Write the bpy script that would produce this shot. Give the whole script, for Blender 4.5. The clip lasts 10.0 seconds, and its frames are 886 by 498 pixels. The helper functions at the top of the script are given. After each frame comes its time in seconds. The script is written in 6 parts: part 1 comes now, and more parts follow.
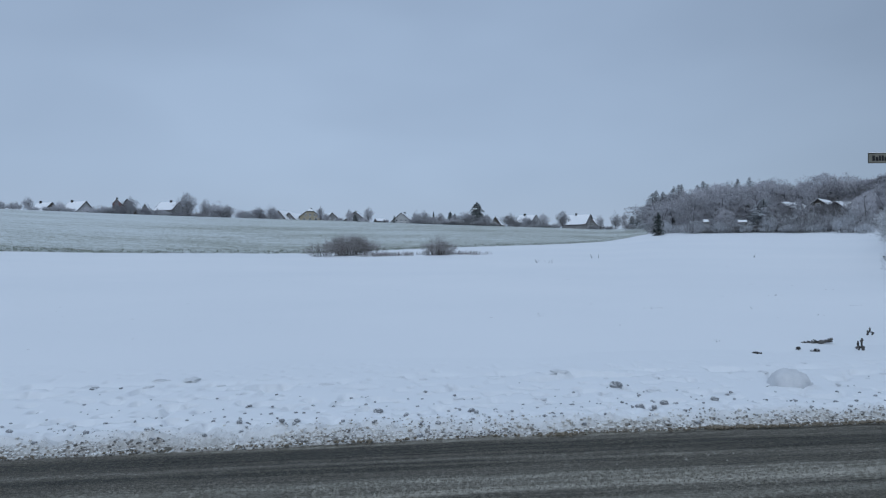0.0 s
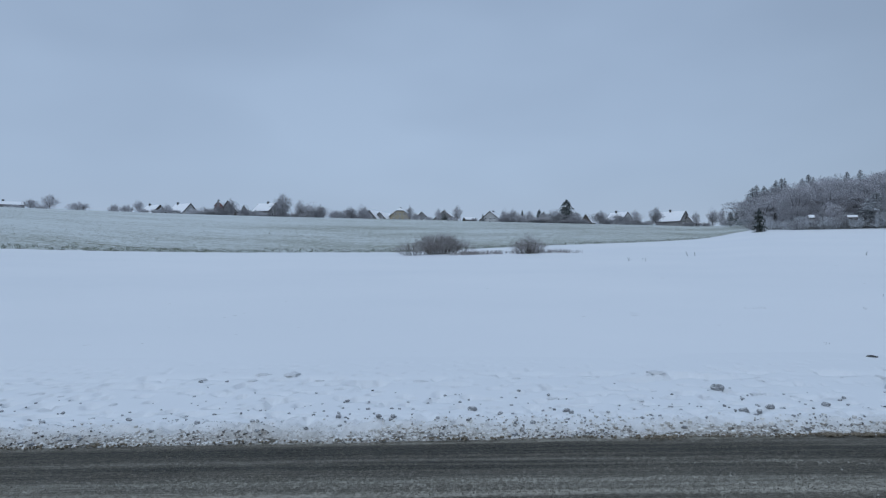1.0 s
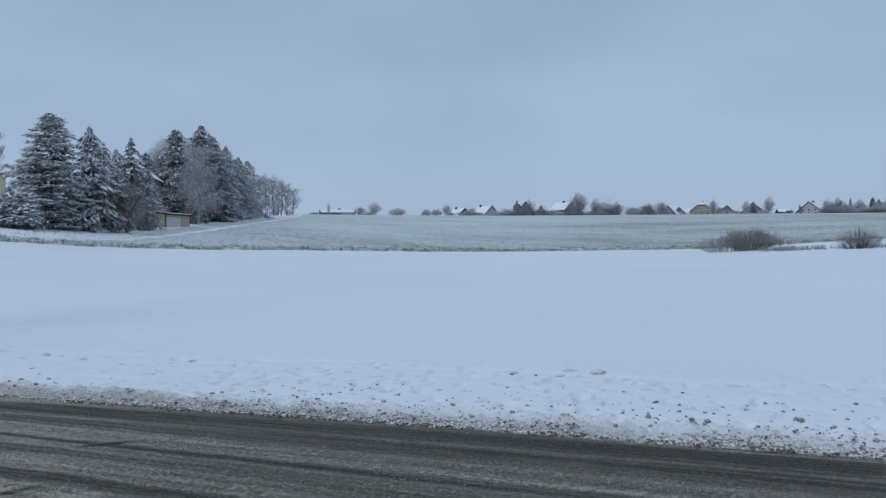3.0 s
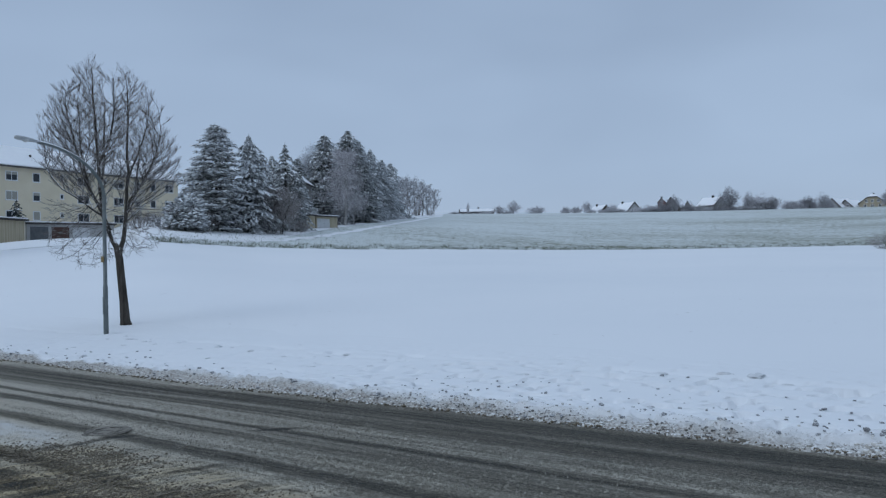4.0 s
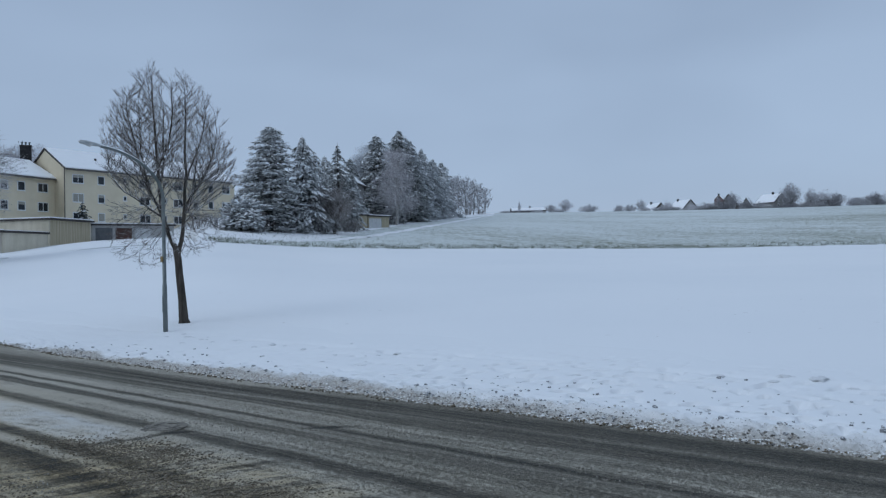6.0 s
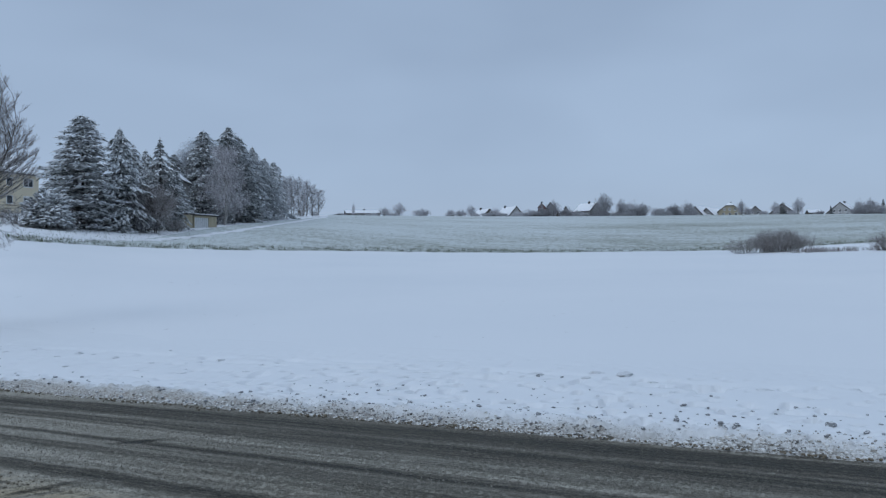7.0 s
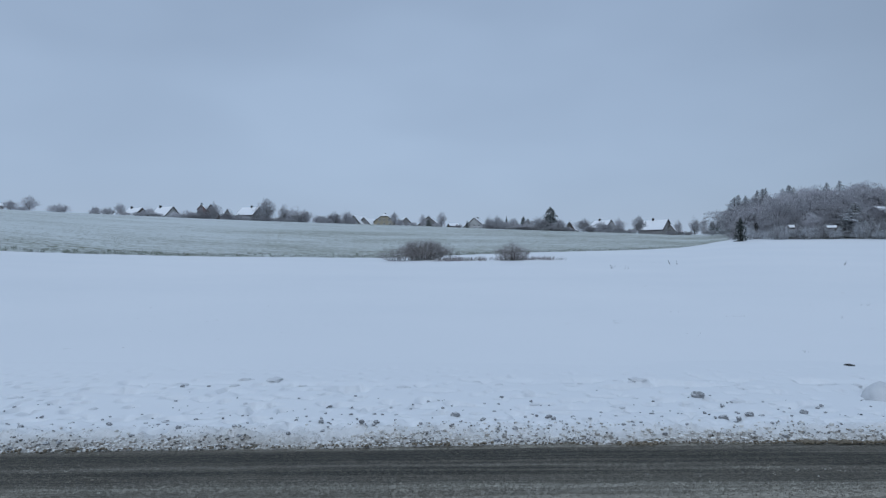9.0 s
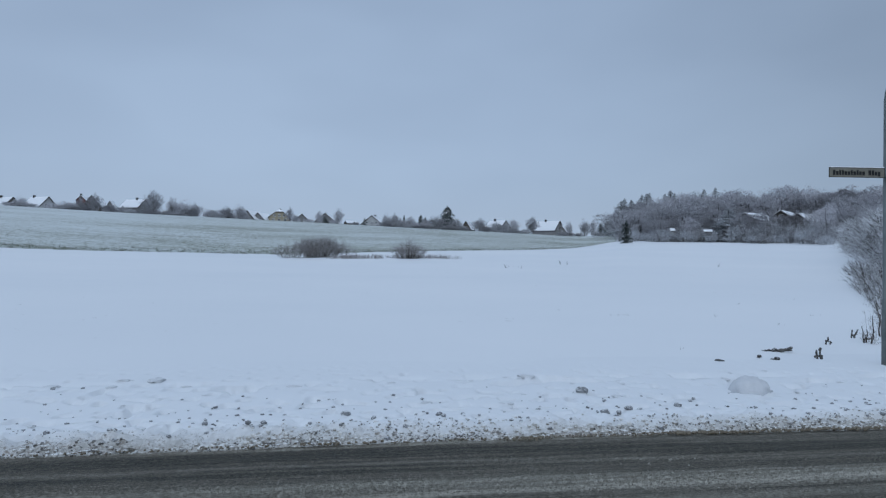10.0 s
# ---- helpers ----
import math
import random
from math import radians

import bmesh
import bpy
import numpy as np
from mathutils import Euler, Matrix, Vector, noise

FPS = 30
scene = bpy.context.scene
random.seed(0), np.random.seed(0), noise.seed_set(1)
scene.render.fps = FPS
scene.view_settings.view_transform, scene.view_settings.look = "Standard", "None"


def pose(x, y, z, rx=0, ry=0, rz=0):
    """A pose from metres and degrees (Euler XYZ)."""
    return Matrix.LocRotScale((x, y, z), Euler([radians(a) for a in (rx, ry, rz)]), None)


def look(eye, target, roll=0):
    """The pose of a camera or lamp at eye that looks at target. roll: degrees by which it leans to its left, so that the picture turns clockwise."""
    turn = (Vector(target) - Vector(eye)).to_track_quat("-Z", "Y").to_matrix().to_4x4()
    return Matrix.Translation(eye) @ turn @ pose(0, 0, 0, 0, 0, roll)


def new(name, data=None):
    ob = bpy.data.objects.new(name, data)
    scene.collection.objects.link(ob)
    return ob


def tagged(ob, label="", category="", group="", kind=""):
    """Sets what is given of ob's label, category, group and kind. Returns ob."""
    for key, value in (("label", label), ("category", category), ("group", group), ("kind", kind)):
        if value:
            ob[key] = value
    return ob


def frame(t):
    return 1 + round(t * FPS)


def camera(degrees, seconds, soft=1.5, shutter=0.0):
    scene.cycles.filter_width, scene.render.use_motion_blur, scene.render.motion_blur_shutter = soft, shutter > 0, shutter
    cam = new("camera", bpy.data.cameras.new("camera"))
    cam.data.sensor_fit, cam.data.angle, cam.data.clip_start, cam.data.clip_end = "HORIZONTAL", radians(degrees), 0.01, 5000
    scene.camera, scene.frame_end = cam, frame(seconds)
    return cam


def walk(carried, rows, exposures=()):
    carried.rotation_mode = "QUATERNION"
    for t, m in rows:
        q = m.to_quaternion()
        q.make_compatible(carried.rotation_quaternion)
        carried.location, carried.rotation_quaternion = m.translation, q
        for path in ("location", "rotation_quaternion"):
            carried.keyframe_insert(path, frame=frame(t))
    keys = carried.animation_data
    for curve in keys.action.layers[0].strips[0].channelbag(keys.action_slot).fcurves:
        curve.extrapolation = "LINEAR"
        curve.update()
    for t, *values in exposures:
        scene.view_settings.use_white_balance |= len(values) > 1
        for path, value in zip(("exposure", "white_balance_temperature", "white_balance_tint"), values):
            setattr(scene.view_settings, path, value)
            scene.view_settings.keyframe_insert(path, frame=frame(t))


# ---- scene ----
cam = camera(63.5, 10.0, soft=1.25)
ROWS = [
    (0.0, 0.000, -0.000, 1.700, -0.00, 0.71, 0.11),
    (0.5, -0.018, -0.015, 1.703, 0.71, 0.65, 0.13),
    (1.0, -0.049, -0.020, 1.702, 7.08, 0.61, 0.27),
    (1.5, -0.081, -0.017, 1.698, 13.67, 0.54, 0.24),
    (2.0, -0.097, -0.055, 1.698, 19.58, 0.65, 0.60),
    (2.5, -0.108, -0.104, 1.708, 24.84, 0.65, 0.79),
    (2.7, -0.110, -0.129, 1.709, 27.07, 0.69, 0.83),
    (3.8, -0.125, -0.265, 1.713, 39.34, 0.68, 1.01),
    (4.0, -0.128, -0.290, 1.713, 41.53, 0.77, 1.10),
    (4.5, -0.149, -0.298, 1.701, 46.15, 0.85, 1.41),
    (5.0, -0.158, -0.296, 1.691, 48.63, 0.88, 1.77),
    (5.2, -0.153, -0.287, 1.696, 49.02, 0.82, 1.72),
    (6.3, -0.124, -0.239, 1.724, 42.14, 0.80, 1.03),
    (6.5, -0.119, -0.230, 1.729, 39.15, 0.81, 0.98),
    (7.0, -0.123, -0.196, 1.718, 32.38, 0.78, 0.73),
    (7.5, -0.119, -0.152, 1.717, 25.78, 0.90, 0.45),
    (8.0, -0.101, -0.112, 1.715, 18.99, 0.96, 0.26),
    (8.5, -0.079, -0.080, 1.701, 11.42, 1.18, 0.15),
    (9.0, -0.050, -0.050, 1.702, 5.80, 1.10, -0.27),
    (9.5, -0.027, -0.032, 1.699, 0.43, 0.93, -0.67),
    (10.0, -0.009, -0.035, 1.702, -2.43, 1.03, -0.95),
]
walk(cam, [(t, pose(x, y, z, 90 + pitch, roll, yaw)) for t, x, y, z, yaw, pitch, roll in ROWS])

# ---- sky and light: a low winter overcast ----
world = bpy.data.worlds.new("overcast")
scene.world = world
world.use_nodes = True
wn, wl = world.node_tree.nodes, world.node_tree.links
wn.clear()
w_out, w_bg, w_sky_bg, w_add = wn.new("ShaderNodeOutputWorld"), wn.new("ShaderNodeBackground"), wn.new("ShaderNodeBackground"), wn.new("ShaderNodeAddShader")
w_sky = wn.new("ShaderNodeTexSky")
w_sky.sky_type, w_sky.sun_disc, w_sky.sun_elevation, w_sky.sun_rotation = "NISHITA", False, radians(28), radians(222)
w_sky_bg.inputs[1].default_value = 0.006
w_co, w_sep, w_ramp = wn.new("ShaderNodeTexCoord"), wn.new("ShaderNodeSeparateXYZ"), wn.new("ShaderNodeValToRGB")
w_noise, w_map, w_mix = wn.new("ShaderNodeTexNoise"), wn.new("ShaderNodeMapping"), wn.new("ShaderNodeMix")
w_map.inputs["Scale"].default_value = (1.0, 1.0, 2.6)
w_noise.inputs["Scale"].default_value, w_noise.inputs["Detail"].default_value = 1.9, 3.0
cloud = w_ramp.color_ramp
cloud.elements[0].position, cloud.elements[0].color = 0.0, (0.372, 0.474, 0.636, 1)
cloud.elements[1].position, cloud.elements[1].color = 1.0, (0.47, 0.60, 0.80, 1)
for at, tone in ((0.11, (0.340, 0.445, 0.610)), (0.36, (0.300, 0.398, 0.556)), (0.6, (0.42, 0.54, 0.725))):
    cloud.elements.new(at).color = (*tone, 1)
w_mix.data_type, w_mix.blend_type = "RGBA", "MULTIPLY"
w_mix.inputs[0].default_value = 1.0
w_tone = wn.new("ShaderNodeValToRGB")
w_tone.color_ramp.elements[0].position, w_tone.color_ramp.elements[0].color = 0.32, (0.90, 0.905, 0.91, 1)
w_tone.color_ramp.elements[1].position, w_tone.color_ramp.elements[1].color = 0.68, (1.06, 1.06, 1.05, 1)
wl.new(w_co.outputs["Generated"], w_sep.inputs[0])
wl.new(w_sep.outputs["Z"], w_ramp.inputs[0])
wl.new(w_co.outputs["Generated"], w_map.inputs[0])
wl.new(w_map.outputs[0], w_noise.inputs["Vector"])
wl.new(w_noise.outputs[0], w_tone.inputs[0])
# the cloud is a little thicker over the woods
w_east = wn.new("ShaderNodeMapRange")
w_east.interpolation_type = "SMOOTHSTEP"
for key, v in (("From Min", 0.1), ("From Max", 0.65), ("To Min", 1.0), ("To Max", 0.73)):
    w_east.inputs[key].default_value = v
w_dim = wn.new("ShaderNodeVectorMath")
w_dim.operation = "SCALE"
wl.new(w_sep.outputs["X"], w_east.inputs["Value"])
wl.new(w_ramp.outputs[0], w_dim.inputs[0])
wl.new(w_east.outputs[0], w_dim.inputs["Scale"])
wl.new(w_dim.outputs[0], w_mix.inputs[6])
wl.new(w_tone.outputs[0], w_mix.inputs[7])
wl.new(w_mix.outputs[2], w_bg.inputs[0])
wl.new(w_sky.outputs[0], w_sky_bg.inputs[0])
wl.new(w_bg.outputs[0], w_add.inputs[0])
wl.new(w_sky_bg.outputs[0], w_add.inputs[1])
wl.new(w_add.outputs[0], w_out.inputs[0])

veiled_sun = new("veiled_sun", bpy.data.lights.new("veiled_sun", "SUN"))
veiled_sun.data.energy, veiled_sun.data.angle, veiled_sun.data.color = 0.5, radians(40), (0.86, 0.93, 1.0)
veiled_sun.matrix_world = look((-6, -40, 34), (0, 10, 0))
scene.view_settings.exposure = 0.0

# ---- materials ----
class Nodes:
    """Short hand for a node material."""

    def __init__(self, name, rough=0.8, metal=0.0, spec=0.3):
        self.mat = bpy.data.materials.new(name)
        self.mat.use_nodes = True
        self.n, self.l = self.mat.node_tree.nodes, self.mat.node_tree.links
        self.bsdf = self.n["Principled BSDF"]
        self.bsdf.inputs["Roughness"].default_value = rough
        self.bsdf.inputs["Metallic"].default_value = metal
        self.bsdf.inputs["Specular IOR Level"].default_value = spec
        self.co = self.n.new("ShaderNodeTexCoord")

    def plug(self, value, socket):
        if hasattr(value, "links"):
            self.l.new(value, socket)
        elif isinstance(value, tuple) and len(value) == 3 and socket.type == "RGBA":
            socket.default_value = (*value, 1)
        else:
            socket.default_value = value

    def coords(self, scale=(1, 1, 1), space="Object", turn=0.0):
        source = self.co.outputs[space]
        if turn:
            t = self.n.new("ShaderNodeMapping")
            t.inputs["Rotation"].default_value = (0, 0, radians(turn))
            self.l.new(source, t.inputs[0])
            source = t.outputs[0]
        m = self.n.new("ShaderNodeMapping")
        m.inputs["Scale"].default_value = scale
        self.l.new(source, m.inputs[0])
        return m.outputs[0]

    def noise(self, scale, detail=4.0, vector=None, rough=0.55, twist=0.0):
        t = self.n.new("ShaderNodeTexNoise")
        for key, v in (("Scale", scale), ("Detail", detail), ("Roughness", rough), ("Distortion", twist)):
            t.inputs[key].default_value = v
        self.l.new(vector or self.co.outputs["Object"], t.inputs["Vector"])
        return t.outputs[0]

    def ramp(self, fac, *stops, soft_steps=False):
        r = self.n.new("ShaderNodeValToRGB")
        if soft_steps:
            r.color_ramp.interpolation = "B_SPLINE"
        e = r.color_ramp.elements
        while len(e) < len(stops):
            e.new(0.5)
        for k, (at, tone) in enumerate(stops):
            e[k].position = at
            e[k].color = (*tone, 1) if isinstance(tone, tuple) else (tone, tone, tone, 1)
        self.plug(fac, r.inputs[0])
        return r.outputs[0]

    def mix(self, fac, a, b, kind="MIX"):
        m = self.n.new("ShaderNodeMix")
        m.data_type, m.blend_type = "RGBA", kind
        for v, s in ((fac, 0), (a, 6), (b, 7)):
            self.plug(v, m.inputs[s])
        return m.outputs[2]

    def math(self, op, a, b=0.0, c=0.0):
        m = self.n.new("ShaderNodeMath")
        m.operation = op
        for k, v in enumerate((a, b, c)):
            self.plug(v, m.inputs[k])
        return m.outputs[0]

    def axis(self, k, vector=None):
        s = self.n.new("ShaderNodeSeparateXYZ")
        self.l.new(vector or self.co.outputs["Object"], s.inputs[0])
        return s.outputs[k]

    def island(self):
        return self.n.new("ShaderNodeNewGeometry").outputs["Random Per Island"]

    def each(self):
        return self.n.new("ShaderNodeObjectInfo").outputs["Random"]

    def bump(self, h, strength=0.3, depth=0.02):
        b = self.n.new("ShaderNodeBump")
        b.inputs["Strength"].default_value, b.inputs["Distance"].default_value = strength, depth
        self.plug(h, b.inputs["Height"])
        self.l.new(b.outputs[0], self.bsdf.inputs["Normal"])

    def done(self, colour, rough=None):
        self.plug(colour, self.bsdf.inputs["Base Color"])
        if rough is not None:
            self.plug(rough, self.bsdf.inputs["Roughness"])
        return self.mat


def plain(name, dark, light, scale=6.0, rough=0.8, metal=0.0, bump=0.2, depth=0.01, stretch=(1, 1, 1)):
    """Two tones of one surface, in blotches and fine grain."""
    k = Nodes(name, rough, metal)
    v = k.coords(stretch)
    big, fine = k.noise(scale, 4, v), k.noise(scale * 11, 3, v)
    c = k.mix(k.ramp(big, (0.3, 0.0), (0.7, 1.0)), dark, light)
    c = k.mix(k.math("MULTIPLY", fine, 0.35), c, dark, "MULTIPLY")
    k.bump(k.math("ADD", big, k.math("MULTIPLY", fine, 0.4)), bump, depth)
    return k.done(c)


def snow_field():
    k = Nodes("field_snow", 0.65, spec=0.25)
    wide, mid, fine = k.noise(0.05, 4), k.noise(0.8, 5), k.noise(14, 4)
    c = k.mix(k.ramp(wide, (0.3, 0.0), (0.7, 1.0)), (0.82, 0.84, 0.86), (0.88, 0.89, 0.90))
    # a few stalks and crumbs poke through
    speck = k.math("MULTIPLY", k.ramp(k.noise(3.1, 2), (0.735, 0.0), (0.77, 1.0)), k.ramp(k.noise(0.16, 2), (0.5, 0.0), (0.6, 1.0)))
    c = k.mix(k.math("MULTIPLY", speck, 0.6), c, (0.20, 0.18, 0.15))
    k.bump(k.math("ADD", k.math("MULTIPLY", mid, 1.0), k.math("MULTIPLY", fine, 0.12)), 0.08, 0.04)
    return k.done(c)


def crop_field():
    k = Nodes("winter_crop", 0.9, spec=0.1)
    rows = k.coords((0.09, 0.62, 0.3), turn=-9)
    wide = k.noise(0.022, 4, k.coords((1, 2.2, 1), turn=-9))
    streak, fleck, fine = k.noise(1.0, 6, rows, 0.7), k.noise(1.9, 6, k.coords((0.7, 1, 1), turn=-9), 0.75), k.noise(9, 3)
    green = k.mix(k.ramp(wide, (0.35, 0.0), (0.62, 1.0)), (0.185, 0.188, 0.112), (0.275, 0.275, 0.195))
    cover = k.math("ADD", k.math("MULTIPLY", streak, 0.42), k.math("ADD", k.math("MULTIPLY", fleck, 1.1), k.math("MULTIPLY", wide, 0.3)))
    lee = k.ramp(k.math("DIVIDE", k.math("MULTIPLY", k.axis(0), -1.0), 120.0), (0.25, 0.0), (0.75, 0.075))
    cover = k.math("ADD", cover, lee)
    snowy = k.ramp(cover, (0.75, 0.0), (0.91, 0.68), (1.01, 1.0))
    c = k.mix(snowy, green, (0.74, 0.78, 0.78))
    c = k.mix(k.math("MULTIPLY", fine, 0.4), c, (0.5, 0.52, 0.46), "MULTIPLY")
    k.bump(fleck, 0.6, 0.12)
    return k.done(c)


def slush_verge():
    # local x runs along the road, local y away from its edge
    k = Nodes("verge_snow", 0.65, spec=0.25)
    out = k.axis(1)
    warp = k.noise(0.9, 5)
    grit, crumbs = k.noise(34, 5, rough=0.75), k.noise(11, 5, rough=0.65)
    reach = k.math("SUBTRACT", 1.0, k.math("DIVIDE", k.math("ADD", out, k.math("MULTIPLY", k.math("SUBTRACT", warp, 0.5), -0.8)), k.ramp(k.math("DIVIDE", k.math("ADD", k.axis(0), 20.0), 20.0), (0.38, 0.14), (0.85, 0.52))))
    dirt = k.ramp(reach, (0.0, 0.0), (0.25, 0.22), (0.55, 0.50), (0.85, 0.85), (1.0, 1.0))
    c = k.mix(k.ramp(k.noise(0.05, 4), (0.3, 0.0), (0.7, 1.0)), (0.82, 0.84, 0.86), (0.88, 0.89, 0.90))
    c = k.mix(k.math("MULTIPLY", dirt, 0.85), c, k.mix(k.ramp(crumbs, (0.35, 0.0), (0.62, 1.0)), (0.34, 0.315, 0.27), (0.72, 0.70, 0.665)))
    speck = k.math("SUBTRACT", k.math("ADD", k.math("MULTIPLY", grit, 1.0), k.math("ADD", k.math("MULTIPLY", crumbs, 0.8), k.math("MULTIPLY", dirt, 0.20))), 0.90)
    c = k.mix(k.math("MULTIPLY", k.ramp(speck, (0.14, 0.0), (0.30, 1.0)), k.ramp(dirt, (0.02, 0.0), (0.25, 0.8))), c, (0.24, 0.205, 0.165))
    # the lowest strip is soaked and brown
    wet = k.ramp(k.math("ADD", reach, k.math("MULTIPLY", crumbs, 0.25)), (1.08, 0.0), (1.18, 0.8))
    c = k.mix(wet, c, (0.17, 0.135, 0.10))
    k.bump(k.math("MULTIPLY", k.math("ADD", crumbs, k.math("MULTIPLY", grit, 0.5)), k.math("ADD", dirt, 0.10)), 0.5, 0.03)
    return k.done(c)


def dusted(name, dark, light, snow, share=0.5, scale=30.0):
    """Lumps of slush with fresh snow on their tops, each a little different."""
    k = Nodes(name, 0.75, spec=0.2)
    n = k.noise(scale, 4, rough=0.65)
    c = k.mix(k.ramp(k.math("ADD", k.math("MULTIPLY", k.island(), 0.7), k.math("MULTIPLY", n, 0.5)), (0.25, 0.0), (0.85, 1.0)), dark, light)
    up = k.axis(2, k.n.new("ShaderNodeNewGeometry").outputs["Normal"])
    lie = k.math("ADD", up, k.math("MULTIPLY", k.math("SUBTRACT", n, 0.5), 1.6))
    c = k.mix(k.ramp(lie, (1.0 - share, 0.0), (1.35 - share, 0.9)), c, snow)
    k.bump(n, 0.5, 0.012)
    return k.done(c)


def slushy_road():
    # local x runs along the road, local y from its far edge towards the near one
    k = Nodes("slushy_asphalt", 0.7, spec=0.2)
    along_x, raw_y = k.axis(0), k.axis(1)
    warp = k.noise(0.4, 3, k.coords((0.16, 0.8, 1)))
    # the far lane's wheel tracks swing out towards the junction
    swing = k.math("SUBTRACT", k.ramp(k.math("DIVIDE", k.math("ADD", along_x, 20.0), 30.0), *[((x + 20) / 30, 0.5 + v) for x, v in (
        (-18, 0.48), (-14, 0.42), (-10, 0.36), (-8, 0.22), (-6, 0.10), (-3, -0.03), (0, -0.09), (2, 0.06), (4, 0.22), (9, 0.34))]), 0.5)
    swing = k.math("MULTIPLY", swing, k.ramp(k.math("DIVIDE", raw_y, 6.0), (0.15, 1.0), (0.30, 0.0)))
    y = k.math("SUBTRACT", k.math("ADD", raw_y, k.math("MULTIPLY", k.math("SUBTRACT", warp, 0.5), 0.20)), swing)
    wave = k.noise(3.4, 6, k.coords((0.022, 1.0, 1.0)), 0.72)
    thin = k.noise(11.0, 4, k.coords((0.012, 1.0, 1.0)), 0.65)
    fine = k.noise(42, 5, k.coords((0.7, 1, 1)), 0.8)
    grain = k.noise(85, 3, rough=0.8)
    # slush left between the wheel tracks, across the carriageway
    lanes = k.ramp(k.math("DIVIDE", y, 6.0), *[(d / 6.0, v) for d, v in (
        (0.0, 0.42), (0.10, 0.40), (0.20, 0.13), (0.50, 0.15), (0.60, 0.40), (0.66, 0.40), (0.74, 0.19), (0.96, 0.25), (1.12, 0.48), (1.46, 0.54), (1.54, 0.22), (1.62, 0.24), (1.70, 0.56),
        (1.79, 0.54), (1.89, 0.20), (2.01, 0.20), (2.12, 0.60), (2.36, 0.60), (2.47, 0.20), (2.60, 0.22), (2.72, 0.64), (3.30, 0.64), (3.39, 0.22), (3.50, 0.24), (3.59, 0.60), (3.70, 0.60), (3.77, 0.02), (3.93, 0.04), (4.08, 0.60), (5.0, 0.62))], soft_steps=True)
    # packed slush still lies where the side road joins
    left = k.math("ADD", k.math("MULTIPLY", along_x, -1.0), k.math("MULTIPLY", k.math("SUBTRACT", warp, 0.5), 2.0))
    packed = k.math("MULTIPLY", k.ramp(k.math("DIVIDE", left, 20.0), (0.385, 0.0), (0.42, 1.0), (0.62, 1.0), (0.85, 0.3)), k.ramp(k.math("DIVIDE", y, 6.0), (0.448, 0.0), (0.47, 1.0), (0.545, 1.0), (0.56, 0.0), (0.595, 0.0), (0.605, 0.55), (0.62, 0.0)))
    patch = k.noise(0.35, 4, k.coords((0.35, 1, 1)))
    churn = k.noise(7.0, 5, k.coords((0.35, 1, 1), turn=14), 0.7)
    near = k.ramp(k.math("DIVIDE", y, 6.0), (0.33, 0.0), (0.46, 1.0))
    junction = k.math("MULTIPLY", k.ramp(k.math("DIVIDE", y, 6.0), (0.44, 0.0), (0.50, 1.0)), k.ramp(k.math("DIVIDE", left, 20.0), (0.19, 0.0), (0.25, 1.0), (0.375, 1.0), (0.41, 0.35)))
    # the tracks fade in and out along their way
    worn = k.ramp(k.noise(0.5, 4, k.coords((0.10, 1.3, 1))), (0.36, 0.0), (0.64, 0.35))
    broad = k.noise(1.1, 5, k.coords((0.05, 1.0, 1.0)), 0.7)
    cover = k.math("ADD", k.mix(worn, lanes, (0.40, 0.40, 0.40)), k.math("SUBTRACT", k.math("MULTIPLY", wave, 0.8), 0.40))
    cover = k.math("ADD", cover, k.math("SUBTRACT", k.math("MULTIPLY", broad, 0.5), 0.25))
    cover = k.math("ADD", cover, k.math("SUBTRACT", k.math("MULTIPLY", thin, 0.95), 0.475))
    cover = k.math("ADD", cover, k.math("SUBTRACT", k.math("MULTIPLY", patch, 0.5), 0.26))
    cover = k.math("ADD", cover, k.math("MULTIPLY", near, k.math("SUBTRACT", k.math("MULTIPLY", churn, 1.0), 0.50)))
    cover = k.math("ADD", cover, k.math("MULTIPLY", packed, k.math("ADD", k.math("MULTIPLY", churn, 1.1), -0.28)))
    # ridges left by tyres that turned across
    ridge = k.noise(9.0, 4, k.coords((0.13, 1, 1), turn=66), 0.7)
    cover = k.math("ADD", cover, k.math("MULTIPLY", junction, k.math("SUBTRACT", k.math("MULTIPLY", ridge, 2.2), 1.00)))
    swerve = k.noise(2.4, 4, k.coords((0.06, 1, 1), turn=60), 0.65)
    cover = k.math("ADD", cover, k.math("MULTIPLY", junction, k.math("SUBTRACT", k.math("MULTIPLY", swerve, 0.8), 0.42)))
    for x0, y0, lean, near_y, far_y in ((-8.13, 3.59, 0.39, 3.55, 2.42), (-6.25, 3.2, 0.43, 3.2, 2.7), (-6.75, 1.75, 1.0, 1.75, 1.40)):
        off = k.math("ABSOLUTE", k.math("ADD", k.math("ADD", along_x, k.math("MULTIPLY", raw_y, lean)), k.math("ADD", k.math("MULTIPLY", k.math("SUBTRACT", warp, 0.5), 0.2), -x0 - lean * y0)))
        run = k.ramp(k.math("DIVIDE", raw_y, 6.0), (far_y / 6 - 0.01, 0.0), (far_y / 6 + 0.02, 1.0), (near_y / 6 - 0.02, 1.0), (near_y / 6 + 0.01, 0.0))
        cover = k.math("SUBTRACT", cover, k.math("MULTIPLY", k.math("MULTIPLY", k.ramp(off, (0.03, 0.5), (0.10, 0.0)), run), 1.0))
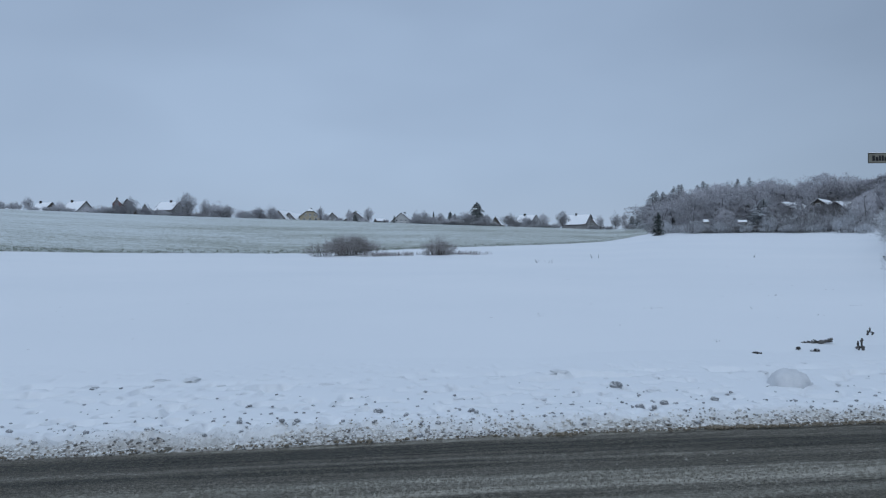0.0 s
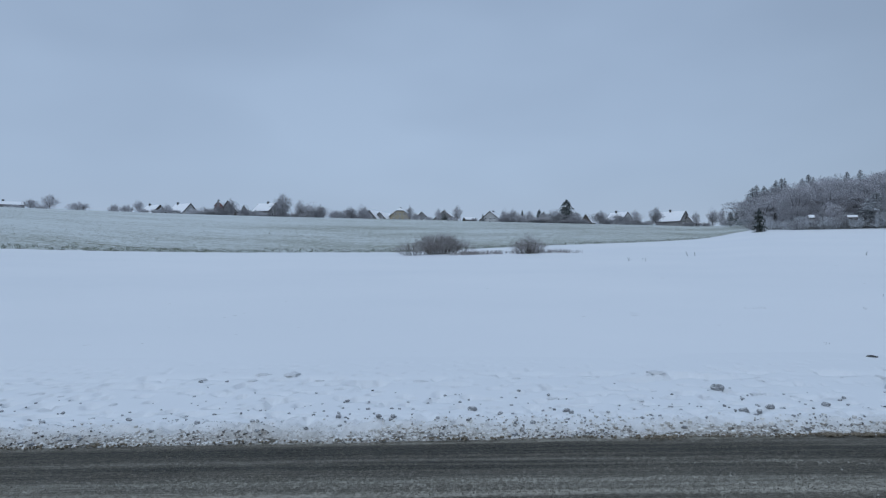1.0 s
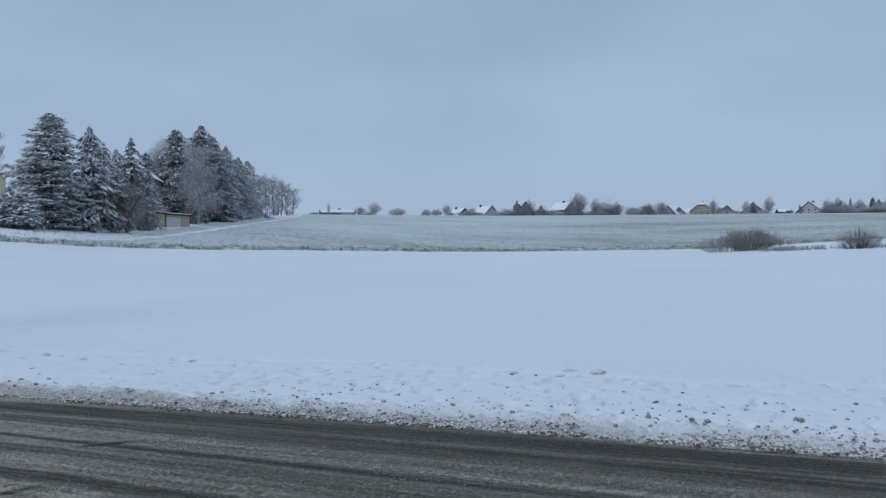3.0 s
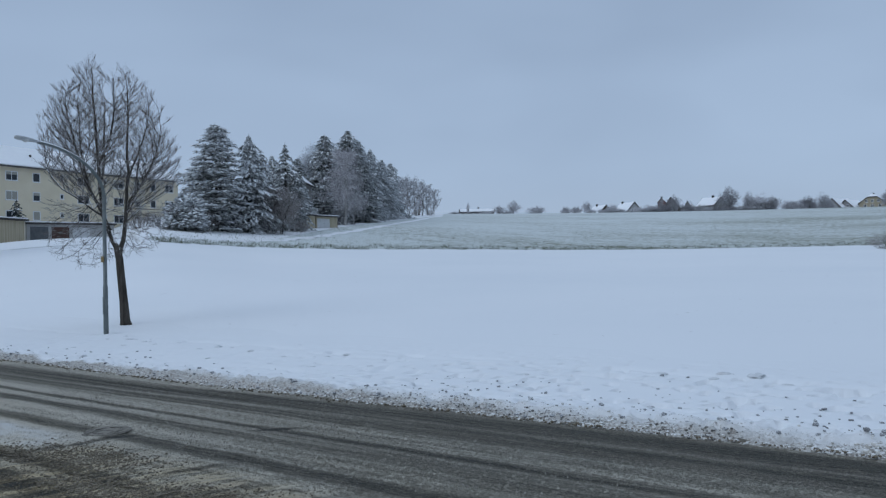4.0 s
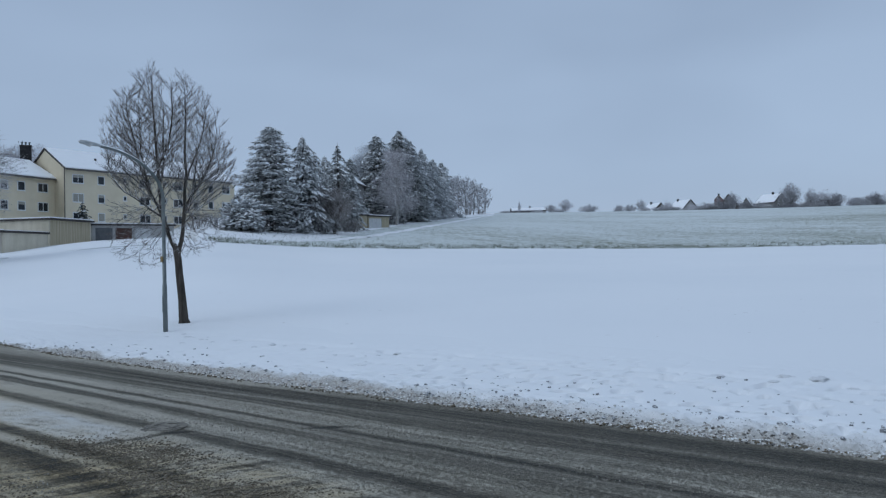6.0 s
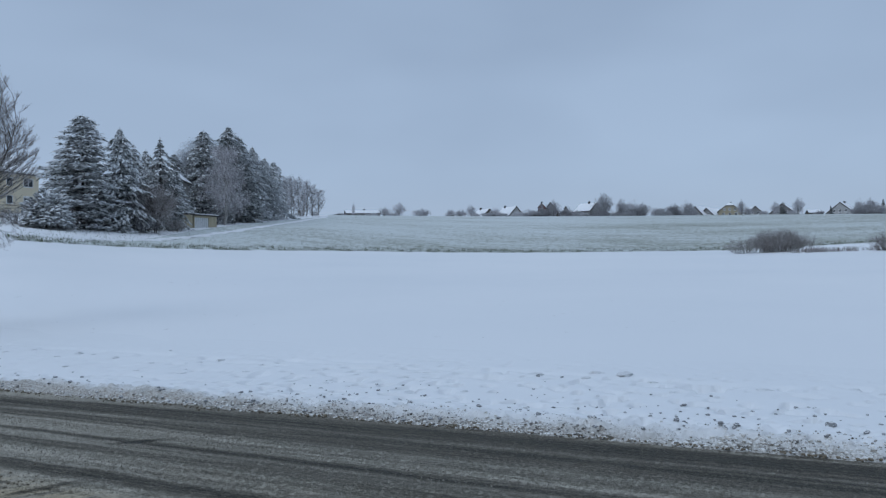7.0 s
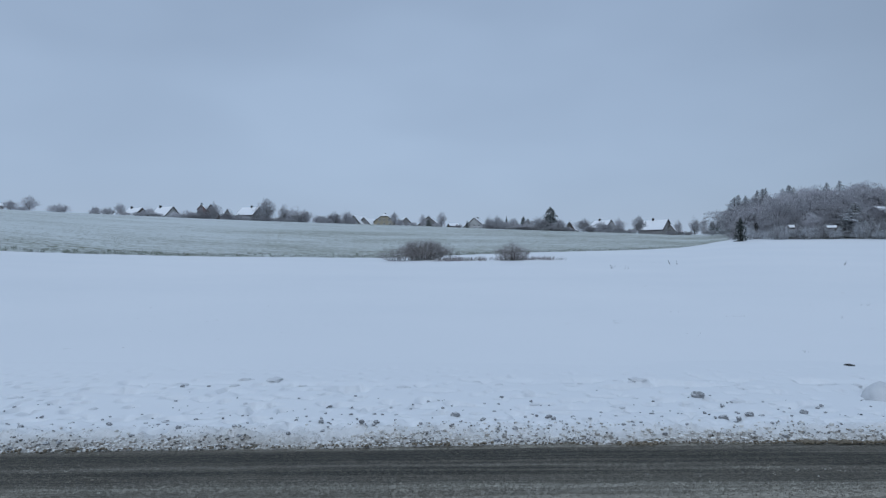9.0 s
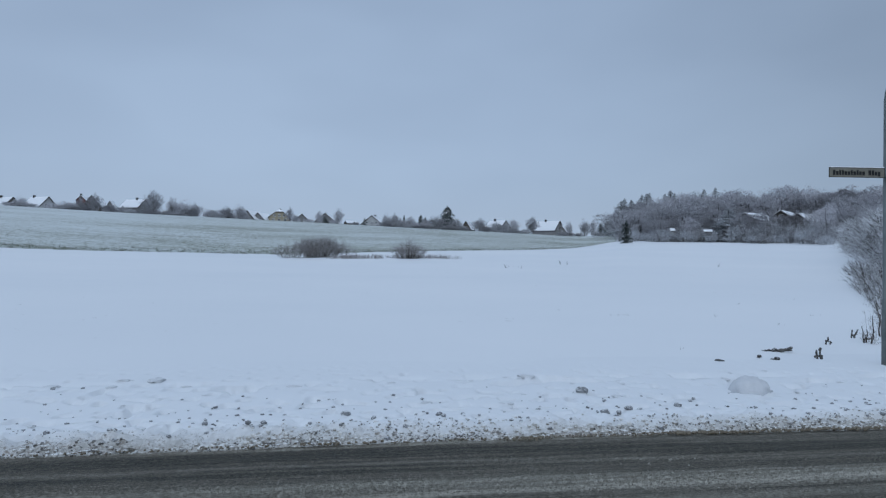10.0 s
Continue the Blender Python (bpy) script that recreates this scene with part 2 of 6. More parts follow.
    slush = k.math("MULTIPLY", k.ramp(k.math("DIVIDE", left, 20.0), (0.26, 0.0), (0.60, 1.0)), k.ramp(lanes, (0.3, 0.0), (0.5, 1.0)))
    cover = k.math("ADD", cover, k.math("MULTIPLY", slush, 0.45))
    bright = k.math("MULTIPLY", k.ramp(k.math("DIVIDE", k.math("ADD", along_x, 20.0), 30.0), (0.52, 0.0), (0.62, 1.0)), k.ramp(k.math("DIVIDE", y, 6.0), (0.185, 0.0), (0.205, 1.0), (0.24, 1.0), (0.26, 0.0)))
    cover = k.math("ADD", cover, k.math("MULTIPLY", bright, 0.10))
    grains = k.math("ADD", k.math("MULTIPLY", fine, 0.55), k.math("MULTIPLY", grain, 0.45))
    spots = k.math("ADD", k.math("MULTIPLY", k.math("SUBTRACT", grains, 0.485), 5.0), k.math("MULTIPLY", k.math("SUBTRACT", cover, 0.20), 0.64))
    lay = k.ramp(k.math("ADD", spots, 0.5), (0.28, 0.0), (0.52, 0.42), (0.85, 1.0))
    wet = k.ramp(cover, (0.04, (0.047, 0.044, 0.036)), (0.60, (0.250, 0.226, 0.176)))
    pale = k.ramp(cover, (0.06, (0.255, 0.235, 0.188)), (0.75, (0.515, 0.476, 0.398)))
    c = k.mix(lay, wet, pale)
    c = k.mix(k.math("MULTIPLY", packed, k.ramp(k.math("ADD", k.math("MULTIPLY", churn, 0.6), k.math("MULTIPLY", fine, 0.4)), (0.36, 0.20), (0.58, 0.92))), c, (0.62, 0.625, 0.615))
    brown = k.ramp(k.noise(0.6, 5, k.coords((0.25, 1, 1))), (0.42, 0.0), (0.64, 0.8))
    c = k.mix(k.math("MULTIPLY", brown, near), c, (1.0, 0.91, 0.74), "MULTIPLY")
    c = k.mix(k.math("MULTIPLY", junction, k.ramp(ridge, (0.42, 0.0), (0.58, 0.7))), c, (1.0, 0.92, 0.76), "MULTIPLY")
    k.bump(k.math("ADD", k.math("MULTIPLY", lay, 0.8), k.math("ADD", k.math("MULTIPLY", grain, 0.3), k.math("MULTIPLY", k.math("MULTIPLY", junction, ridge), 1.5))), 1.0, 0.034)
    return k.done(c, k.ramp(lay, (0.0, 0.55), (0.5, 0.85)))


def twigs(name, wood, frost, share):
    """Bare twigs, some of them rimed."""
    k = Nodes(name, 0.85, spec=0.2)
    f = k.math("ADD", k.math("MULTIPLY", k.island(), 0.7), k.math("MULTIPLY", k.noise(0.7, 3), 0.6))
    c = k.mix(k.ramp(f, (max(0.98 - share * 1.1, 0.02), 0.0), (1.08 - share * 0.55, 1.0)), wood, frost)
    return k.done(c)


def wood_twigs(name, wood, frost):
    """Twigs of the far woods: each tree more or less rimed, distance haze in both tones."""
    k = Nodes(name, 0.9, spec=0.1)
    tree = k.each()
    f = k.math("ADD", k.math("MULTIPLY", k.island(), 0.3), k.math("MULTIPLY", tree, 0.85))
    c = k.mix(k.ramp(f, (0.1, 0.0), (0.95, 1.0)), wood, frost)
    return k.done(k.mix(k.math("MULTIPLY", tree, 0.35), c, (0.90, 0.84, 0.82), "MULTIPLY"))


def bark(name, dark, light):
    k = Nodes(name, 0.9, spec=0.2)
    ridges = k.noise(9, 5, k.coords((1, 1, 0.18)), 0.7)
    c = k.mix(k.ramp(ridges, (0.35, 0.0), (0.65, 1.0)), dark, light)
    k.bump(ridges, 0.8, 0.03)
    return k.done(c)


def glass(name, tone):
    k = Nodes(name, 0.06, spec=0.6)
    return k.done(k.mix(k.each(), tone, tuple(v * 1.8 for v in tone)))


M_SNOW, M_CROP, M_VERGE, M_ROAD = snow_field(), crop_field(), slush_verge(), slushy_road()
M_CAP = plain("fresh_snow", (0.92, 0.93, 0.945), (0.965, 0.97, 0.975), 1.5, 0.65, bump=0.3, depth=0.03)
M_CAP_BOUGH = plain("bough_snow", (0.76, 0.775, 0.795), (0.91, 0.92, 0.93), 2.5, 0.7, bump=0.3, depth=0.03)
# clean snow greyed all over to carry the mound's shaded sides
M_MOUND = plain("shaded_mound_snow", (0.64, 0.655, 0.675), (0.77, 0.78, 0.795), 6, 0.7, bump=0.5, depth=0.02)
M_LUMP = plain("thrown_snow", (0.74, 0.755, 0.775), (0.83, 0.84, 0.85), 6, 0.7, bump=0.5, depth=0.02)
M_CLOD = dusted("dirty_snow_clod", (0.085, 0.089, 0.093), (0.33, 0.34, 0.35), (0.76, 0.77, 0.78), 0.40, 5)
M_CRUMB = dusted("slush_crumb", (0.095, 0.091, 0.083), (0.34, 0.33, 0.31), (0.62, 0.62, 0.61), 0.14)
M_SLUSH_ROAD = dusted("grey_road_slush", (0.17, 0.158, 0.13), (0.44, 0.42, 0.375), (0.50, 0.48, 0.44), 0.0)
M_WEED_STUB = dusted("blackened_stub", (0.030, 0.029, 0.028), (0.13, 0.125, 0.118), (0.74, 0.75, 0.76), 0.24, 18)
M_LID = dusted("slushed_iron", (0.035, 0.032, 0.028), (0.12, 0.108, 0.09), (0.24, 0.22, 0.185), 0.12, 14)
M_SLUSH = dusted("pale_slush", (0.27, 0.25, 0.215), (0.72, 0.70, 0.665), (0.84, 0.845, 0.84), 0.40)
M_TWIG_DARK = twigs("dark_twig", (0.15, 0.125, 0.112), (0.46, 0.46, 0.47), 0.36)
M_TWIG_RIME = twigs("rimed_twig", (0.115, 0.105, 0.105), (0.54, 0.545, 0.57), 0.60)
M_TWIG_RIME_B = twigs("rimed_twig_light", (0.15, 0.145, 0.15), (0.62, 0.64, 0.67), 0.75)
M_TWIG_BIRCH = twigs("rimed_birch_twig", (0.20, 0.183, 0.187), (0.62, 0.605, 0.63), 0.62)
M_TWIG_THICKET = twigs("snow_lined_twig", (0.085, 0.078, 0.075), (0.78, 0.79, 0.81), 0.50)
# rimed wood twigs, lightened and blued: aerial haze put into the colour
M_TWIG_WOOD = wood_twigs("hazed_forest_twig", (0.178, 0.174, 0.184), (0.62, 0.625, 0.66))
M_GRIT = plain("brown_slush_grit", (0.11, 0.088, 0.058), (0.36, 0.31, 0.235), 30, 0.75, bump=0.5, depth=0.01)
# ridge gardens: rimed twigs paled further, distance haze painted into both tones
M_TWIG_VILLAGE = wood_twigs("hazed_garden_twig", (0.235, 0.232, 0.245), (0.66, 0.67, 0.70))
M_TWIG_OLD = twigs("rimed_grey_twig", (0.21, 0.19, 0.18), (0.60, 0.59, 0.59), 0.62)
M_PALE = plain("pale_render", (0.56, 0.515, 0.41), (0.77, 0.715, 0.60), 0.8, 0.9, stretch=(1, 1, 0.3), bump=0.15)
M_TWIG_BROWN = twigs("brown_twig", (0.17, 0.14, 0.13), (0.46, 0.45, 0.45), 0.48)
M_NEEDLE_DARK = twigs("dark_needle_spray", (0.030, 0.040, 0.034), (0.24, 0.26, 0.26), 0.30)
M_NEEDLE = twigs("needle_spray", (0.048, 0.058, 0.052), (0.50, 0.52, 0.53), 0.58)
# dark needles of the ridge spruces, lifted towards grey as painted haze
M_NEEDLE_GARDEN = twigs("hazed_garden_needle", (0.060, 0.076, 0.074), (0.30, 0.325, 0.33), 0.35)
M_NEEDLE_RIME = twigs("rimed_needle_spray", (0.13, 0.14, 0.145), (0.60, 0.62, 0.64), 0.72)
M_BARK = bark("dark_bark", (0.035, 0.030, 0.026), (0.10, 0.088, 0.075))
M_BARK_GREY = bark("grey_bark", (0.07, 0.066, 0.063), (0.17, 0.165, 0.16))
M_BIRCH = bark("birch_bark", (0.12, 0.115, 0.11), (0.55, 0.54, 0.52))
M_STUBBLE = twigs("crop_blade", (0.075, 0.092, 0.04), (0.40, 0.42, 0.38), 0.30)
M_WEED = twigs("withered_weed", (0.045, 0.037, 0.03), (0.30, 0.29, 0.28), 0.25)
M_PLASTER = plain("beige_plaster", (0.75, 0.67, 0.515), (0.82, 0.745, 0.59), 0.5, 0.9, bump=0.1)
M_PLASTER_GABLE = plain("gable_plaster", (0.64, 0.565, 0.425), (0.72, 0.64, 0.49), 0.5, 0.9, bump=0.1)
M_WHITE_WALL = plain("white_plaster", (0.42, 0.42, 0.415), (0.55, 0.55, 0.54), 0.6, 0.9, bump=0.1)
M_GREY_WALL = plain("grey_plaster", (0.24, 0.235, 0.23), (0.34, 0.335, 0.33), 0.6, 0.9, bump=0.1)
M_BROWN_WALL = plain("brown_timber_wall", (0.10, 0.085, 0.072), (0.19, 0.165, 0.14), 1.2, 0.85, stretch=(6, 6, 0.4))
M_YELLOW_WALL = plain("ochre_plaster", (0.36, 0.315, 0.225), (0.44, 0.39, 0.29), 0.6, 0.9, bump=0.1)
M_RED_WALL = plain("red_plaster", (0.21, 0.08, 0.065), (0.27, 0.11, 0.09), 0.8, 0.9)
M_ROOF = plain("dark_roof_tile", (0.055, 0.05, 0.05), (0.115, 0.105, 0.10), 1.5, 0.8)
M_FASCIA = plain("eave_board", (0.11, 0.10, 0.09), (0.18, 0.165, 0.15), 2, 0.8)
M_CONCRETE = plain("stained_concrete", (0.50, 0.46, 0.39), (0.74, 0.70, 0.62), 0.7, 0.9, stretch=(1, 1, 0.25), bump=0.15)
M_BOARDS = plain("weathered_boards", (0.41, 0.355, 0.25), (0.62, 0.555, 0.42), 0.9, 0.9, stretch=(5, 5, 0.2), bump=0.4)
M_BITUMEN = plain("bitumen_edge", (0.05, 0.045, 0.043), (0.10, 0.09, 0.085), 3, 0.8)
M_DARK = plain("dark_interior", (0.02, 0.02, 0.022), (0.05, 0.05, 0.052), 1, 0.9)
M_RED_DOOR = plain("faded_red_door", (0.17, 0.058, 0.05), (0.24, 0.095, 0.085), 2, 0.7)
M_BROWN_DOOR = plain("red_brown_door", (0.10, 0.052, 0.042), (0.15, 0.085, 0.07), 2, 0.7)
M_GREY_DOOR = plain("grey_door", (0.13, 0.14, 0.15), (0.20, 0.21, 0.22), 2, 0.6)
M_WHITE_DOOR = plain("white_door", (0.62, 0.63, 0.64), (0.74, 0.75, 0.75), 2, 0.6)
M_BRICK = plain("sooty_brick", (0.02, 0.02, 0.022), (0.055, 0.052, 0.052), 4, 0.9)
M_STEEL = plain("galvanised_steel", (0.145, 0.17, 0.17), (0.24, 0.265, 0.265), 3, 0.5, 0.55, bump=0.1, depth=0.003)
M_LAMP = plain("lamp_housing", (0.40, 0.42, 0.43), (0.55, 0.57, 0.58), 6, 0.45, 0.2, bump=0.05)
M_LENS = plain("lamp_bowl", (0.55, 0.57, 0.57), (0.68, 0.70, 0.70), 8, 0.25, bump=0.02)
# pale enamel darkened: the shade of its back-lit face is in the colour
M_PLATE = plain("backlit_sign_enamel", (0.20, 0.19, 0.155), (0.27, 0.255, 0.21), 4, 0.45, bump=0.05, depth=0.002)
M_INK = plain("sign_black", (0.012, 0.012, 0.012), (0.03, 0.03, 0.03), 20, 0.5)
M_YELLOW_BOX = plain("yellow_label", (0.24, 0.165, 0.07), (0.33, 0.24, 0.11), 8, 0.6)
M_FRAME = plain("white_window_frame", (0.78, 0.79, 0.79), (0.86, 0.87, 0.87), 5, 0.5, bump=0.05)
M_GLASS = glass("window_glass", (0.022, 0.026, 0.032))
M_BLIND = plain("lowered_blind", (0.34, 0.33, 0.29), (0.45, 0.44, 0.39), 4, 0.7, stretch=(1, 1, 12))

# ---- building blocks ----
class Geo:
    """Vertices and faces of one mesh."""

    def __init__(self):
        self.v, self.f, self.m = [], [], []

    def face(self, pts, mat=0):
        n = len(self.v)
        self.v += [tuple(p) for p in pts]
        self.f.append(tuple(range(n, n + len(pts))))
        self.m.append(mat)

    def slab(self, pts, off, mat=0):
        """A plate: a flat outline pushed along off."""
        n, k = len(self.v), len(pts)
        a = [Vector(p) for p in pts]
        self.v += [tuple(p) for p in a] + [tuple(p + Vector(off)) for p in a]
        self.f += [tuple(range(n + k - 1, n - 1, -1)), tuple(range(n + k, n + 2 * k))]
        self.f += [(n + i, n + (i + 1) % k, n + k + (i + 1) % k, n + k + i) for i in range(k)]
        self.m += [mat] * (k + 2)

    def box(self, x0, x1, y0, y1, z0, z1, mat=0):
        self.slab([(x0, y0, z0), (x1, y0, z0), (x1, y1, z0), (x0, y1, z0)], (0, 0, z1 - z0), mat)

    def tube(self, pts, radii, sides=5, mat=0, cap=True):
        n, pts = len(self.v), [Vector(p) for p in pts]
        side = Vector((1, 0, 0))
        for i, p in enumerate(pts):
            way = (pts[min(i + 1, len(pts) - 1)] - pts[max(i - 1, 0)]).normalized()
            side = side - way * side.dot(way)
            if side.length < 1e-3:
                side = way.orthogonal()
            side.normalize()
            other = way.cross(side)
            for k in range(sides):
                a = 2 * math.pi * k / sides
                self.v.append(tuple(p + (side * math.cos(a) + other * math.sin(a)) * radii[i]))
        for i in range(len(pts) - 1):
            for k in range(sides):
                a, b = n + i * sides + k, n + i * sides + (k + 1) % sides
                self.f.append((a, b, b + sides, a + sides))
                self.m.append(mat)
        if cap:
            self.f += [tuple(range(n + sides - 1, n - 1, -1)), tuple(range(len(self.v) - sides, len(self.v)))]
            self.m += [mat, mat]

    def blade(self, p, q, width, mat=0, across=None):
        """A thin tapering twig or leaf from p to q."""
        p, q = Vector(p), Vector(q)
        way = q - p
        s = (across or way.cross(Vector((random.uniform(-1, 1), random.uniform(-1, 1), random.uniform(-1, 1))))).normalized() * width / 2
        n = len(self.v)
        self.v += [tuple(p - s), tuple(p + s), tuple(q + s * 0.35), tuple(q - s * 0.35)]
        self.f.append((n, n + 1, n + 2, n + 3))
        self.m.append(mat)

    def spike(self, p, q, width):
        """The finest twig: one narrow triangle."""
        p, q = Vector(p), Vector(q)
        s = (q - p).cross(Vector((random.uniform(-1, 1), random.uniform(-1, 1), random.uniform(-1, 1)))).normalized() * width / 2
        n = len(self.v)
        self.v += [tuple(p - s), tuple(p + s), tuple(q)]
        self.f.append((n, n + 1, n + 2))
        self.m.append(0)

    def lump(self, c, r, flat=0.7, seed=0, rings=4, sides=7, mat=0, rough=1.0):
        """An uneven clod."""
        n = len(self.v)
        for i in range(1, rings):
            a = math.pi * i / rings
            for k in range(sides):
                b = 2 * math.pi * (k + 0.5 * (i % 2)) / sides
                d = Vector((math.sin(a) * math.cos(b), math.sin(a) * math.sin(b), math.cos(a)))
                w = r * (1 + rough * 0.45 * noise.noise(d * 1.6 + Vector((seed * 3.7, seed * 1.3, 0))) + rough * 0.22 * noise.noise(d * 4.3 + Vector((seed, 0, 0))))
                self.v.append((c[0] + d.x * w, c[1] + d.y * w, c[2] + d.z * w * flat))
        top, low = len(self.v), len(self.v) + 1
        self.v += [(c[0], c[1], c[2] + r * flat), (c[0], c[1], c[2] - r * flat)]
        for i in range(rings - 2):
            for k in range(sides):
                a, b = n + i * sides + k, n + i * sides + (k + 1) % sides
                self.f.append((a, a + sides, b + sides, b))
        for k in range(sides):
            self.f.append((top, n + k, n + (k + 1) % sides))
            a = n + (rings - 2) * sides
            self.f.append((low, a + (k + 1) % sides, a + k))
        self.m += [mat] * (len(self.f) - len(self.m))

    def mesh(self, name, mats, smooth=False):
        me = bpy.data.meshes.new(name)
        me.from_pydata(self.v, [], self.f)
        for m in mats if isinstance(mats, (list, tuple)) else [mats]:
            me.materials.append(m)
        me.polygons.foreach_set("material_index", self.m)
        if smooth:
            me.polygons.foreach_set("use_smooth", [True] * len(self.f))
        me.update()
        return me


def part(name, geo, mats, parent=None, label="", smooth=False, at=None):
    """One mesh object, under a thing or a part."""
    ob = new(name, geo if isinstance(geo, bpy.types.Mesh) else geo.mesh(name, mats, smooth))
    if parent:
        ob.parent = parent
    if at is not None:
        ob.matrix_basis = at
    return tagged(ob, label)


def thing(name, label, category, at, group="", kind=""):
    ob = new(name)
    ob.empty_display_size = 0.2
    ob.matrix_basis = at
    return tagged(ob, label, category, group, kind)


def setting(name, geo, mats, label, category, smooth=False, at=None, kind="structure"):
    return tagged(part(name, geo, mats, None, "", smooth, at), label, category, kind=kind)


# ---- the lie of the land ----
AZ_B = [-180, -60, -38, -33, -30.5, -26, -20, -16.2, -13.4, -9.7, -0.7, 5, 10.9, 25, 33, 39, 48.6, 56.9, 63.8, 66, 72, 77, 81, 100, 180]
R_B = [150, 150, 150, 155, 165, 180, 186, 190, 158, 135, 112, 106, 104, 98, 94, 90, 84, 78, 72, 90, 92, 94, 94, 94, 120]
E_B = [0.0, 0.01, 0.026, 0.0275, 0.0275, 0.030, 0.0316, 0.0333, 0.0223, 0.0188, 0.0147, 0.0105, 0.0063, 0.0070, 0.0093, 0.0123, 0.0153, 0.0204, 0.0298, 0.038, 0.032, 0.021, 0.018, 0.014, 0.0]
AZ_C = [-180, -60, -40, -30, -22, -16.2, -13, -9.7, -0.7, 8.3, 16.9, 24.7, 31.8, 41.7, 46, 52.4, 58.6, 64.2, 70, 82, 100, 180]
R_C = [400, 400, 330, 330, 330, 330, 330, 325, 322, 320, 320, 320, 320, 320, 300, 260, 250, 250, 250, 250, 260, 400]
E_C = [0.01, 0.02, 0.05, 0.052, 0.048, 0.040, 0.0375, 0.0406, 0.0462, 0.0515, 0.0546, 0.0571, 0.0595, 0.0625, 0.063, 0.062, 0.066, 0.072, 0.075, 0.07, 0.03, 0.0]
EYE_Z = 1.7


def beyond(x, y):
    """Metres past the road's far edge (minus: on the road)."""
    return (y - 6.6 - 0.155 * x) / 1.012


def soft(u):
    u = min(max(u, 0.0), 1.0)
    return u * u * (3 - 2 * u)


def table(az):
    near = [az + 0.6 * k for k in (-2, -1, 0, 1, 2)]   # eased, so that the land has no creases
    rb = float(np.interp(near, AZ_B, R_B).mean()); zb = EYE_Z + rb * float(np.interp(near, AZ_B, E_B).mean())
    rc = float(np.interp(near, AZ_C, R_C).mean()); zc = EYE_Z + rc * float(np.interp(near, AZ_C, E_C).mean())
    return rb, zb, rc, zc


def height(x, y):
    r = math.hypot(x, y); az = math.degrees(math.atan2(-x, y))
    rb, zb, rc, zc = table(az)
    if r < rb:
        z = 0.1 + (zb - 0.1) * max((r - 9) / (rb - 9), 0) ** 1.4
    elif r < rc:
        flat = 20.0 * soft((az - 64) / 3)              # a level yard in front of the garages
        u = max(r - rb - flat, 0) / (rc - rb - flat); z = zb + (zc - zb) * (u + 0.25 * u * (1 - u))
    else:
        z = zc - 0.015 * (r - rc) + (r - rc) ** 2 * 1e-6
    return 0.1 * soft(beyond(x, y) / 0.8) + max(z - 0.1, 0) * soft(beyond(x, y) / 18)


def polar(az, r):
    a = radians(az)
    return -r * math.sin(a), r * math.cos(a)


def stand(az, r, turn=0.0, sink=0.0, scale=1.0):
    """A pose on the ground, az degrees to the left of straight ahead and r metres off; its y axis points away."""
    x, y = polar(az, r)
    return pose(x, y, height(x, y) - sink, 0, 0, az + turn) @ Matrix.Diagonal((scale, scale, scale, 1))


ROAD_TURN = math.degrees(math.atan(0.155))
ROAD_AT = pose(0, 6.6, 0, 0, 0, ROAD_TURN)          # x along the road, y past its far edge
VERGE_AT = ROAD_AT @ Matrix.Translation((0, 0.12, 0))
VERGE_INV = VERGE_AT.inverted()


def crop_reach(az, rb, rc):
    """How far up the crop grows; along the trees a strip of snow stays free."""
    if az < 41:
        return rb + (rc - rb) * 0.62
    return float(np.interp(az, [41, 42, 43.8, 46, 48.75, 51.5, 54.2, 56.9, 60.4, 64.2], [246, 224, 190, 165, 141, 117, 96, 84.5, 78, 74]))


def ground():
    """One sheet to the horizon: snow on the near field and all round, young crop beyond its edge."""
    azs = sorted(set([-180 + 10 * k for k in range(14)] + [-44 + 0.5 * k for k in range(269)] + [90 + 10 * k for k in range(1, 9)]))
    near = [0.5, 2, 4, 6, 7.5, 9, 10.5, 12, 14, 16.5, 19, 22, 26, 30, 35, 40, 46, 52, 58, 65]
    snow, crop = Geo(), Geo()
    cols = []
    for az in azs:
        rb, zb, rc, zc = table(az)
        jag = 0.0 if not -14 < az < 64 else 0.35 * math.sin(az * 9.1) + 0.3 * math.sin(az * 23.7)
        rs = near + [65 + (rb + jag - 65) * k / 5 for k in range(1, 6)]
        rt = crop_reach(az, rb, rc)
        rs += [rb + (rt - rb) * (k / 9) ** 1.2 for k in range(1, 10)] + [rt + (rc - rt) * k / 5 for k in range(1, 6)] + [rc + 12, rc + 40, rc + 120, 700, 1500, 4200]
        cols.append([(*polar(az, r), r) for r in rs])
    edge = len(near) + 4                              # the row on the crop's edge
    for row in cols:
        for x, y, r in row:
            q = beyond(x, y)
            z = height(x, y)
            if -12 < q < 5.0 and abs(x) < 80:
                z -= 0.14 * (1 - soft((q - 4.0) / 1.2)) if q > 0 else 0.14
            if 12 < r < 90:
                z += 0.05 * noise.noise(Vector((x * 0.14, y * 0.14, 0))) * min((r - 12) / 10, 1)
            snow.v.append((x, y, z))
            crop.v.append((x, y, z))
    n, k = len(cols[0]), len(cols)
    for i in range(k):
        j = (i + 1) % k
        for a in range(n - 1):
            g = crop if edge <= a < edge + (9 if azs[i] > 41 else 14) and -16.4 < azs[i] < 64.5 else snow
            g.f.append((i * n + a, i * n + a + 1, j * n + a + 1, j * n + a))
            g.m.append(0)
    setting("ground", snow, M_SNOW, "untouched white snow over a gently rising field", "snow field", True)
    setting("crop_field", crop, M_CROP, "frosted green winter crop thinly dusted with snow on a slope", "crop field", True)


ground()


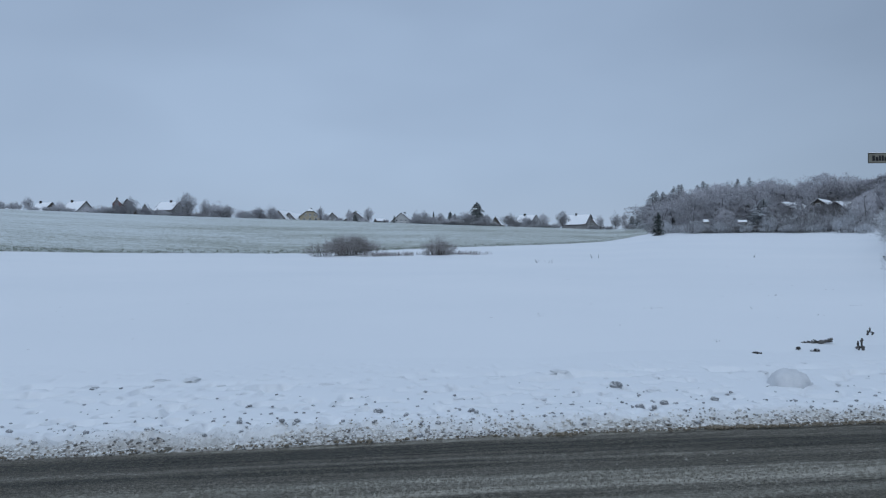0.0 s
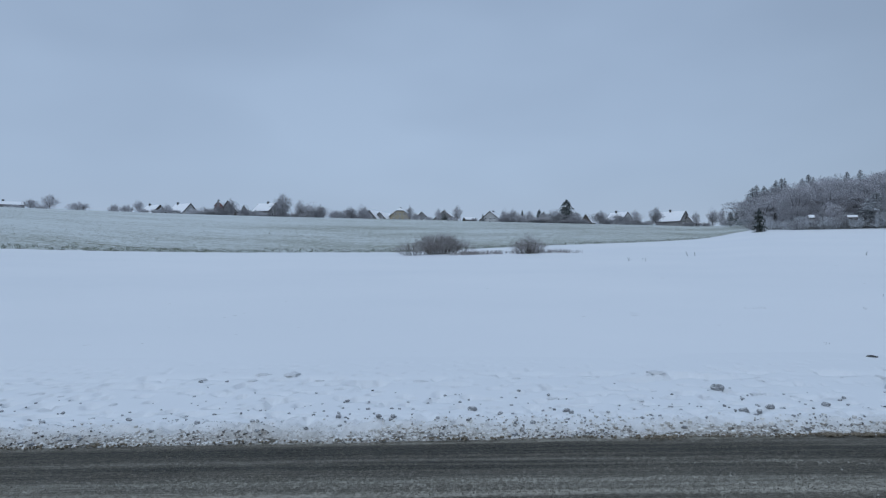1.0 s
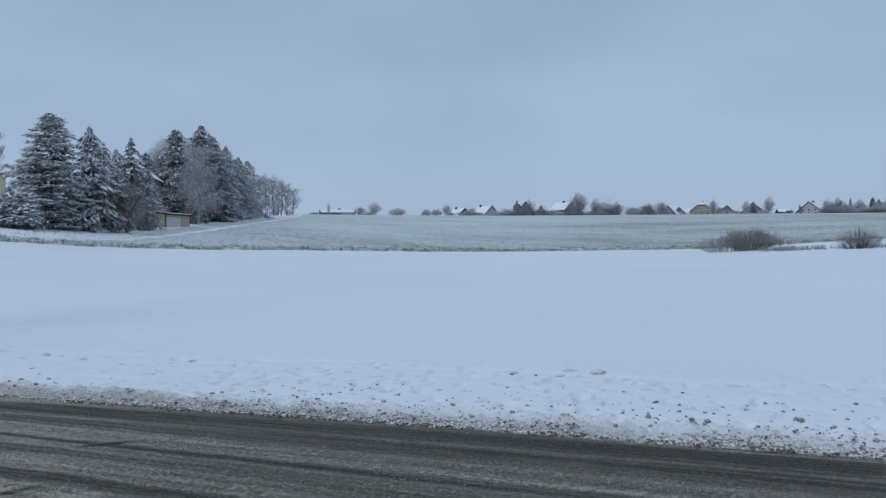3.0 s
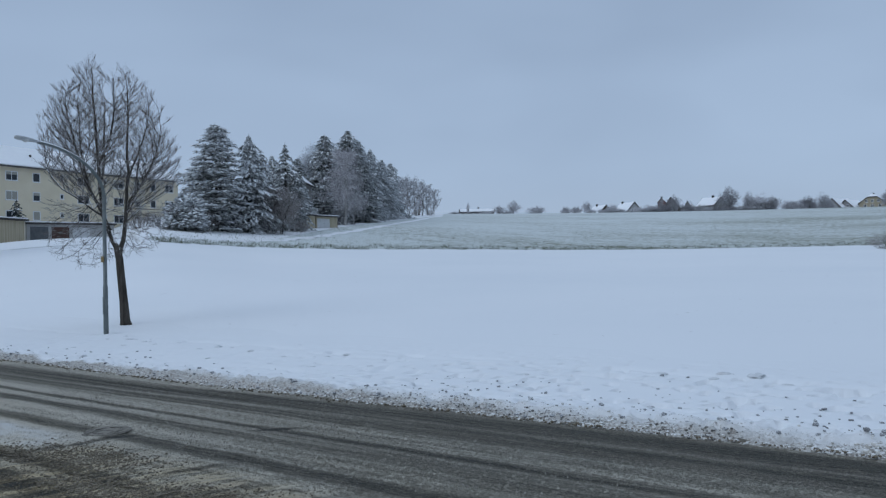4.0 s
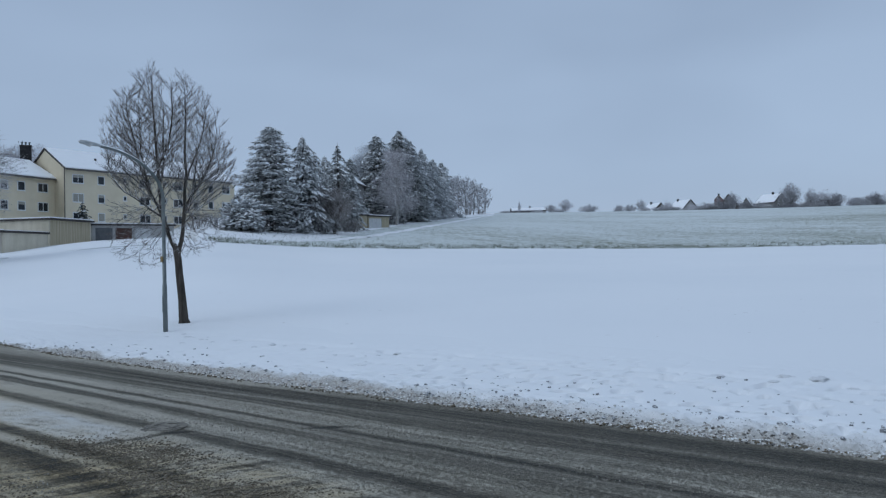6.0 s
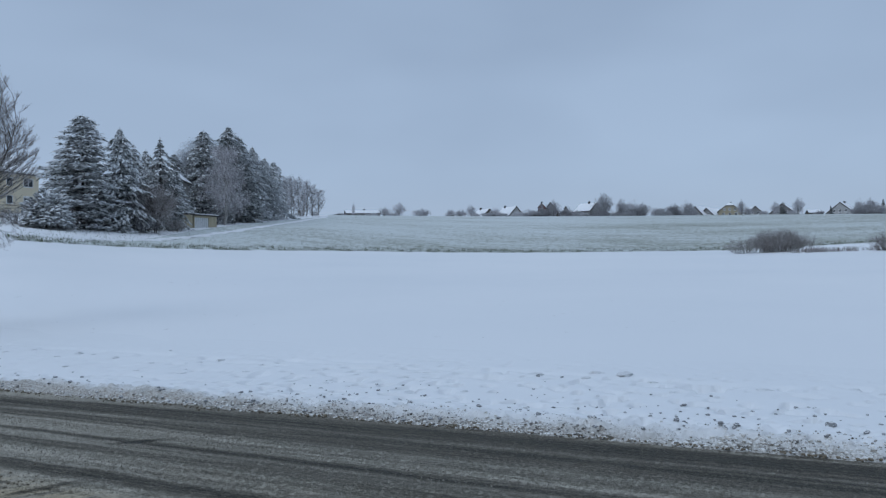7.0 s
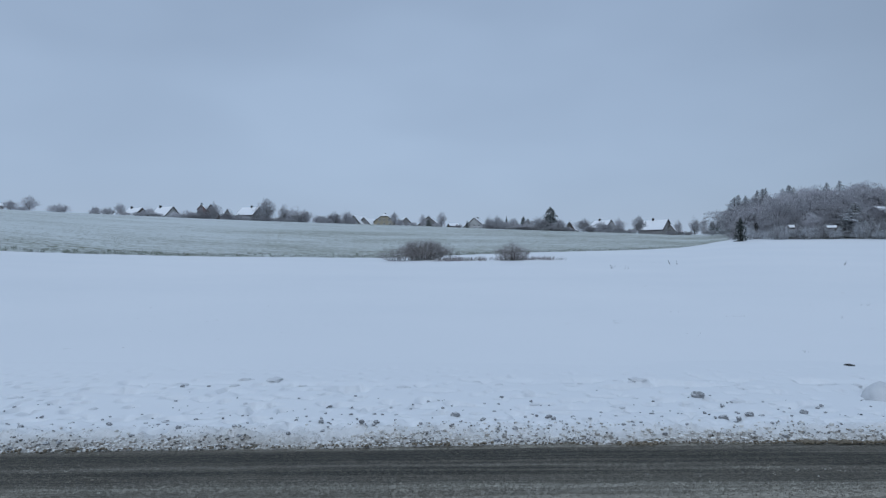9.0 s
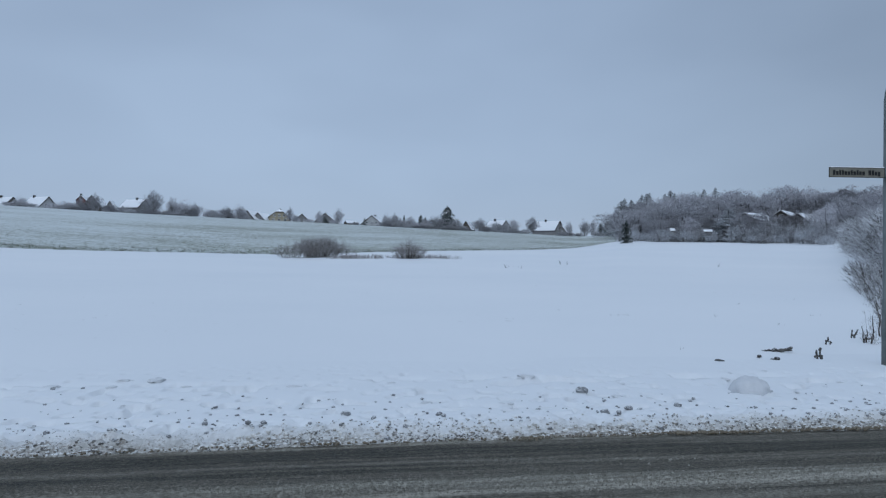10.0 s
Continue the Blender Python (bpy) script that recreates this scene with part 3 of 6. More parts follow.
def track_reach(az):
    return float(np.interp(az, [41, 42, 43.8, 46, 48.75, 51.5, 54.2, 56.9, 60.4, 64.2], [240, 214, 172, 144, 119, 102, 91, 86, 81, 77]))


def field_track():
    """A snowed-up farm track that runs up through the crop towards the ridge."""
    g, n = Geo(), 0
    az = 61.5
    while az > 41.6:
        rt = track_reach(az)
        x, y = polar(az, rt)
        nx, ny = polar(az - 0.2, track_reach(az - 0.2))
        way = Vector((nx - x, ny - y)).normalized()
        half = (0.2 + 0.9 * soft((60.5 - az) / 9)) * max(0.15, 0.75 + 1.1 * noise.noise(Vector((az * 2.1, 0, 0))))
        for k in range(5):
            o = (k / 2 - 1) * half * (1 + 0.9 * noise.noise(Vector((az * 5.0, k, 3))))
            px, py = x - way.y * o, y + way.x * o
            g.v.append((px, py, height(px, py) + (0.10 if 0 < k < 4 else 0.02)))
        n += 1
        az -= 0.2
    for i in range(n - 1):
        for k in range(4):
            g.f.append((i * 5 + k, i * 5 + k + 1, i * 5 + k + 6, i * 5 + k + 5))
            g.m.append(0)
    setting("field_track", g, M_SNOW, "snow-covered farm track running up beside the crop", "track", True)


field_track()


def road():
    g = Geo()
    xs = [-90 + 2 * k for k in range(22)] + [-46 + 0.5 * k for k in range(60)] + [-16 + 0.1 * k for k in range(281)] + [13 + 3 * k for k in range(20)]
    ys = [0.75, 0.55, 0.44, 0.34, 0.24, 0.16, 0.08] + [-0.06 * k for k in range(0, 85)] + [-5.5, -6.5, -8, -10.5]
    for x in xs:
        for y in ys:
            rut = 0.012 * noise.noise(Vector((x * 0.25, y * 2.4, 0))) + 0.010 * noise.noise(Vector((x * 1.3, y * 4.0, 3))) + 0.006 * noise.noise(Vector((x * 5, y * 9.0, 3)))
            z = rut + (0.012 if y < 0 else 0.0)
            g.v.append((x, y, z - (0.05 if y > 0.7 else 0)))
    n = len(ys)
    for i in range(len(xs) - 1):
        for k in range(n - 1):
            g.f.append((i * n + k, i * n + k + 1, (i + 1) * n + k + 1, (i + 1) * n + k))
            g.m.append(0)
    # the material counts from the far edge towards the near one
    at = ROAD_AT @ Matrix.Diagonal((1, -1, 1, 1))
    g.v = [(x, -y, z) for x, y, z in g.v]
    g.f = [tuple(reversed(f)) for f in g.f]
    setting("road", g, M_ROAD, "dark wet asphalt road streaked with grey slush and wheel tracks", "road", True, at)


road()


EDGE_X = [-60, -24, -19.5, -17.5, -15.5, -12, -9, -7, -5, -3, -1, 1, 3, 5, 12]
EDGE_Y = [0.33, 0.28, 0.08, -0.12, -0.26, -0.32, -0.33, -0.28, -0.19, -0.09, -0.04, -0.03, -0.06, -0.12, -0.16]


def edge_line(x):
    """How far the snow's edge lies past the straight line along the road."""
    return float(np.interp(x, EDGE_X, EDGE_Y)) + 0.05 * noise.noise(Vector((x * 0.5, 0, 1))) + 0.03 * noise.noise(Vector((x * 2.3, 0, 2)))


def verge_height(x, y):
    """Height of the ploughed-up edge and the snow behind it; y counts from the edge line."""
    p = Vector((x, y, 0))
    bank = 0.07 * soft(y / 0.5) + 0.010 * math.exp(-((y - 0.45) / 0.3) ** 2)
    rough = soft(y / 0.12) * (1 - soft((y - 0.45) / 0.75))
    z = bank + rough * (0.035 * noise.noise(p * 3.1) + 0.035 * noise.noise(p * 8.3) + 0.035 * noise.noise(p * 17) + 0.022 * noise.noise(p * 31))
    z += 0.02 * noise.noise(Vector((x * 0.9, y * 1.6, 5))) * soft(y / 1.5) * (1 - soft((y - 3.2) / 1.6))
    # trodden and blown hollows in a line along the verge
    deep = 0.25 + 0.75 * soft((x + 12) / 7)
    dent = noise.noise(Vector((x * 1.4, y * 2.6, 9)))
    z -= 0.15 * deep * soft((dent - 0.14) / 0.18) * math.exp(-((y - 2.9 - 0.3 * noise.noise(Vector((x * 0.2, 0, 0)))) / 0.30) ** 2)
    z -= 0.030 * math.exp(-((y - 3.0 - 0.15 * noise.noise(Vector((x * 0.4, 1, 0)))) / 0.09) ** 2) * soft(0.5 + 2 * noise.noise(Vector((x * 0.7, 3, 0))))
    dent = noise.noise(Vector((x * 3.1, y * 4.2, 4)))
    z -= 0.065 * deep * soft((dent - 0.28) / 0.13) * math.exp(-((y - 1.6) / 1.1) ** 2)
    pit = noise.noise(Vector((x * 5.2, y * 7.5, 14)))
    z -= 0.075 * deep * soft((pit - 0.34) / 0.09) * soft(y / 0.6) * (1 - soft((y - 2.2) / 3.0))
    return z


def verge_z(x, v):
    """Height of the verge's surface at x along the road and v past its straight line."""
    wx, wy = (VERGE_AT @ Vector((x, v, 0))).xy
    y = v - edge_line(x) * (1 if v < 1 else max(0.0, 2 - v))
    return verge_height(x, y) + max(height(wx, wy) - 0.1, -0.1) * soft((y - 1.2) / 2.5) if y > 0 else 0.0


def verge():
    g = Geo()
    xs = [-60 + 1.0 * k for k in range(26)] + [-34 + 0.16 * k for k in range(100)] + [-18 + 0.036 * k for k in range(779)] + [10.05 + 0.6 * k for k in range(30)]
    ys = [-0.06, 0.0] + [0.030 + 0.032 * k for k in range(40)] + [1.36 + 0.06 * k for k in range(12)] + [2.08 + 0.07 * k for k in range(52)]
    for x in xs:
        shift = edge_line(x)
        for y in ys:
            v = y + (shift if y < 1 else shift * max(0.0, 2 - y))
            z = verge_z(x, v) if y > 0 else -0.03
            g.v.append((x, v, z - 0.06 * soft((y - 5.0) / 0.7)))
    n = len(ys)
    for i in range(len(xs) - 1):
        for k in range(n - 1):
            g.f.append((i * n + k, (i + 1) * n + k, (i + 1) * n + k + 1, i * n + k + 1))
            g.m.append(0)
    setting("snow_verge", g, M_VERGE, "ploughed snow bank along the road, gritty and brown at the edge", "snow bank", True, VERGE_AT)


verge()

# ---- trees ----
def bend(a, b, lift, n=5, wob=0.0):
    """A curved line from a to b, bowed upwards by lift."""
    a, b = Vector(a), Vector(b)
    pts = []
    for k in range(n + 1):
        u = k / n
        p = a.lerp(b, u) + Vector((0, 0, lift * 4 * u * (1 - u)))
        if 0 < k < n and wob:
            p += Vector((random.uniform(-wob, wob), random.uniform(-wob, wob), random.uniform(-wob, wob)))
        pts.append(p)
    return pts


def along(pts, u):
    k = min(int(u * (len(pts) - 1)), len(pts) - 2)
    w = u * (len(pts) - 1) - k
    return pts[k].lerp(pts[k + 1], w), (pts[k + 1] - pts[k]).normalized()


def snow_pad(g, c, way, side, long, wide, thick):
    """A soft clump of snow lying on a bough."""
    n = len(g.v)
    up = Vector((0, 0, 1))
    for ring, (share, lift) in enumerate(((1.0, -0.55), (0.62, 0.35))):
        for k in range(6):
            a = 1.047 * k + 0.3 * ring
            w = random.uniform(0.65, 1.2) * share
            g.v.append(tuple(c + way * (math.cos(a) * long * w) + side * (math.sin(a) * wide * w) + up * thick * (lift + random.uniform(-0.3, 0.3))))
    g.v.append(tuple(c + up * thick * 0.6))
    for k in range(6):
        j = (k + 1) % 6
        g.f += [(n + k, n + j, n + 6 + j, n + 6 + k), (n + 6 + k, n + 6 + j, n + 12)]
        g.m += [0, 0]


def conifer(h, spread, seed, droop=0.35, snow=0.6, gap=0.46, bare=0.05, power=0.85, spray=1.0, blunt=0.16, wild=0.8):
    """Trunk, needle sprays and the snow on them of a spruce or fir."""
    random.seed(seed)
    trunk, needles, caps = Geo(), Geo(), Geo()
    trunk.tube([(0, 0, -0.3), (0.03, 0, h * 0.35), (0, 0.03, h * 0.99)], [h * 0.016 + 0.05, h * 0.011 + 0.03, 0.012], 7)
    z = max(bare * h, 0.25)
    while z < h * 0.985:
        t = z / h
        reach = spread * (1 - t) ** power * min(1.0, 0.72 + t * 2.2) * (0.25 + 0.75 * soft((1 - t) / blunt)) + 0.05
        count = max(5, int(5 + 5 * reach / max(spread, 0.1)))
        spin = random.uniform(0, 6.28)
        for b in range(count):
            a = spin + 6.283 * b / count + random.uniform(-0.35, 0.35)
            rad = reach * random.uniform(0.66, 1.15) * (1 + wild * noise.noise(Vector((math.cos(a) * 1.1 + seed, math.sin(a) * 1.1, z * 0.34))))
            out = Vector((math.cos(a), math.sin(a), 0))
            side = Vector((-out.y, out.x, 0))
            z0 = z + random.uniform(-1.5, 1.5) * gap * min(1.0, 2.2 - 2.2 * t)
            steps = max(2, int(rad / (0.42 * spray)))
            heavy = random.random() < 0.35 + 0.65 * snow
            for s in range(steps):
                u = (s + 0.7) / steps
                p = out * (rad * u) + side * random.uniform(-0.12, 0.12) * rad + Vector((0, 0, z0 + 0.10 * rad * u - droop * rad * u * u))
                way = (out + Vector((0, 0, 0.10 - 2 * droop * u))).normalized()
                wide = (0.07 + 0.10 * min(rad, 1.0) + 0.20 * rad * (1 - 0.6 * u)) * spray
                short = min(1.0, 0.35 + rad * 0.8)
                for k in range(10):
                    sgn = -1 if k % 2 else 1
                    tip = p + way * random.uniform(0.05, 0.42) * spray * short + side * sgn * wide * random.uniform(0.2, 1.3) + Vector((0, 0, random.uniform(-0.34, 0.02) * spray * short))
                    needles.blade(p + side * random.uniform(-0.3, 0.3) * wide, tip, random.uniform(0.05, 0.12) * spray, 0, Vector((random.uniform(-0.5, 0.5), random.uniform(-0.5, 0.5), 1)).cross(tip - p) if k < 4 else None)
                if heavy and u > 0.25 and random.random() < snow * (0.45 + 0.55 * u):
                    for k in range(4 if wide > 0.28 * spray else 3):
                        lean = (way + Vector((0, 0, random.uniform(-0.5, 0.25))) + side * random.uniform(-0.6, 0.6)).normalized()
                        flank = lean.cross(Vector((random.uniform(-0.3, 0.3), random.uniform(-0.3, 0.3), 1))).normalized()
                        c = p + side * random.uniform(-1.0, 1.0) * wide + way * random.uniform(-0.15, 0.35) * spray * short + Vector((0, 0, random.uniform(-0.10, 0.06)))
                        snow_pad(caps, c, lean, flank, random.uniform(0.12, 0.40) * spray * short, random.uniform(0.04, 0.11) * spray * short, random.uniform(0.04, 0.08) * spray)
        z += gap * (0.8 + 0.5 * (1 - t)) * random.uniform(0.8, 1.2)
    needles.blade((0, 0, h * 0.95), (0, 0, h * 1.01), 0.10)
    return fill_out((trunk, needles, caps), h, spread)


def dome_shrub(w, h, seed, clumps=520):
    """An evergreen dome of needle tufts heaped with snow."""
    random.seed(seed)
    trunk, needles, caps = Geo(), Geo(), Geo()
    trunk.tube([(0, 0, -0.2), (0.1, 0, h * 0.6)], [0.16, 0.05], 6)
    for n in range(clumps):
        d = Vector((random.gauss(0, 1), random.gauss(0, 1), abs(random.gauss(0, 1)) * 0.9)).normalized()
        u = random.uniform(0.55, 1.0) * (1 + 0.22 * noise.noise(d * 2.2 + Vector((seed, 0, 0))))
        p = Vector((d.x * w / 2 * u, d.y * w / 2 * u, 0.25 + d.z * (h - 0.4) * u))
        out = Vector((d.x, d.y, d.z * 0.5 + 0.1)).normalized()
        side = out.cross(Vector((0, 0, 1))).normalized()
        for k in range(12):
            tip = p + out * random.uniform(0.1, 0.5) + side * random.uniform(-0.4, 0.4) + Vector((0, 0, random.uniform(-0.35, 0.1)))
            needles.blade(p, tip, random.uniform(0.06, 0.13))
        if random.random() < 0.9 and d.z > 0.02:
            snow_pad(caps, p + out * 0.12 + Vector((0, 0, 0.08)), (out + Vector((0, 0, -0.3))).normalized(), side, random.uniform(0.22, 0.46), random.uniform(0.14, 0.30), random.uniform(0.10, 0.18))
    return fill_out((trunk, needles, caps), h, w / 2)


def fill_out(geos, h, spread, share=0.975):
    """Bring a grown crown to the height and half width that it should have."""
    pts = np.array(geos[1].v)
    far = np.quantile(np.abs(pts[:, :2]), share)
    a, b = spread / far, h / pts[:, 2].max()
    for g in geos:
        g.v = [(x * a, y * a, z * b) for x, y, z in g.v]
    return geos


def put_conifer(name, label, spec, az, r, needle=None, cap=None, turn=0.0, group="", scale=1.0):
    root = thing(name, label, "tree", stand(az, r, turn, 0.05, scale), group)
    trunk, needles, caps = spec
    part("trunk", trunk, M_BARK, root)
    crown = part("crown", needles, needle or M_NEEDLE, root)
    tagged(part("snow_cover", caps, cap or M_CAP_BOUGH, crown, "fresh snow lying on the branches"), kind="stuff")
    return root


def crown_tree(h, spread, seed, base=0.28, limbs=7, subs=6, twigs_each=7, fine=3, trunk_r=0.16, twig_w=0.035, rise=0.5, stems=1, hang=0.0, shape=1.0):
    """Wood and twigs of a leafless tree whose limbs fill an egg-shaped crown."""
    random.seed(seed)
    wood, tw = Geo(), Geo()
    mid = h * (1 + base) / 2
    half = h * (1 - base) / 2
    for s in range(stems):
        lean = Vector((random.uniform(-1, 1), random.uniform(-1, 1), 0)) * (spread * (0.35 if stems > 1 else 0.08))
        root = Vector((lean.x * 0.15, lean.y * 0.15, -0.2))
        top = Vector((lean.x, lean.y, h * random.uniform(0.86, 0.97)))
        spine = bend(root, top, 0, 6, 0.012 * h)
        spine[0] = root
        r0 = trunk_r / (stems ** 0.5)
        wood.tube(spine, [r0 * (1 - 0.9 * k / 6) + 0.008 for k in range(7)], 6)
        for i in range(limbs):
            u = base * 0.75 + (0.93 - base * 0.75) * (i + random.random() * 0.8) / limbs
            p, way = along(spine, min(u, 0.95))
            a = 2.4 * i + random.uniform(-0.5, 0.5) + s * 1.7
            zt = min(p.z + half * random.uniform(0.15, 0.8) * rise * 1.5, h * 0.98)
            w = max(1 - abs((zt - mid) / (half * 1.05)) ** 2.0, 0.06) ** 0.5 * spread * shape
            tip = Vector((math.cos(a) * w, math.sin(a) * w, zt)) * 1.0
            tip.x, tip.y = tip.x * random.uniform(0.7, 1.0) + lean.x * 0.4, tip.y * random.uniform(0.7, 1.0) + lean.y * 0.4
            limb = bend(p, tip, -0.10 * (tip - p).length, 4, 0.03 * (tip - p).length)
            lr = r0 * (1 - 0.85 * u) * 0.55 + 0.010
            wood.tube(limb, [lr * (1 - 0.8 * k / 4) + 0.005 for k in range(5)], 4, cap=False)
            for j in range(subs):
                v = 0.22 + 0.78 * (j + random.random()) / subs
                q, qw = along(limb, min(v, 0.99))
                d = (qw * random.uniform(0.3, 1.0) + Vector((random.uniform(-1, 1), random.uniform(-1, 1), random.uniform(-0.5, 1.0) * rise - hang))).normalized()
                sub = bend(q, q + d * spread * random.uniform(0.28, 0.55), -hang * 0.1, 3, 0.02 * spread)
                for k in range(3):
                    tw.blade(sub[k], sub[k + 1], twig_w * (2.2 - 0.5 * k))
                for t in range(twigs_each):
                    e, ew = along(sub, random.uniform(0.15, 1.0) * 0.99)
                    dd = (ew * random.uniform(0.2, 1.0) + Vector((random.uniform(-1, 1), random.uniform(-1, 1), random.uniform(-0.6, 1.0) * rise - hang * 1.6))).normalized()
                    end = e + dd * spread * random.uniform(0.12, 0.28)
                    tw.blade(e, end, twig_w * 1.25)
                    for m in range(fine):
                        o = e.lerp(end, random.uniform(0.2, 0.95))
                        dx = (dd + Vector((random.uniform(-1, 1), random.uniform(-1, 1), random.uniform(-0.7, 0.9) - hang * 2))).normalized()
                        tw.blade(o, o + dx * spread * random.uniform(0.06, 0.16), twig_w)
    return fill_out((wood, tw), h, spread)


def haze_tree(h, spread, seed, count=2600, twig_w=0.05, base=0.2, trunk_r=0.16, length=0.9, hang=0.0, lobes=0.35, limbs=10, stems=1, slim=False, shell=0.42, gaps=-0.30):
    """A leafless tree whose crown is a cloud of fine twigs with lobes and gaps."""
    random.seed(seed)
    wood, tw = Geo(), Geo()
    mid, half = h * (1 + base) / 2, h * (1 - base) / 2
    off = Vector((seed * 1.7, seed * 0.9, seed * 0.3))

    def rim(d):
        return 1 - lobes * 0.5 + lobes * 1.5 * noise.noise(d * 1.5 + off) + 0.22 * noise.noise(d * 3.4 + off)

    for s in range(stems):
        a = 6.28 * s / stems + seed
        wood.tube(bend((0.1 * math.cos(a), 0.1 * math.sin(a), -0.2), (spread * 0.22 * math.cos(a), spread * 0.22 * math.sin(a), h * 0.8), 0, 5, 0.012 * h), [trunk_r / stems ** 0.5 * (1 - 0.16 * k) for k in range(6)], 6)
    for k in range(limbs):
        d = Vector((random.gauss(0, 1), random.gauss(0, 1), random.uniform(-0.2, 1))).normalized()
        e = Vector((d.x * spread, d.y * spread, d.z * half)) * rim(d) * 0.8 + Vector((0, 0, mid))
        b = Vector((0, 0, max(h * base * 0.9, 0.3, e.z - (e.xy.length * 0.9 + 0.2 * h))))
        wood.tube(bend(b, e, -0.05 * h * (1 - hang * 2), 4, 0.02 * h), [trunk_r * (0.5 - 0.1 * i) + 0.01 for i in range(5)], 4, cap=False)
    for k in range(count):
        d = Vector((random.gauss(0, 1), random.gauss(0, 1), random.gauss(0, 1))).normalized()
        u = random.random() ** shell * rim(d)
        p = Vector((d.x * spread * u, d.y * spread * u, d.z * half * u + mid))
        if p.z < max(h * base * 0.5, 0.1) or noise.noise(p * (2.6 / spread) + off) < gaps:
            continue
        way = Vector((p.x / spread, p.y / spread, (p.z - h * base) / half * 0.8 + 0.3 - hang * 3)).normalized() + Vector((random.gauss(0, 0.5), random.gauss(0, 0.5), random.gauss(0, 0.4) - hang))
        way.normalize()
        q = p + way * length * random.uniform(0.45, 1.2)
        draw = tw.spike if slim else tw.blade
        draw(p, q, twig_w)
        o = p.lerp(q, random.uniform(0.3, 0.8))
        side = (way + Vector((random.gauss(0, 0.7), random.gauss(0, 0.7), random.gauss(0, 0.6) - hang))).normalized()
        draw(o, o + side * length * random.uniform(0.25, 0.55), twig_w * 0.8)
    return fill_out((wood, tw), h, spread)


def weeping_tree(h, spread, seed, limbs=42, strands=64, twig_w=0.025):
    """Ascending limbs whose fine twigs hang down in curtains."""
    random.seed(seed)
    wood, tw = Geo(), Geo()
    spine = bend((0, 0, -0.2), (0.3, 0.1, h * 0.93), 0, 7, 0.10)
    wood.tube(spine, [0.19 * (1 - 0.13 * k) for k in range(8)], 7)
    for i in range(limbs):
        u = 0.16 + 0.80 * (i + random.random() * 0.6) / limbs
        p, way = along(spine, u)
        a = 2.4 * i + random.uniform(-0.4, 0.4)
        t = min(u + random.uniform(0.10, 0.22), 0.985)
        w = spread * min(1.0, 0.80 + 0.4 * t) * (1 - max(t - 0.45, 0) / 0.58) ** 0.5 * random.uniform(0.55, 1.05)
        tip = Vector((math.cos(a) * w, math.sin(a) * w, h * t))
        limb = bend(p, tip, 0.10 * (tip - p).length, 6, 0.05)
        wood.tube(limb, [0.05 * (1 - u * 0.6) * (1 - 0.14 * k) + 0.006 for k in range(7)], 4, cap=False)
        for k in range(strands):
            q, qw = along(limb, random.uniform(0.25, 0.99))
            q = q + Vector((random.gauss(0, 0.45), random.gauss(0, 0.45), random.gauss(0, 0.35)))
            drift = Vector((q.x, q.y, 0)).normalized() * random.uniform(0.0, 0.35) if q.xy.length > 0.1 else Vector()
            fall = random.uniform(0.6, 2.4) * (1.15 - 0.5 * t)
            end = q + drift - Vector((0, 0, min(fall, max(q.z - 1.2, 0.2))))
            mid = q.lerp(end, 0.4) + drift * 0.5 + Vector((0, 0, 0.18))
            tw.blade(q, mid, twig_w)
            tw.blade(mid, end, twig_w * 0.9)
            for m in range(3):
                o = mid.lerp(end, random.random())
                tw.spike(o, o + Vector((random.gauss(0, 0.16), random.gauss(0, 0.16), -random.uniform(0.2, 0.6))), twig_w)
    return fill_out((wood, tw), h, spread, 0.96)


def bush(w, h, seed, stems=60, twigs_each=9, twig_w=0.03, arch=0.3, ragged=0.25):
    """A many-stemmed shrub."""
    random.seed(seed)
    wood, tw = Geo(), Geo()
    for s in range(stems):
        a, rad = random.uniform(0, 6.283), random.random() ** 0.5
        base = Vector((math.cos(a), math.sin(a), 0)) * rad * w * 0.26
        tall = h * (1 - 0.55 * rad ** 2.5) * random.uniform(1 - ragged * 1.4, 1 + ragged * 0.4)
        tip = Vector((math.cos(a) * rad * w * 0.5, math.sin(a) * rad * w * 0.5, tall))
        line = bend(base - Vector((0, 0, 0.1)), tip, arch * 0.3 * tall, 4, 0.04 * h)
        (wood.tube(line, [0.022 * (1 - 0.2 * k) + 0.004 for k in range(5)], 3, cap=False) if s % 3 == 0 else [tw.blade(line[k], line[k + 1], twig_w * 1.5) for k in range(4)])
        for t in range(twigs_each):
            p, way = along(line, random.uniform(0.25, 0.99))
            d = (way * 0.6 + Vector((random.uniform(-1, 1), random.uniform(-1, 1), random.uniform(-0.3, 1.0)))).normalized()
            q = p + d * h * random.uniform(0.10, 0.26)
            tw.blade(p, q, twig_w)
            for m in range(2):
                o = p.lerp(q, random.uniform(0.3, 0.9))
                tw.blade(o, o + (d + Vector((random.uniform(-1, 1), random.uniform(-1, 1), random.uniform(-0.6, 0.8)))).normalized() * h * random.uniform(0.05, 0.13), twig_w * 0.8)
    return fill_out((wood, tw), h, w / 2, 0.985)


def put_bare(name, label, category, spec, az, r, wood=None, twig=None, turn=0.0, group="", scale=1.0, stretch=(1, 1, 1)):
    root = thing(name, label, category, stand(az, r, turn, 0.05) @ Matrix.Diagonal((stretch[0] * scale, stretch[1] * scale, stretch[2] * scale, 1)), group)
    part("trunk" if category == "tree" else "stem", spec[0], wood or M_BARK_GREY, root)
    part("crown" if category == "tree" else "foliage", spec[1], twig or M_TWIG_RIME, root)
    return root


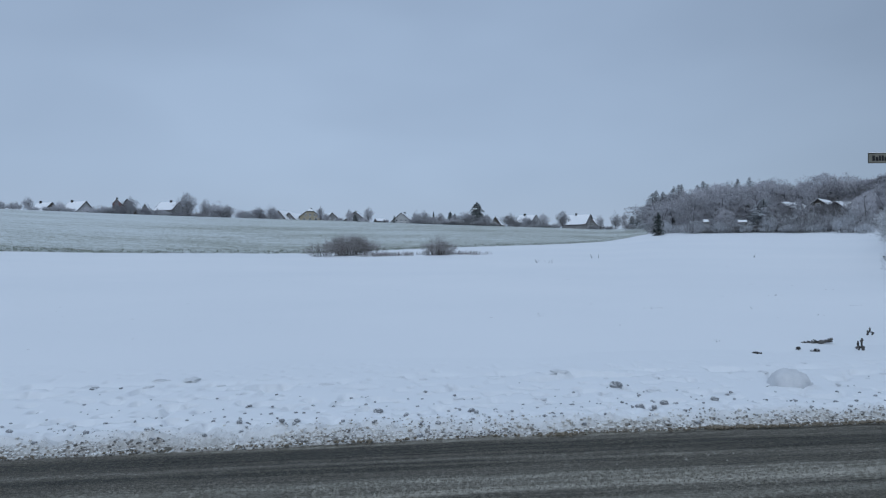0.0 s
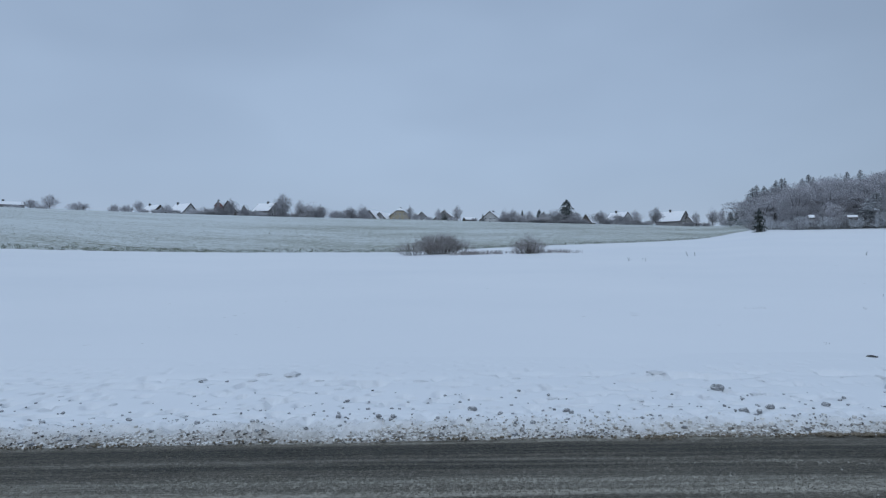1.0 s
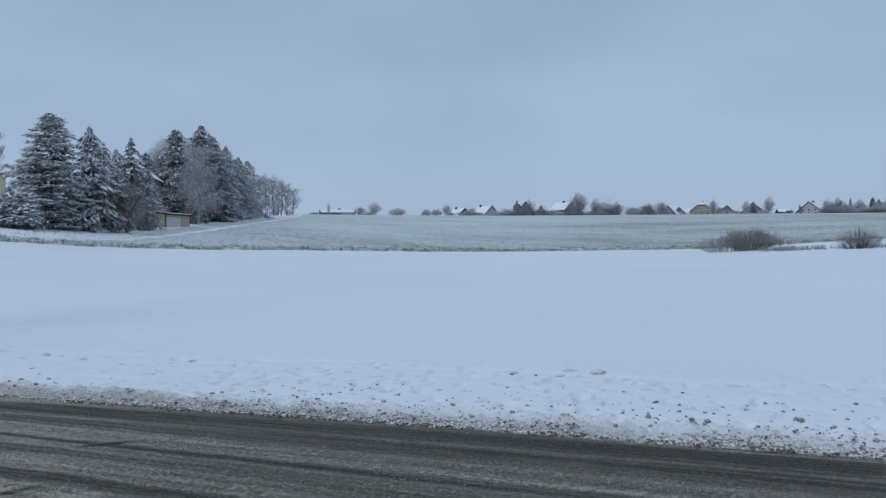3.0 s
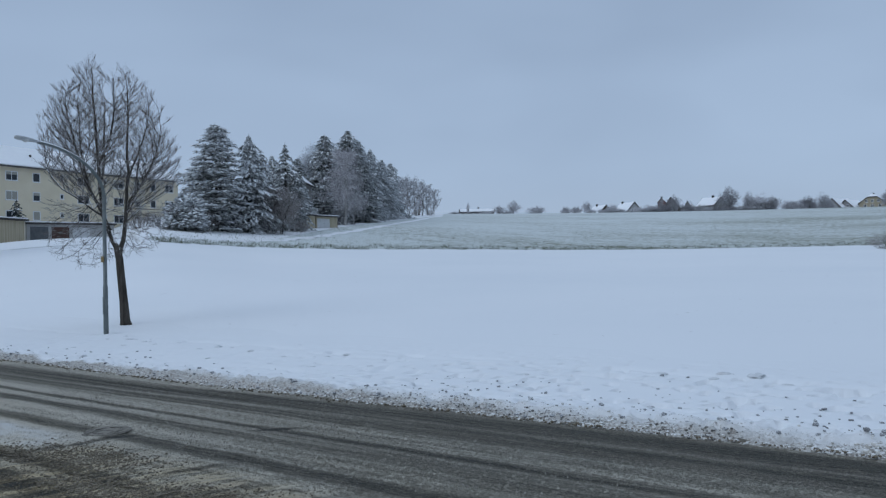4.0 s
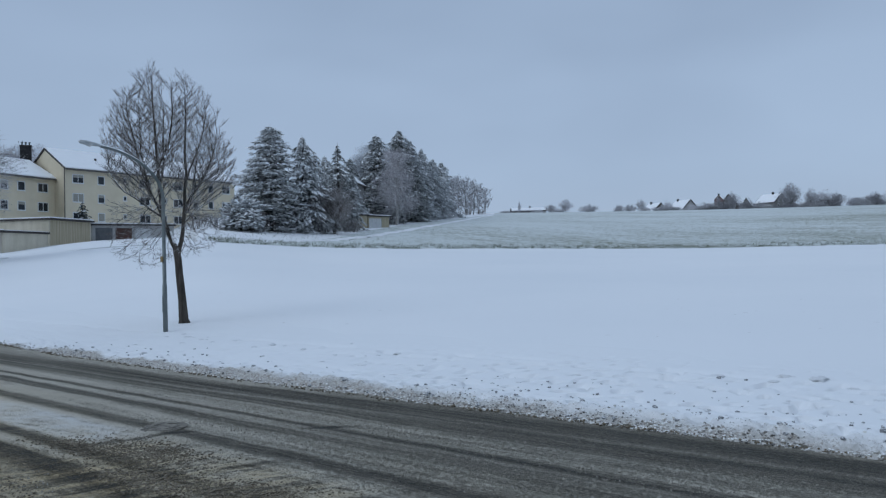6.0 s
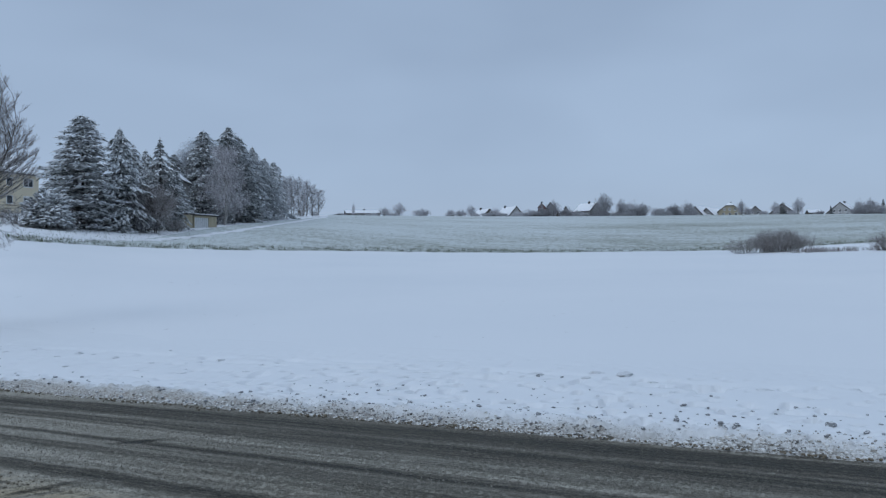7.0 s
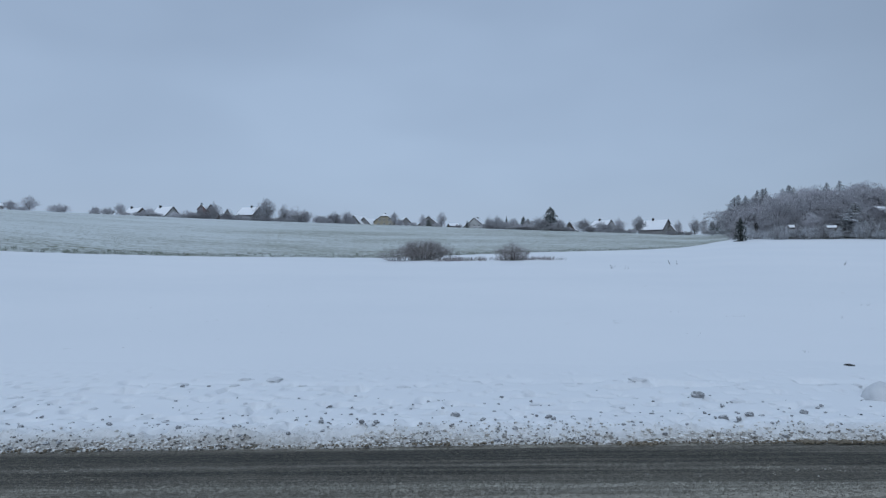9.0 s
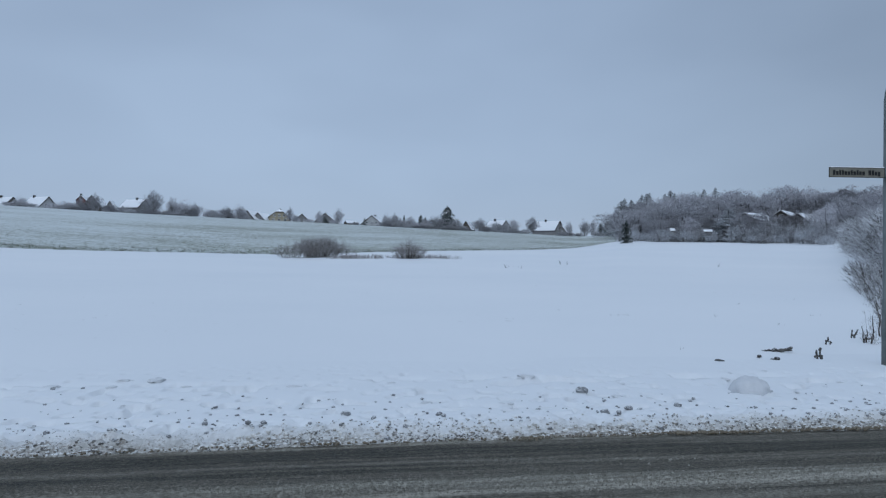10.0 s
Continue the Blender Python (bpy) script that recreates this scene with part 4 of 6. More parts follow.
# the roadside tree: two stems from a leaning trunk, drooping low branches, an egg-shaped crown
def branch_out(seeds, goals, allowed, pull, step=0.10, kill=0.15, sight=0.85, rounds=70):
    """Let branches grow from the seed points towards the goals; returns the points and their parents."""
    pts, parent = [np.array(p) for p in seeds], [-1] * len(seeds)
    goals = np.array(goals)
    best, at, alive = np.full(len(goals), 1e9), np.full(len(goals), -1), np.ones(len(goals), bool)
    fresh, forks = list(range(len(pts))), [0] * len(pts)
    for turn in range(rounds):
        for i in fresh:
            d = goals - pts[i]
            dist = np.linalg.norm(d, axis=1)
            dist = np.where(allowed(d, pts[i]), dist, 1e9)
            closer = dist < best
            best[closer], at[closer] = dist[closer], i
        alive &= best > kill
        wanted = {}
        for j in np.nonzero(alive & (best < sight))[0]:
            if forks[int(at[j])] < (2 if parent[int(at[j])] >= 0 else 1):
                wanted.setdefault(int(at[j]), []).append(j)
        fresh = []
        for i, js in wanted.items():
            d = goals[js] - pts[i]
            d = (d / np.linalg.norm(d, axis=1)[:, None]).mean(axis=0)
            if parent[i] >= 0:
                way = pts[i] - pts[parent[i]]
                d = d + 0.35 * way / np.linalg.norm(way)
            d = d + np.array(pull)
            p = pts[i] + step * d / max(np.linalg.norm(d), 1e-6)
            fresh.append(len(pts))
            pts.append(p)
            parent.append(i)
            forks[i] += 1
            forks.append(0)
        if not fresh:
            break
    return pts, parent


def roadside_tree():
    random.seed(41)
    wood, tw, caps = Geo(), Geo(), Geo()
    foot, fork = Vector((0.02, 0, -0.1)), Vector((-0.13, 0.05, 1.92))
    wood.tube([foot, (0, 0, 0.06), (-0.03, 0.0, 0.6), (-0.09, 0.03, 1.3), (-0.12, 0.045, 1.75), fork + Vector((-0.03, 0, 0.12))], [0.165, 0.125, 0.105, 0.098, 0.094, 0.05], 10)
    stems = [
        ([(-0.11, 0.04, 1.6), (-0.19, 0.03, 2.05), (-0.33, 0.0, 2.40), (-0.50, -0.05, 2.9), (-0.58, -0.08, 3.9), (-0.64, -0.05, 5.0), (-0.71, 0.0, 6.1), (-0.73, 0.0, 6.9)], 0.078),
        ([(-0.12, 0.05, 1.6), (-0.08, 0.07, 2.05), (0.0, 0.1, 2.4), (0.07, 0.15, 3.2), (0.13, 0.18, 4.1), (0.11, 0.2, 5.1), (0.13, 0.2, 6.0), (0.11, 0.2, 6.6)], 0.066),
        ([(-0.55, -0.05, 3.1), (-0.85, 0.15, 3.7), (-1.12, 0.3, 4.7), (-1.32, 0.35, 5.6), (-1.36, 0.35, 6.3)], 0.036),
        ([(-0.50, -0.05, 2.9), (-0.80, -0.5, 3.6), (-0.98, -0.85, 4.6), (-1.02, -0.95, 5.8)], 0.032),
        ([(0.08, 0.15, 3.2), (0.50, 0.0, 3.85), (0.82, -0.1, 4.6), (0.95, -0.1, 5.2)], 0.030),
        ([(0.06, 0.15, 2.9), (0.30, 0.7, 3.7), (0.42, 0.95, 4.6), (0.46, 1.05, 5.4)], 0.030),
        ([(-0.60, -0.08, 4.2), (-0.30, -0.45, 4.9), (-0.20, -0.6, 5.7), (-0.20, -0.65, 6.5)], 0.028),
        ([(-0.52, 0.0, 2.9), (-0.95, 0.1, 3.25), (-1.45, 0.2, 3.6), (-1.85, 0.2, 4.2)], 0.024),
        ([(0.12, 0.17, 3.9), (0.40, 0.3, 4.7), (0.60, 0.35, 5.4), (0.66, 0.35, 5.9)], 0.022),
        ([(-0.58, -0.06, 3.6), (-0.45, 0.6, 4.5), (-0.45, 0.95, 5.5), (-0.45, 1.0, 6.3)], 0.028),
    ]
    caps.lump(fork + Vector((-0.02, -0.02, 0.07)), 0.05, 1.4, 3, 6, 9)
    caps.tube([fork + Vector((-0.06, -0.03, 0.14)), (-0.30, -0.05, 2.5)], [0.035, 0.02], 6)
    seeds = []
    for pts, r0 in stems:
        fineline = []
        for k in range(len(pts) - 1):
            a, b = Vector(pts[k]), Vector(pts[k + 1])
            fineline += [a, a.lerp(b, 0.5) + Vector((random.uniform(-0.025, 0.025), random.uniform(-0.025, 0.025), 0))]
        fineline.append(Vector(pts[-1]))
        m = len(fineline) - 1
        wood.tube(fineline, [r0 * (1 - k / m) ** 0.8 + 0.004 for k in range(m + 1)], 7, cap=False)
        for a, b in zip(fineline, fineline[1:]):
            if r0 < 0.037 and (b - a).normalized().z < 0.86:
                up = Vector((0, 0, r0 * 0.8))
                caps.tube([a + up, b + up * 0.9], [r0 * 0.5, r0 * 0.42], 5)
        for k in range(1, 60):
            p, way = along(fineline, k / 60)
            if p.z > 2.35:
                seeds.append(tuple(p))

    heights = [1.5, 1.95, 2.35, 2.95, 3.85, 4.7, 5.6, 6.2, 6.7, 7.1]
    lows = [-1.5, -1.75, -1.85, -1.95, -2.10, -2.10, -1.92, -1.58, -1.18, -0.72]
    highs = [-0.6, 0.6, 1.0, 1.3, 1.46, 1.42, 1.12, 0.76, 0.40, -0.38]

    def inside(p, share=1.0):
        """Whether a point lies within the egg of the crown."""
        a, b = float(np.interp(p[2], heights, lows)), float(np.interp(p[2], heights, highs))
        w = max((b - a) / 2, 0.01)
        return 1.5 < p[2] < 7.05 and ((p[0] - (a + b) / 2) / w) ** 2 + (p[1] / max(w, 0.3)) ** 2 < share ** 2

    goals, low_goals = [], []
    while len(goals) < 2500:
        t = (random.uniform(-2.2, 1.5), random.uniform(-1.9, 1.9), 3.0 + 4.1 * random.random() ** 0.85)
        notch = t[2] > 5.3 and abs(t[0] + 0.30) < 0.05 + 0.09 * (t[2] - 5.3)
        if inside(t) and not notch and (not inside(t, 0.55) or random.random() < 0.5):
            goals.append(t)
    while len(low_goals) < 620:
        t = (random.uniform(-2.0, 1.3), random.uniform(-1.7, 1.7), random.uniform(1.55, 3.2))
        if inside(t) and not inside(t, 0.35):
            low_goals.append(t)
    grown = (branch_out(seeds, goals, lambda d, p: d[:, 2] > 0.40 * np.hypot(d[:, 0], d[:, 1]), (0, 0, 0.14)),
             branch_out([p for p in seeds if p[2] < 3.2], low_goals, lambda d, p: (d[:, 2] < 0.35 * np.hypot(d[:, 0], d[:, 1]) + 0.02) & (d[:, 0] * (p[0] + 0.25) + d[:, 1] * p[1] > -0.05), (0, 0, -0.05)))
    for flow, (pts, parent) in enumerate(grown):
        kids = [[] for p in pts]
        for i, q in enumerate(parent):
            if q >= 0:
                kids[q].append(i)
        load = [1.0] * len(pts)
        for i in range(len(pts) - 1, -1, -1):
            if kids[i]:
                load[i] = sum(load[j] for j in kids[i]) + 0.15
        size = [min(0.0019 * w ** 0.53, 0.026) for w in load]
        for i, q in enumerate(parent):
            first = q >= 0 and (parent[q] < 0 or max(kids[q], key=lambda j: load[j]) != i)
            if not first:
                continue
            chain = [q, i]                              # one branch, from its fork to its tip
            while kids[chain[-1]]:
                chain.append(max(kids[chain[-1]], key=lambda j: load[j]))
            line = [Vector(pts[j]) for j in chain]
            wood.tube(line, [min(size[j], size[i]) for j in chain], 4, cap=False)
            for a, b, j in zip(line, line[1:], chain):
                if size[j] > 0.0075 and abs((b - a).normalized().z) < 0.8:
                    up = Vector((0, 0, size[j] * 0.9 + 0.002))
                    caps.tube([a + up, b + up], [size[j] * 0.65] * 2, 4)
        side = 1
        for i, q in enumerate(parent):
            if q < 0 or size[i] > 0.0085:
                continue
            p, way = Vector(pts[i]), (Vector(pts[i]) - Vector(pts[q])).normalized()
            for t in range((1 if random.random() < 0.75 else 0) if kids[i] else 3):
                side = -side
                flat = Vector((-way.y, way.x, 0)) * side
                d = (way + flat * random.uniform(0.15, 0.5) + Vector((random.uniform(-0.25, 0.25), random.uniform(-0.25, 0.25), random.uniform(-0.35, 0.25) if flow else random.uniform(0.1, 0.5)))).normalized()
                reach = random.uniform(0.08, 0.30)
                end = p + d * reach + Vector((0, 0, 0.02))
                tw.tube([p, p.lerp(end, 0.55) - Vector((0, 0, 0.012)), end], [0.0030, 0.0024, 0.0016], 3, cap=False)
                o = p.lerp(end, random.uniform(0.3, 0.8))
                tw.tube([o, o + (d + Vector((random.uniform(-0.6, 0.6), random.uniform(-0.6, 0.6), random.uniform(-0.2, 0.5)))).normalized() * random.uniform(0.05, 0.13)], [0.0024, 0.0015], 3, cap=False)
    x, y = -18.99, 8.30
    root = thing("roadside_tree", "leafless young linden with a forked dark trunk and fine twigs", "tree", pose(x, y, height(x, y) + 0.02, 0, 0, 66) @ Matrix.Diagonal((1, 1, 0.978, 1)))
    part("trunk", wood, M_BARK, root, smooth=True)
    part("crown", tw, M_TWIG_DARK, root)
    tagged(part("snow_cover", caps, M_CAP, root, "thin snow along the limbs"), kind="stuff")


roadside_tree()

# conifers beside the flats
SNOWY = "tall dark spruce with snow on its drooping branches beside the flats"
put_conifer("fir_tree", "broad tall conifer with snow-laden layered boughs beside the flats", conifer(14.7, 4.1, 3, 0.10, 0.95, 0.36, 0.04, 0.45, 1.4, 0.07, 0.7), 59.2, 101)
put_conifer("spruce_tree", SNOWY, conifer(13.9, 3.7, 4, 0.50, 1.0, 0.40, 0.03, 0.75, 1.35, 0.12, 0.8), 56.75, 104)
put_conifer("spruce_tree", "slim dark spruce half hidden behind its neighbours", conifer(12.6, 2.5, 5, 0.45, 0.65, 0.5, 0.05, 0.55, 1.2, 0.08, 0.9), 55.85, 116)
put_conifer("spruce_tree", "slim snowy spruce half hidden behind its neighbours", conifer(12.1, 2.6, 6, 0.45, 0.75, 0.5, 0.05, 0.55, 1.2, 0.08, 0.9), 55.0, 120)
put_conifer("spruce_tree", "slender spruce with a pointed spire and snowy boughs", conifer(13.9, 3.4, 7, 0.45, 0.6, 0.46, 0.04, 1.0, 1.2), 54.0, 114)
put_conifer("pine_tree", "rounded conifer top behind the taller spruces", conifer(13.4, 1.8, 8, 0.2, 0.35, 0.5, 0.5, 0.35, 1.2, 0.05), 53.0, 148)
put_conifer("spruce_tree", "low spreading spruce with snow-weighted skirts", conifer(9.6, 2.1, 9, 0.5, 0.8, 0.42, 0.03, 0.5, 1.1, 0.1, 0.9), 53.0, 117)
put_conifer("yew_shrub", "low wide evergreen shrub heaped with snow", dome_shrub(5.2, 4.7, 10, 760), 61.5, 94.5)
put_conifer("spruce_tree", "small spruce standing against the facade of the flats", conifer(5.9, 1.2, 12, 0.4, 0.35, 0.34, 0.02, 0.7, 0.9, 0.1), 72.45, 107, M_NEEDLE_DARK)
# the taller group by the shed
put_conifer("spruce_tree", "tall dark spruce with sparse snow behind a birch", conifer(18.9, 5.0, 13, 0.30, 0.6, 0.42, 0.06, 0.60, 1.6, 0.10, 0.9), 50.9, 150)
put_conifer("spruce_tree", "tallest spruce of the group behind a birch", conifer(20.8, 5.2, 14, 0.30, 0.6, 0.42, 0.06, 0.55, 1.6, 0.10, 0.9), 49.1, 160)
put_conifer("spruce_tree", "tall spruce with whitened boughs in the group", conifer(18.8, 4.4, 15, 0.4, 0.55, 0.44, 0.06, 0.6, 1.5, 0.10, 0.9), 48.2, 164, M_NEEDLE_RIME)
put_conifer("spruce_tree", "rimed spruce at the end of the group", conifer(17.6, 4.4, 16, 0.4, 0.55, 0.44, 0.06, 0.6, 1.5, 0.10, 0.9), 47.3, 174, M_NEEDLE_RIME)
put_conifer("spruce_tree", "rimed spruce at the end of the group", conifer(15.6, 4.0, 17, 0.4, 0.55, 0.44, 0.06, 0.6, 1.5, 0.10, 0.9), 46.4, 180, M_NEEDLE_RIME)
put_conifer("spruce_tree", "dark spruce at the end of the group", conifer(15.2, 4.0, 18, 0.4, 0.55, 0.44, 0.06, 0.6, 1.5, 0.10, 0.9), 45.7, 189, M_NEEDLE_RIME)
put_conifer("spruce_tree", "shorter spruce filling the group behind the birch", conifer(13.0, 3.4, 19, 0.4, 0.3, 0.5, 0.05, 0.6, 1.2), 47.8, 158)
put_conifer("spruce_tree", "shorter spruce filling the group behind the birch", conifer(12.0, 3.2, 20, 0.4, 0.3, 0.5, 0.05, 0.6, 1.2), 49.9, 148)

put_bare("birch_tree", "rimed weeping birch with a pale trunk and hanging twigs", "tree", weeping_tree(15.4, 3.9, 22), 49.4, 141, M_BIRCH, M_TWIG_BIRCH)
put_bare("bare_tree", "rimed bare tree leaning out of the spruce group", "tree", haze_tree(17.6, 2.6, 23, 8000, 0.035, 0.45, 0.15, 1.1, 0, 0.4, 14, 2, True), 51.8, 156, None, M_TWIG_RIME_B)
put_bare("bare_tree", "brown leafless shrub tree among the spruces", "tree", haze_tree(7.8, 2.8, 24, 8500, 0.026, 0.05, 0.10, 0.8, 0, 0.4, 18, 3, True), 54.35, 104, M_BARK, M_TWIG_BROWN)
ROW = [crown_tree(12.4, 3.1, 25 + k, 0.14, 11, 7, 7, 3, 0.15, 0.036, 0.75, 2) for k in range(3)]
for n, (az, r, s) in enumerate(((44.9, 208, 0.95), (44.3, 215, 1.03), (43.75, 226, 1.0), (43.2, 236, 0.98), (42.75, 242, 0.88), (42.25, 248, 0.78), (44.6, 228, 1.05), (43.4, 250, 0.95))):
    put_bare("bare_tree", "slender rimed bare tree in a row along the field", "tree", ROW[n % 3], az, r, None, M_TWIG_RIME, 70 * n, "trees along the field edge", s)
LOW = [bush(3.4, 2.2, 50 + k, 46, 8, 0.04, 0.3) for k in range(3)]
for n, (az, r) in enumerate(((45.2, 205), (46.6, 176), (47.6, 160), (42.6, 246), (43.6, 232), (50.0, 143), (53.0, 112), (55.3, 104), (60.6, 97), (63.2, 98), (64.6, 100))):
    put_bare("undergrowth_shrub", "rimed leafless shrub at the foot of the trees", "shrub", LOW[n % 3], az, r, M_BARK, M_TWIG_RIME if n % 2 else M_TWIG_BROWN, 50 * n, "undergrowth by the trees", 1.0 + 0.2 * (n % 3))

# the tree that overhangs the garages, and the wooded rise behind the flats
put_bare("bare_tree", "large rimed bare tree overhanging the garages", "tree", haze_tree(14.4, 5.4, 31, 46000, 0.030, 0.04, 0.20, 0.7, 0.15, 0.3, 34, 2, True, 0.42, -0.12), 82.4, 70, M_BARK, M_TWIG_OLD)
HILL = [haze_tree(12.5, 4.6, 60 + k, 8000, 0.055, 0.06, 0.15, 0.7, 0, 0.3, 12, 1, True, 0.3) for k in range(3)]
for n, az in enumerate((74.6, 75.6, 76.3, 77.0, 77.6, 78.2, 78.9, 79.6, 80.4, 81.2, 82, 83)):
    put_bare("bare_tree", "grey bare tree on the rise behind the flats", "tree", HILL[n % 3], az, 172 + 7 * (n % 3), None, M_TWIG_WOOD, 67 * n, "trees behind the flats", 1.27 + 0.06 * (n % 3))

# ---- buildings ----
def window(parent, at, w=1.2, h=1.3, panes=2, blind=0.0, glass_mat=None, label=""):
    """A framed window whose local y points into the wall."""
    g, b = Geo(), 0.10
    for y in (-0.06, 0.04):
        for i in (0.0, b):
            g.v += [(-w / 2 + i, y, i), (w / 2 - i, y, i), (w / 2 - i, y, h - i), (-w / 2 + i, y, h - i)]
    for k in range(4):
        n = (k + 1) % 4
        g.f += [(k, n, 4 + n, 4 + k), (12 + k, 12 + n, 8 + n, 8 + k), (8 + k, 8 + n, n, k), (4 + k, 4 + n, 12 + n, 12 + k)]
        g.m += [0] * 4
    frame_ob = part("window", g, M_FRAME, parent, label, at=at)
    if panes == 2:
        g = Geo()
        g.box(-0.035, 0.035, -0.055, 0.04, b + 0.002, h - b - 0.002)
        part("mullion", g, M_FRAME, frame_ob)
    g = Geo()
    g.box(-w / 2 - 0.06, w / 2 + 0.06, -0.14, 0.0, -0.05, -0.002)
    part("sill", g, M_FRAME, frame_ob)
    p = Geo()
    p.box(-w / 2 + 0.01, w / 2 - 0.01, -0.028, -0.008, 0.01, h - 0.01)
    part("pane", p, glass_mat or M_GLASS, frame_ob)
    if blind:
        s = Geo()
        s.box(-w / 2 + b, w / 2 - b, -0.05, -0.032, h - b - blind * (h - 2 * b), h - b)
        part("blind", s, M_BLIND, frame_ob)
    return frame_ob


def house(name, label, at, L, W, eave, ridge, wall, chimney=0.25, gable_win=2, side_win=2, hip=0.0, roof=None, snow=True, upper=1, group="houses of the village"):
    """A gabled house: x along the ridge, the gables at its ends."""
    root = thing(name, label, "house", at, group)
    g, t, o = Geo(), 0.22, min(0.45, W * 0.08)
    zc = ridge - hip * (ridge - eave)
    wc = W / 2 * (ridge - zc) / (ridge - eave)
    prof = [(-W / 2, -3.0), (W / 2, -3.0), (W / 2, eave)] + ([(wc, zc), (-wc, zc)] if hip else [(0, ridge)]) + [(-W / 2, eave)]
    g.slab([(-L / 2, y, z) for y, z in prof], (L, 0, 0))
    part("wall", g, wall, root)
    slope = (ridge - eave) / (W / 2)
    up, r, s = Vector((0, 0, 0.30)), Geo(), Geo()
    ze = eave - o * slope
    ins = hip * (ridge - eave) / slope if hip else 0
    for sgn in (-1, 1):
        if hip:
            yc = sgn * (wc)
            outline = [(-L / 2 - o, sgn * (W / 2 + o), ze), (L / 2 + o, sgn * (W / 2 + o), ze), (L / 2 + o, yc, zc), (L / 2 - ins, 0, ridge), (-L / 2 + ins, 0, ridge), (-L / 2 - o, yc, zc)]
        else:
            outline = [(-L / 2 - o, sgn * (W / 2 + o), ze), (L / 2 + o, sgn * (W / 2 + o), ze), (L / 2 + o, 0, ridge), (-L / 2 - o, 0, ridge)]
        r.slab([Vector(p) + Vector((0, 0, 0.01)) for p in outline], up)
        a = [Vector(p) + Vector((0, 0, 0.314)) for p in outline]
        c = sum(a, Vector()) / len(a)
        s.slab([c + (p - c) * 0.95 for p in a], Vector((0, 0, 0.14)))
    if hip:
        for e in (-1, 1):
            tri = [(e * (L / 2 + o), -wc, zc), (e * (L / 2 + o), wc, zc), (e * (L / 2 - ins), 0, ridge)]
            r.slab([Vector(p) + Vector((0, 0, 0.014)) for p in tri], up)
            s.slab([Vector(p) + Vector((0, 0, 0.318)) for p in tri], Vector((0, 0, 0.13)))
    roof_ob = part("roof", r, roof or M_ROOF, root)
    if snow:
        part("roof_snow", s, M_CAP, roof_ob, "even snow covering the roof")
    if chimney is not None:
        c = Geo()
        x = chimney * L
        c.box(x - 0.35, x + 0.35, -0.1, 0.6, ridge - 1.0, ridge + 0.95)
        c.box(x - 0.42, x + 0.42, -0.17, 0.67, ridge + 0.95, ridge + 1.05)
        part("chimney", c, M_BRICK, root)
    low = max(eave - 1.75, 0.3)
    for k in range(gable_win):
        y = (k - (gable_win - 1) / 2) * W / (gable_win + 0.6)
        window(root, Matrix.Translation((-L / 2, y, low)) @ pose(0, 0, 0, 0, 0, -90), 1.1, 1.25)
        if upper and abs(y) < W * 0.3:
            window(root, Matrix.Translation((-L / 2, y * 0.8, eave + 0.35)) @ pose(0, 0, 0, 0, 0, -90), 1.0, 1.1)
    for k in range(side_win):
        window(root, Matrix.Translation(((k - (side_win - 1) / 2) * L / (side_win + 0.5), -W / 2, low)), 1.15, 1.25)
    return root


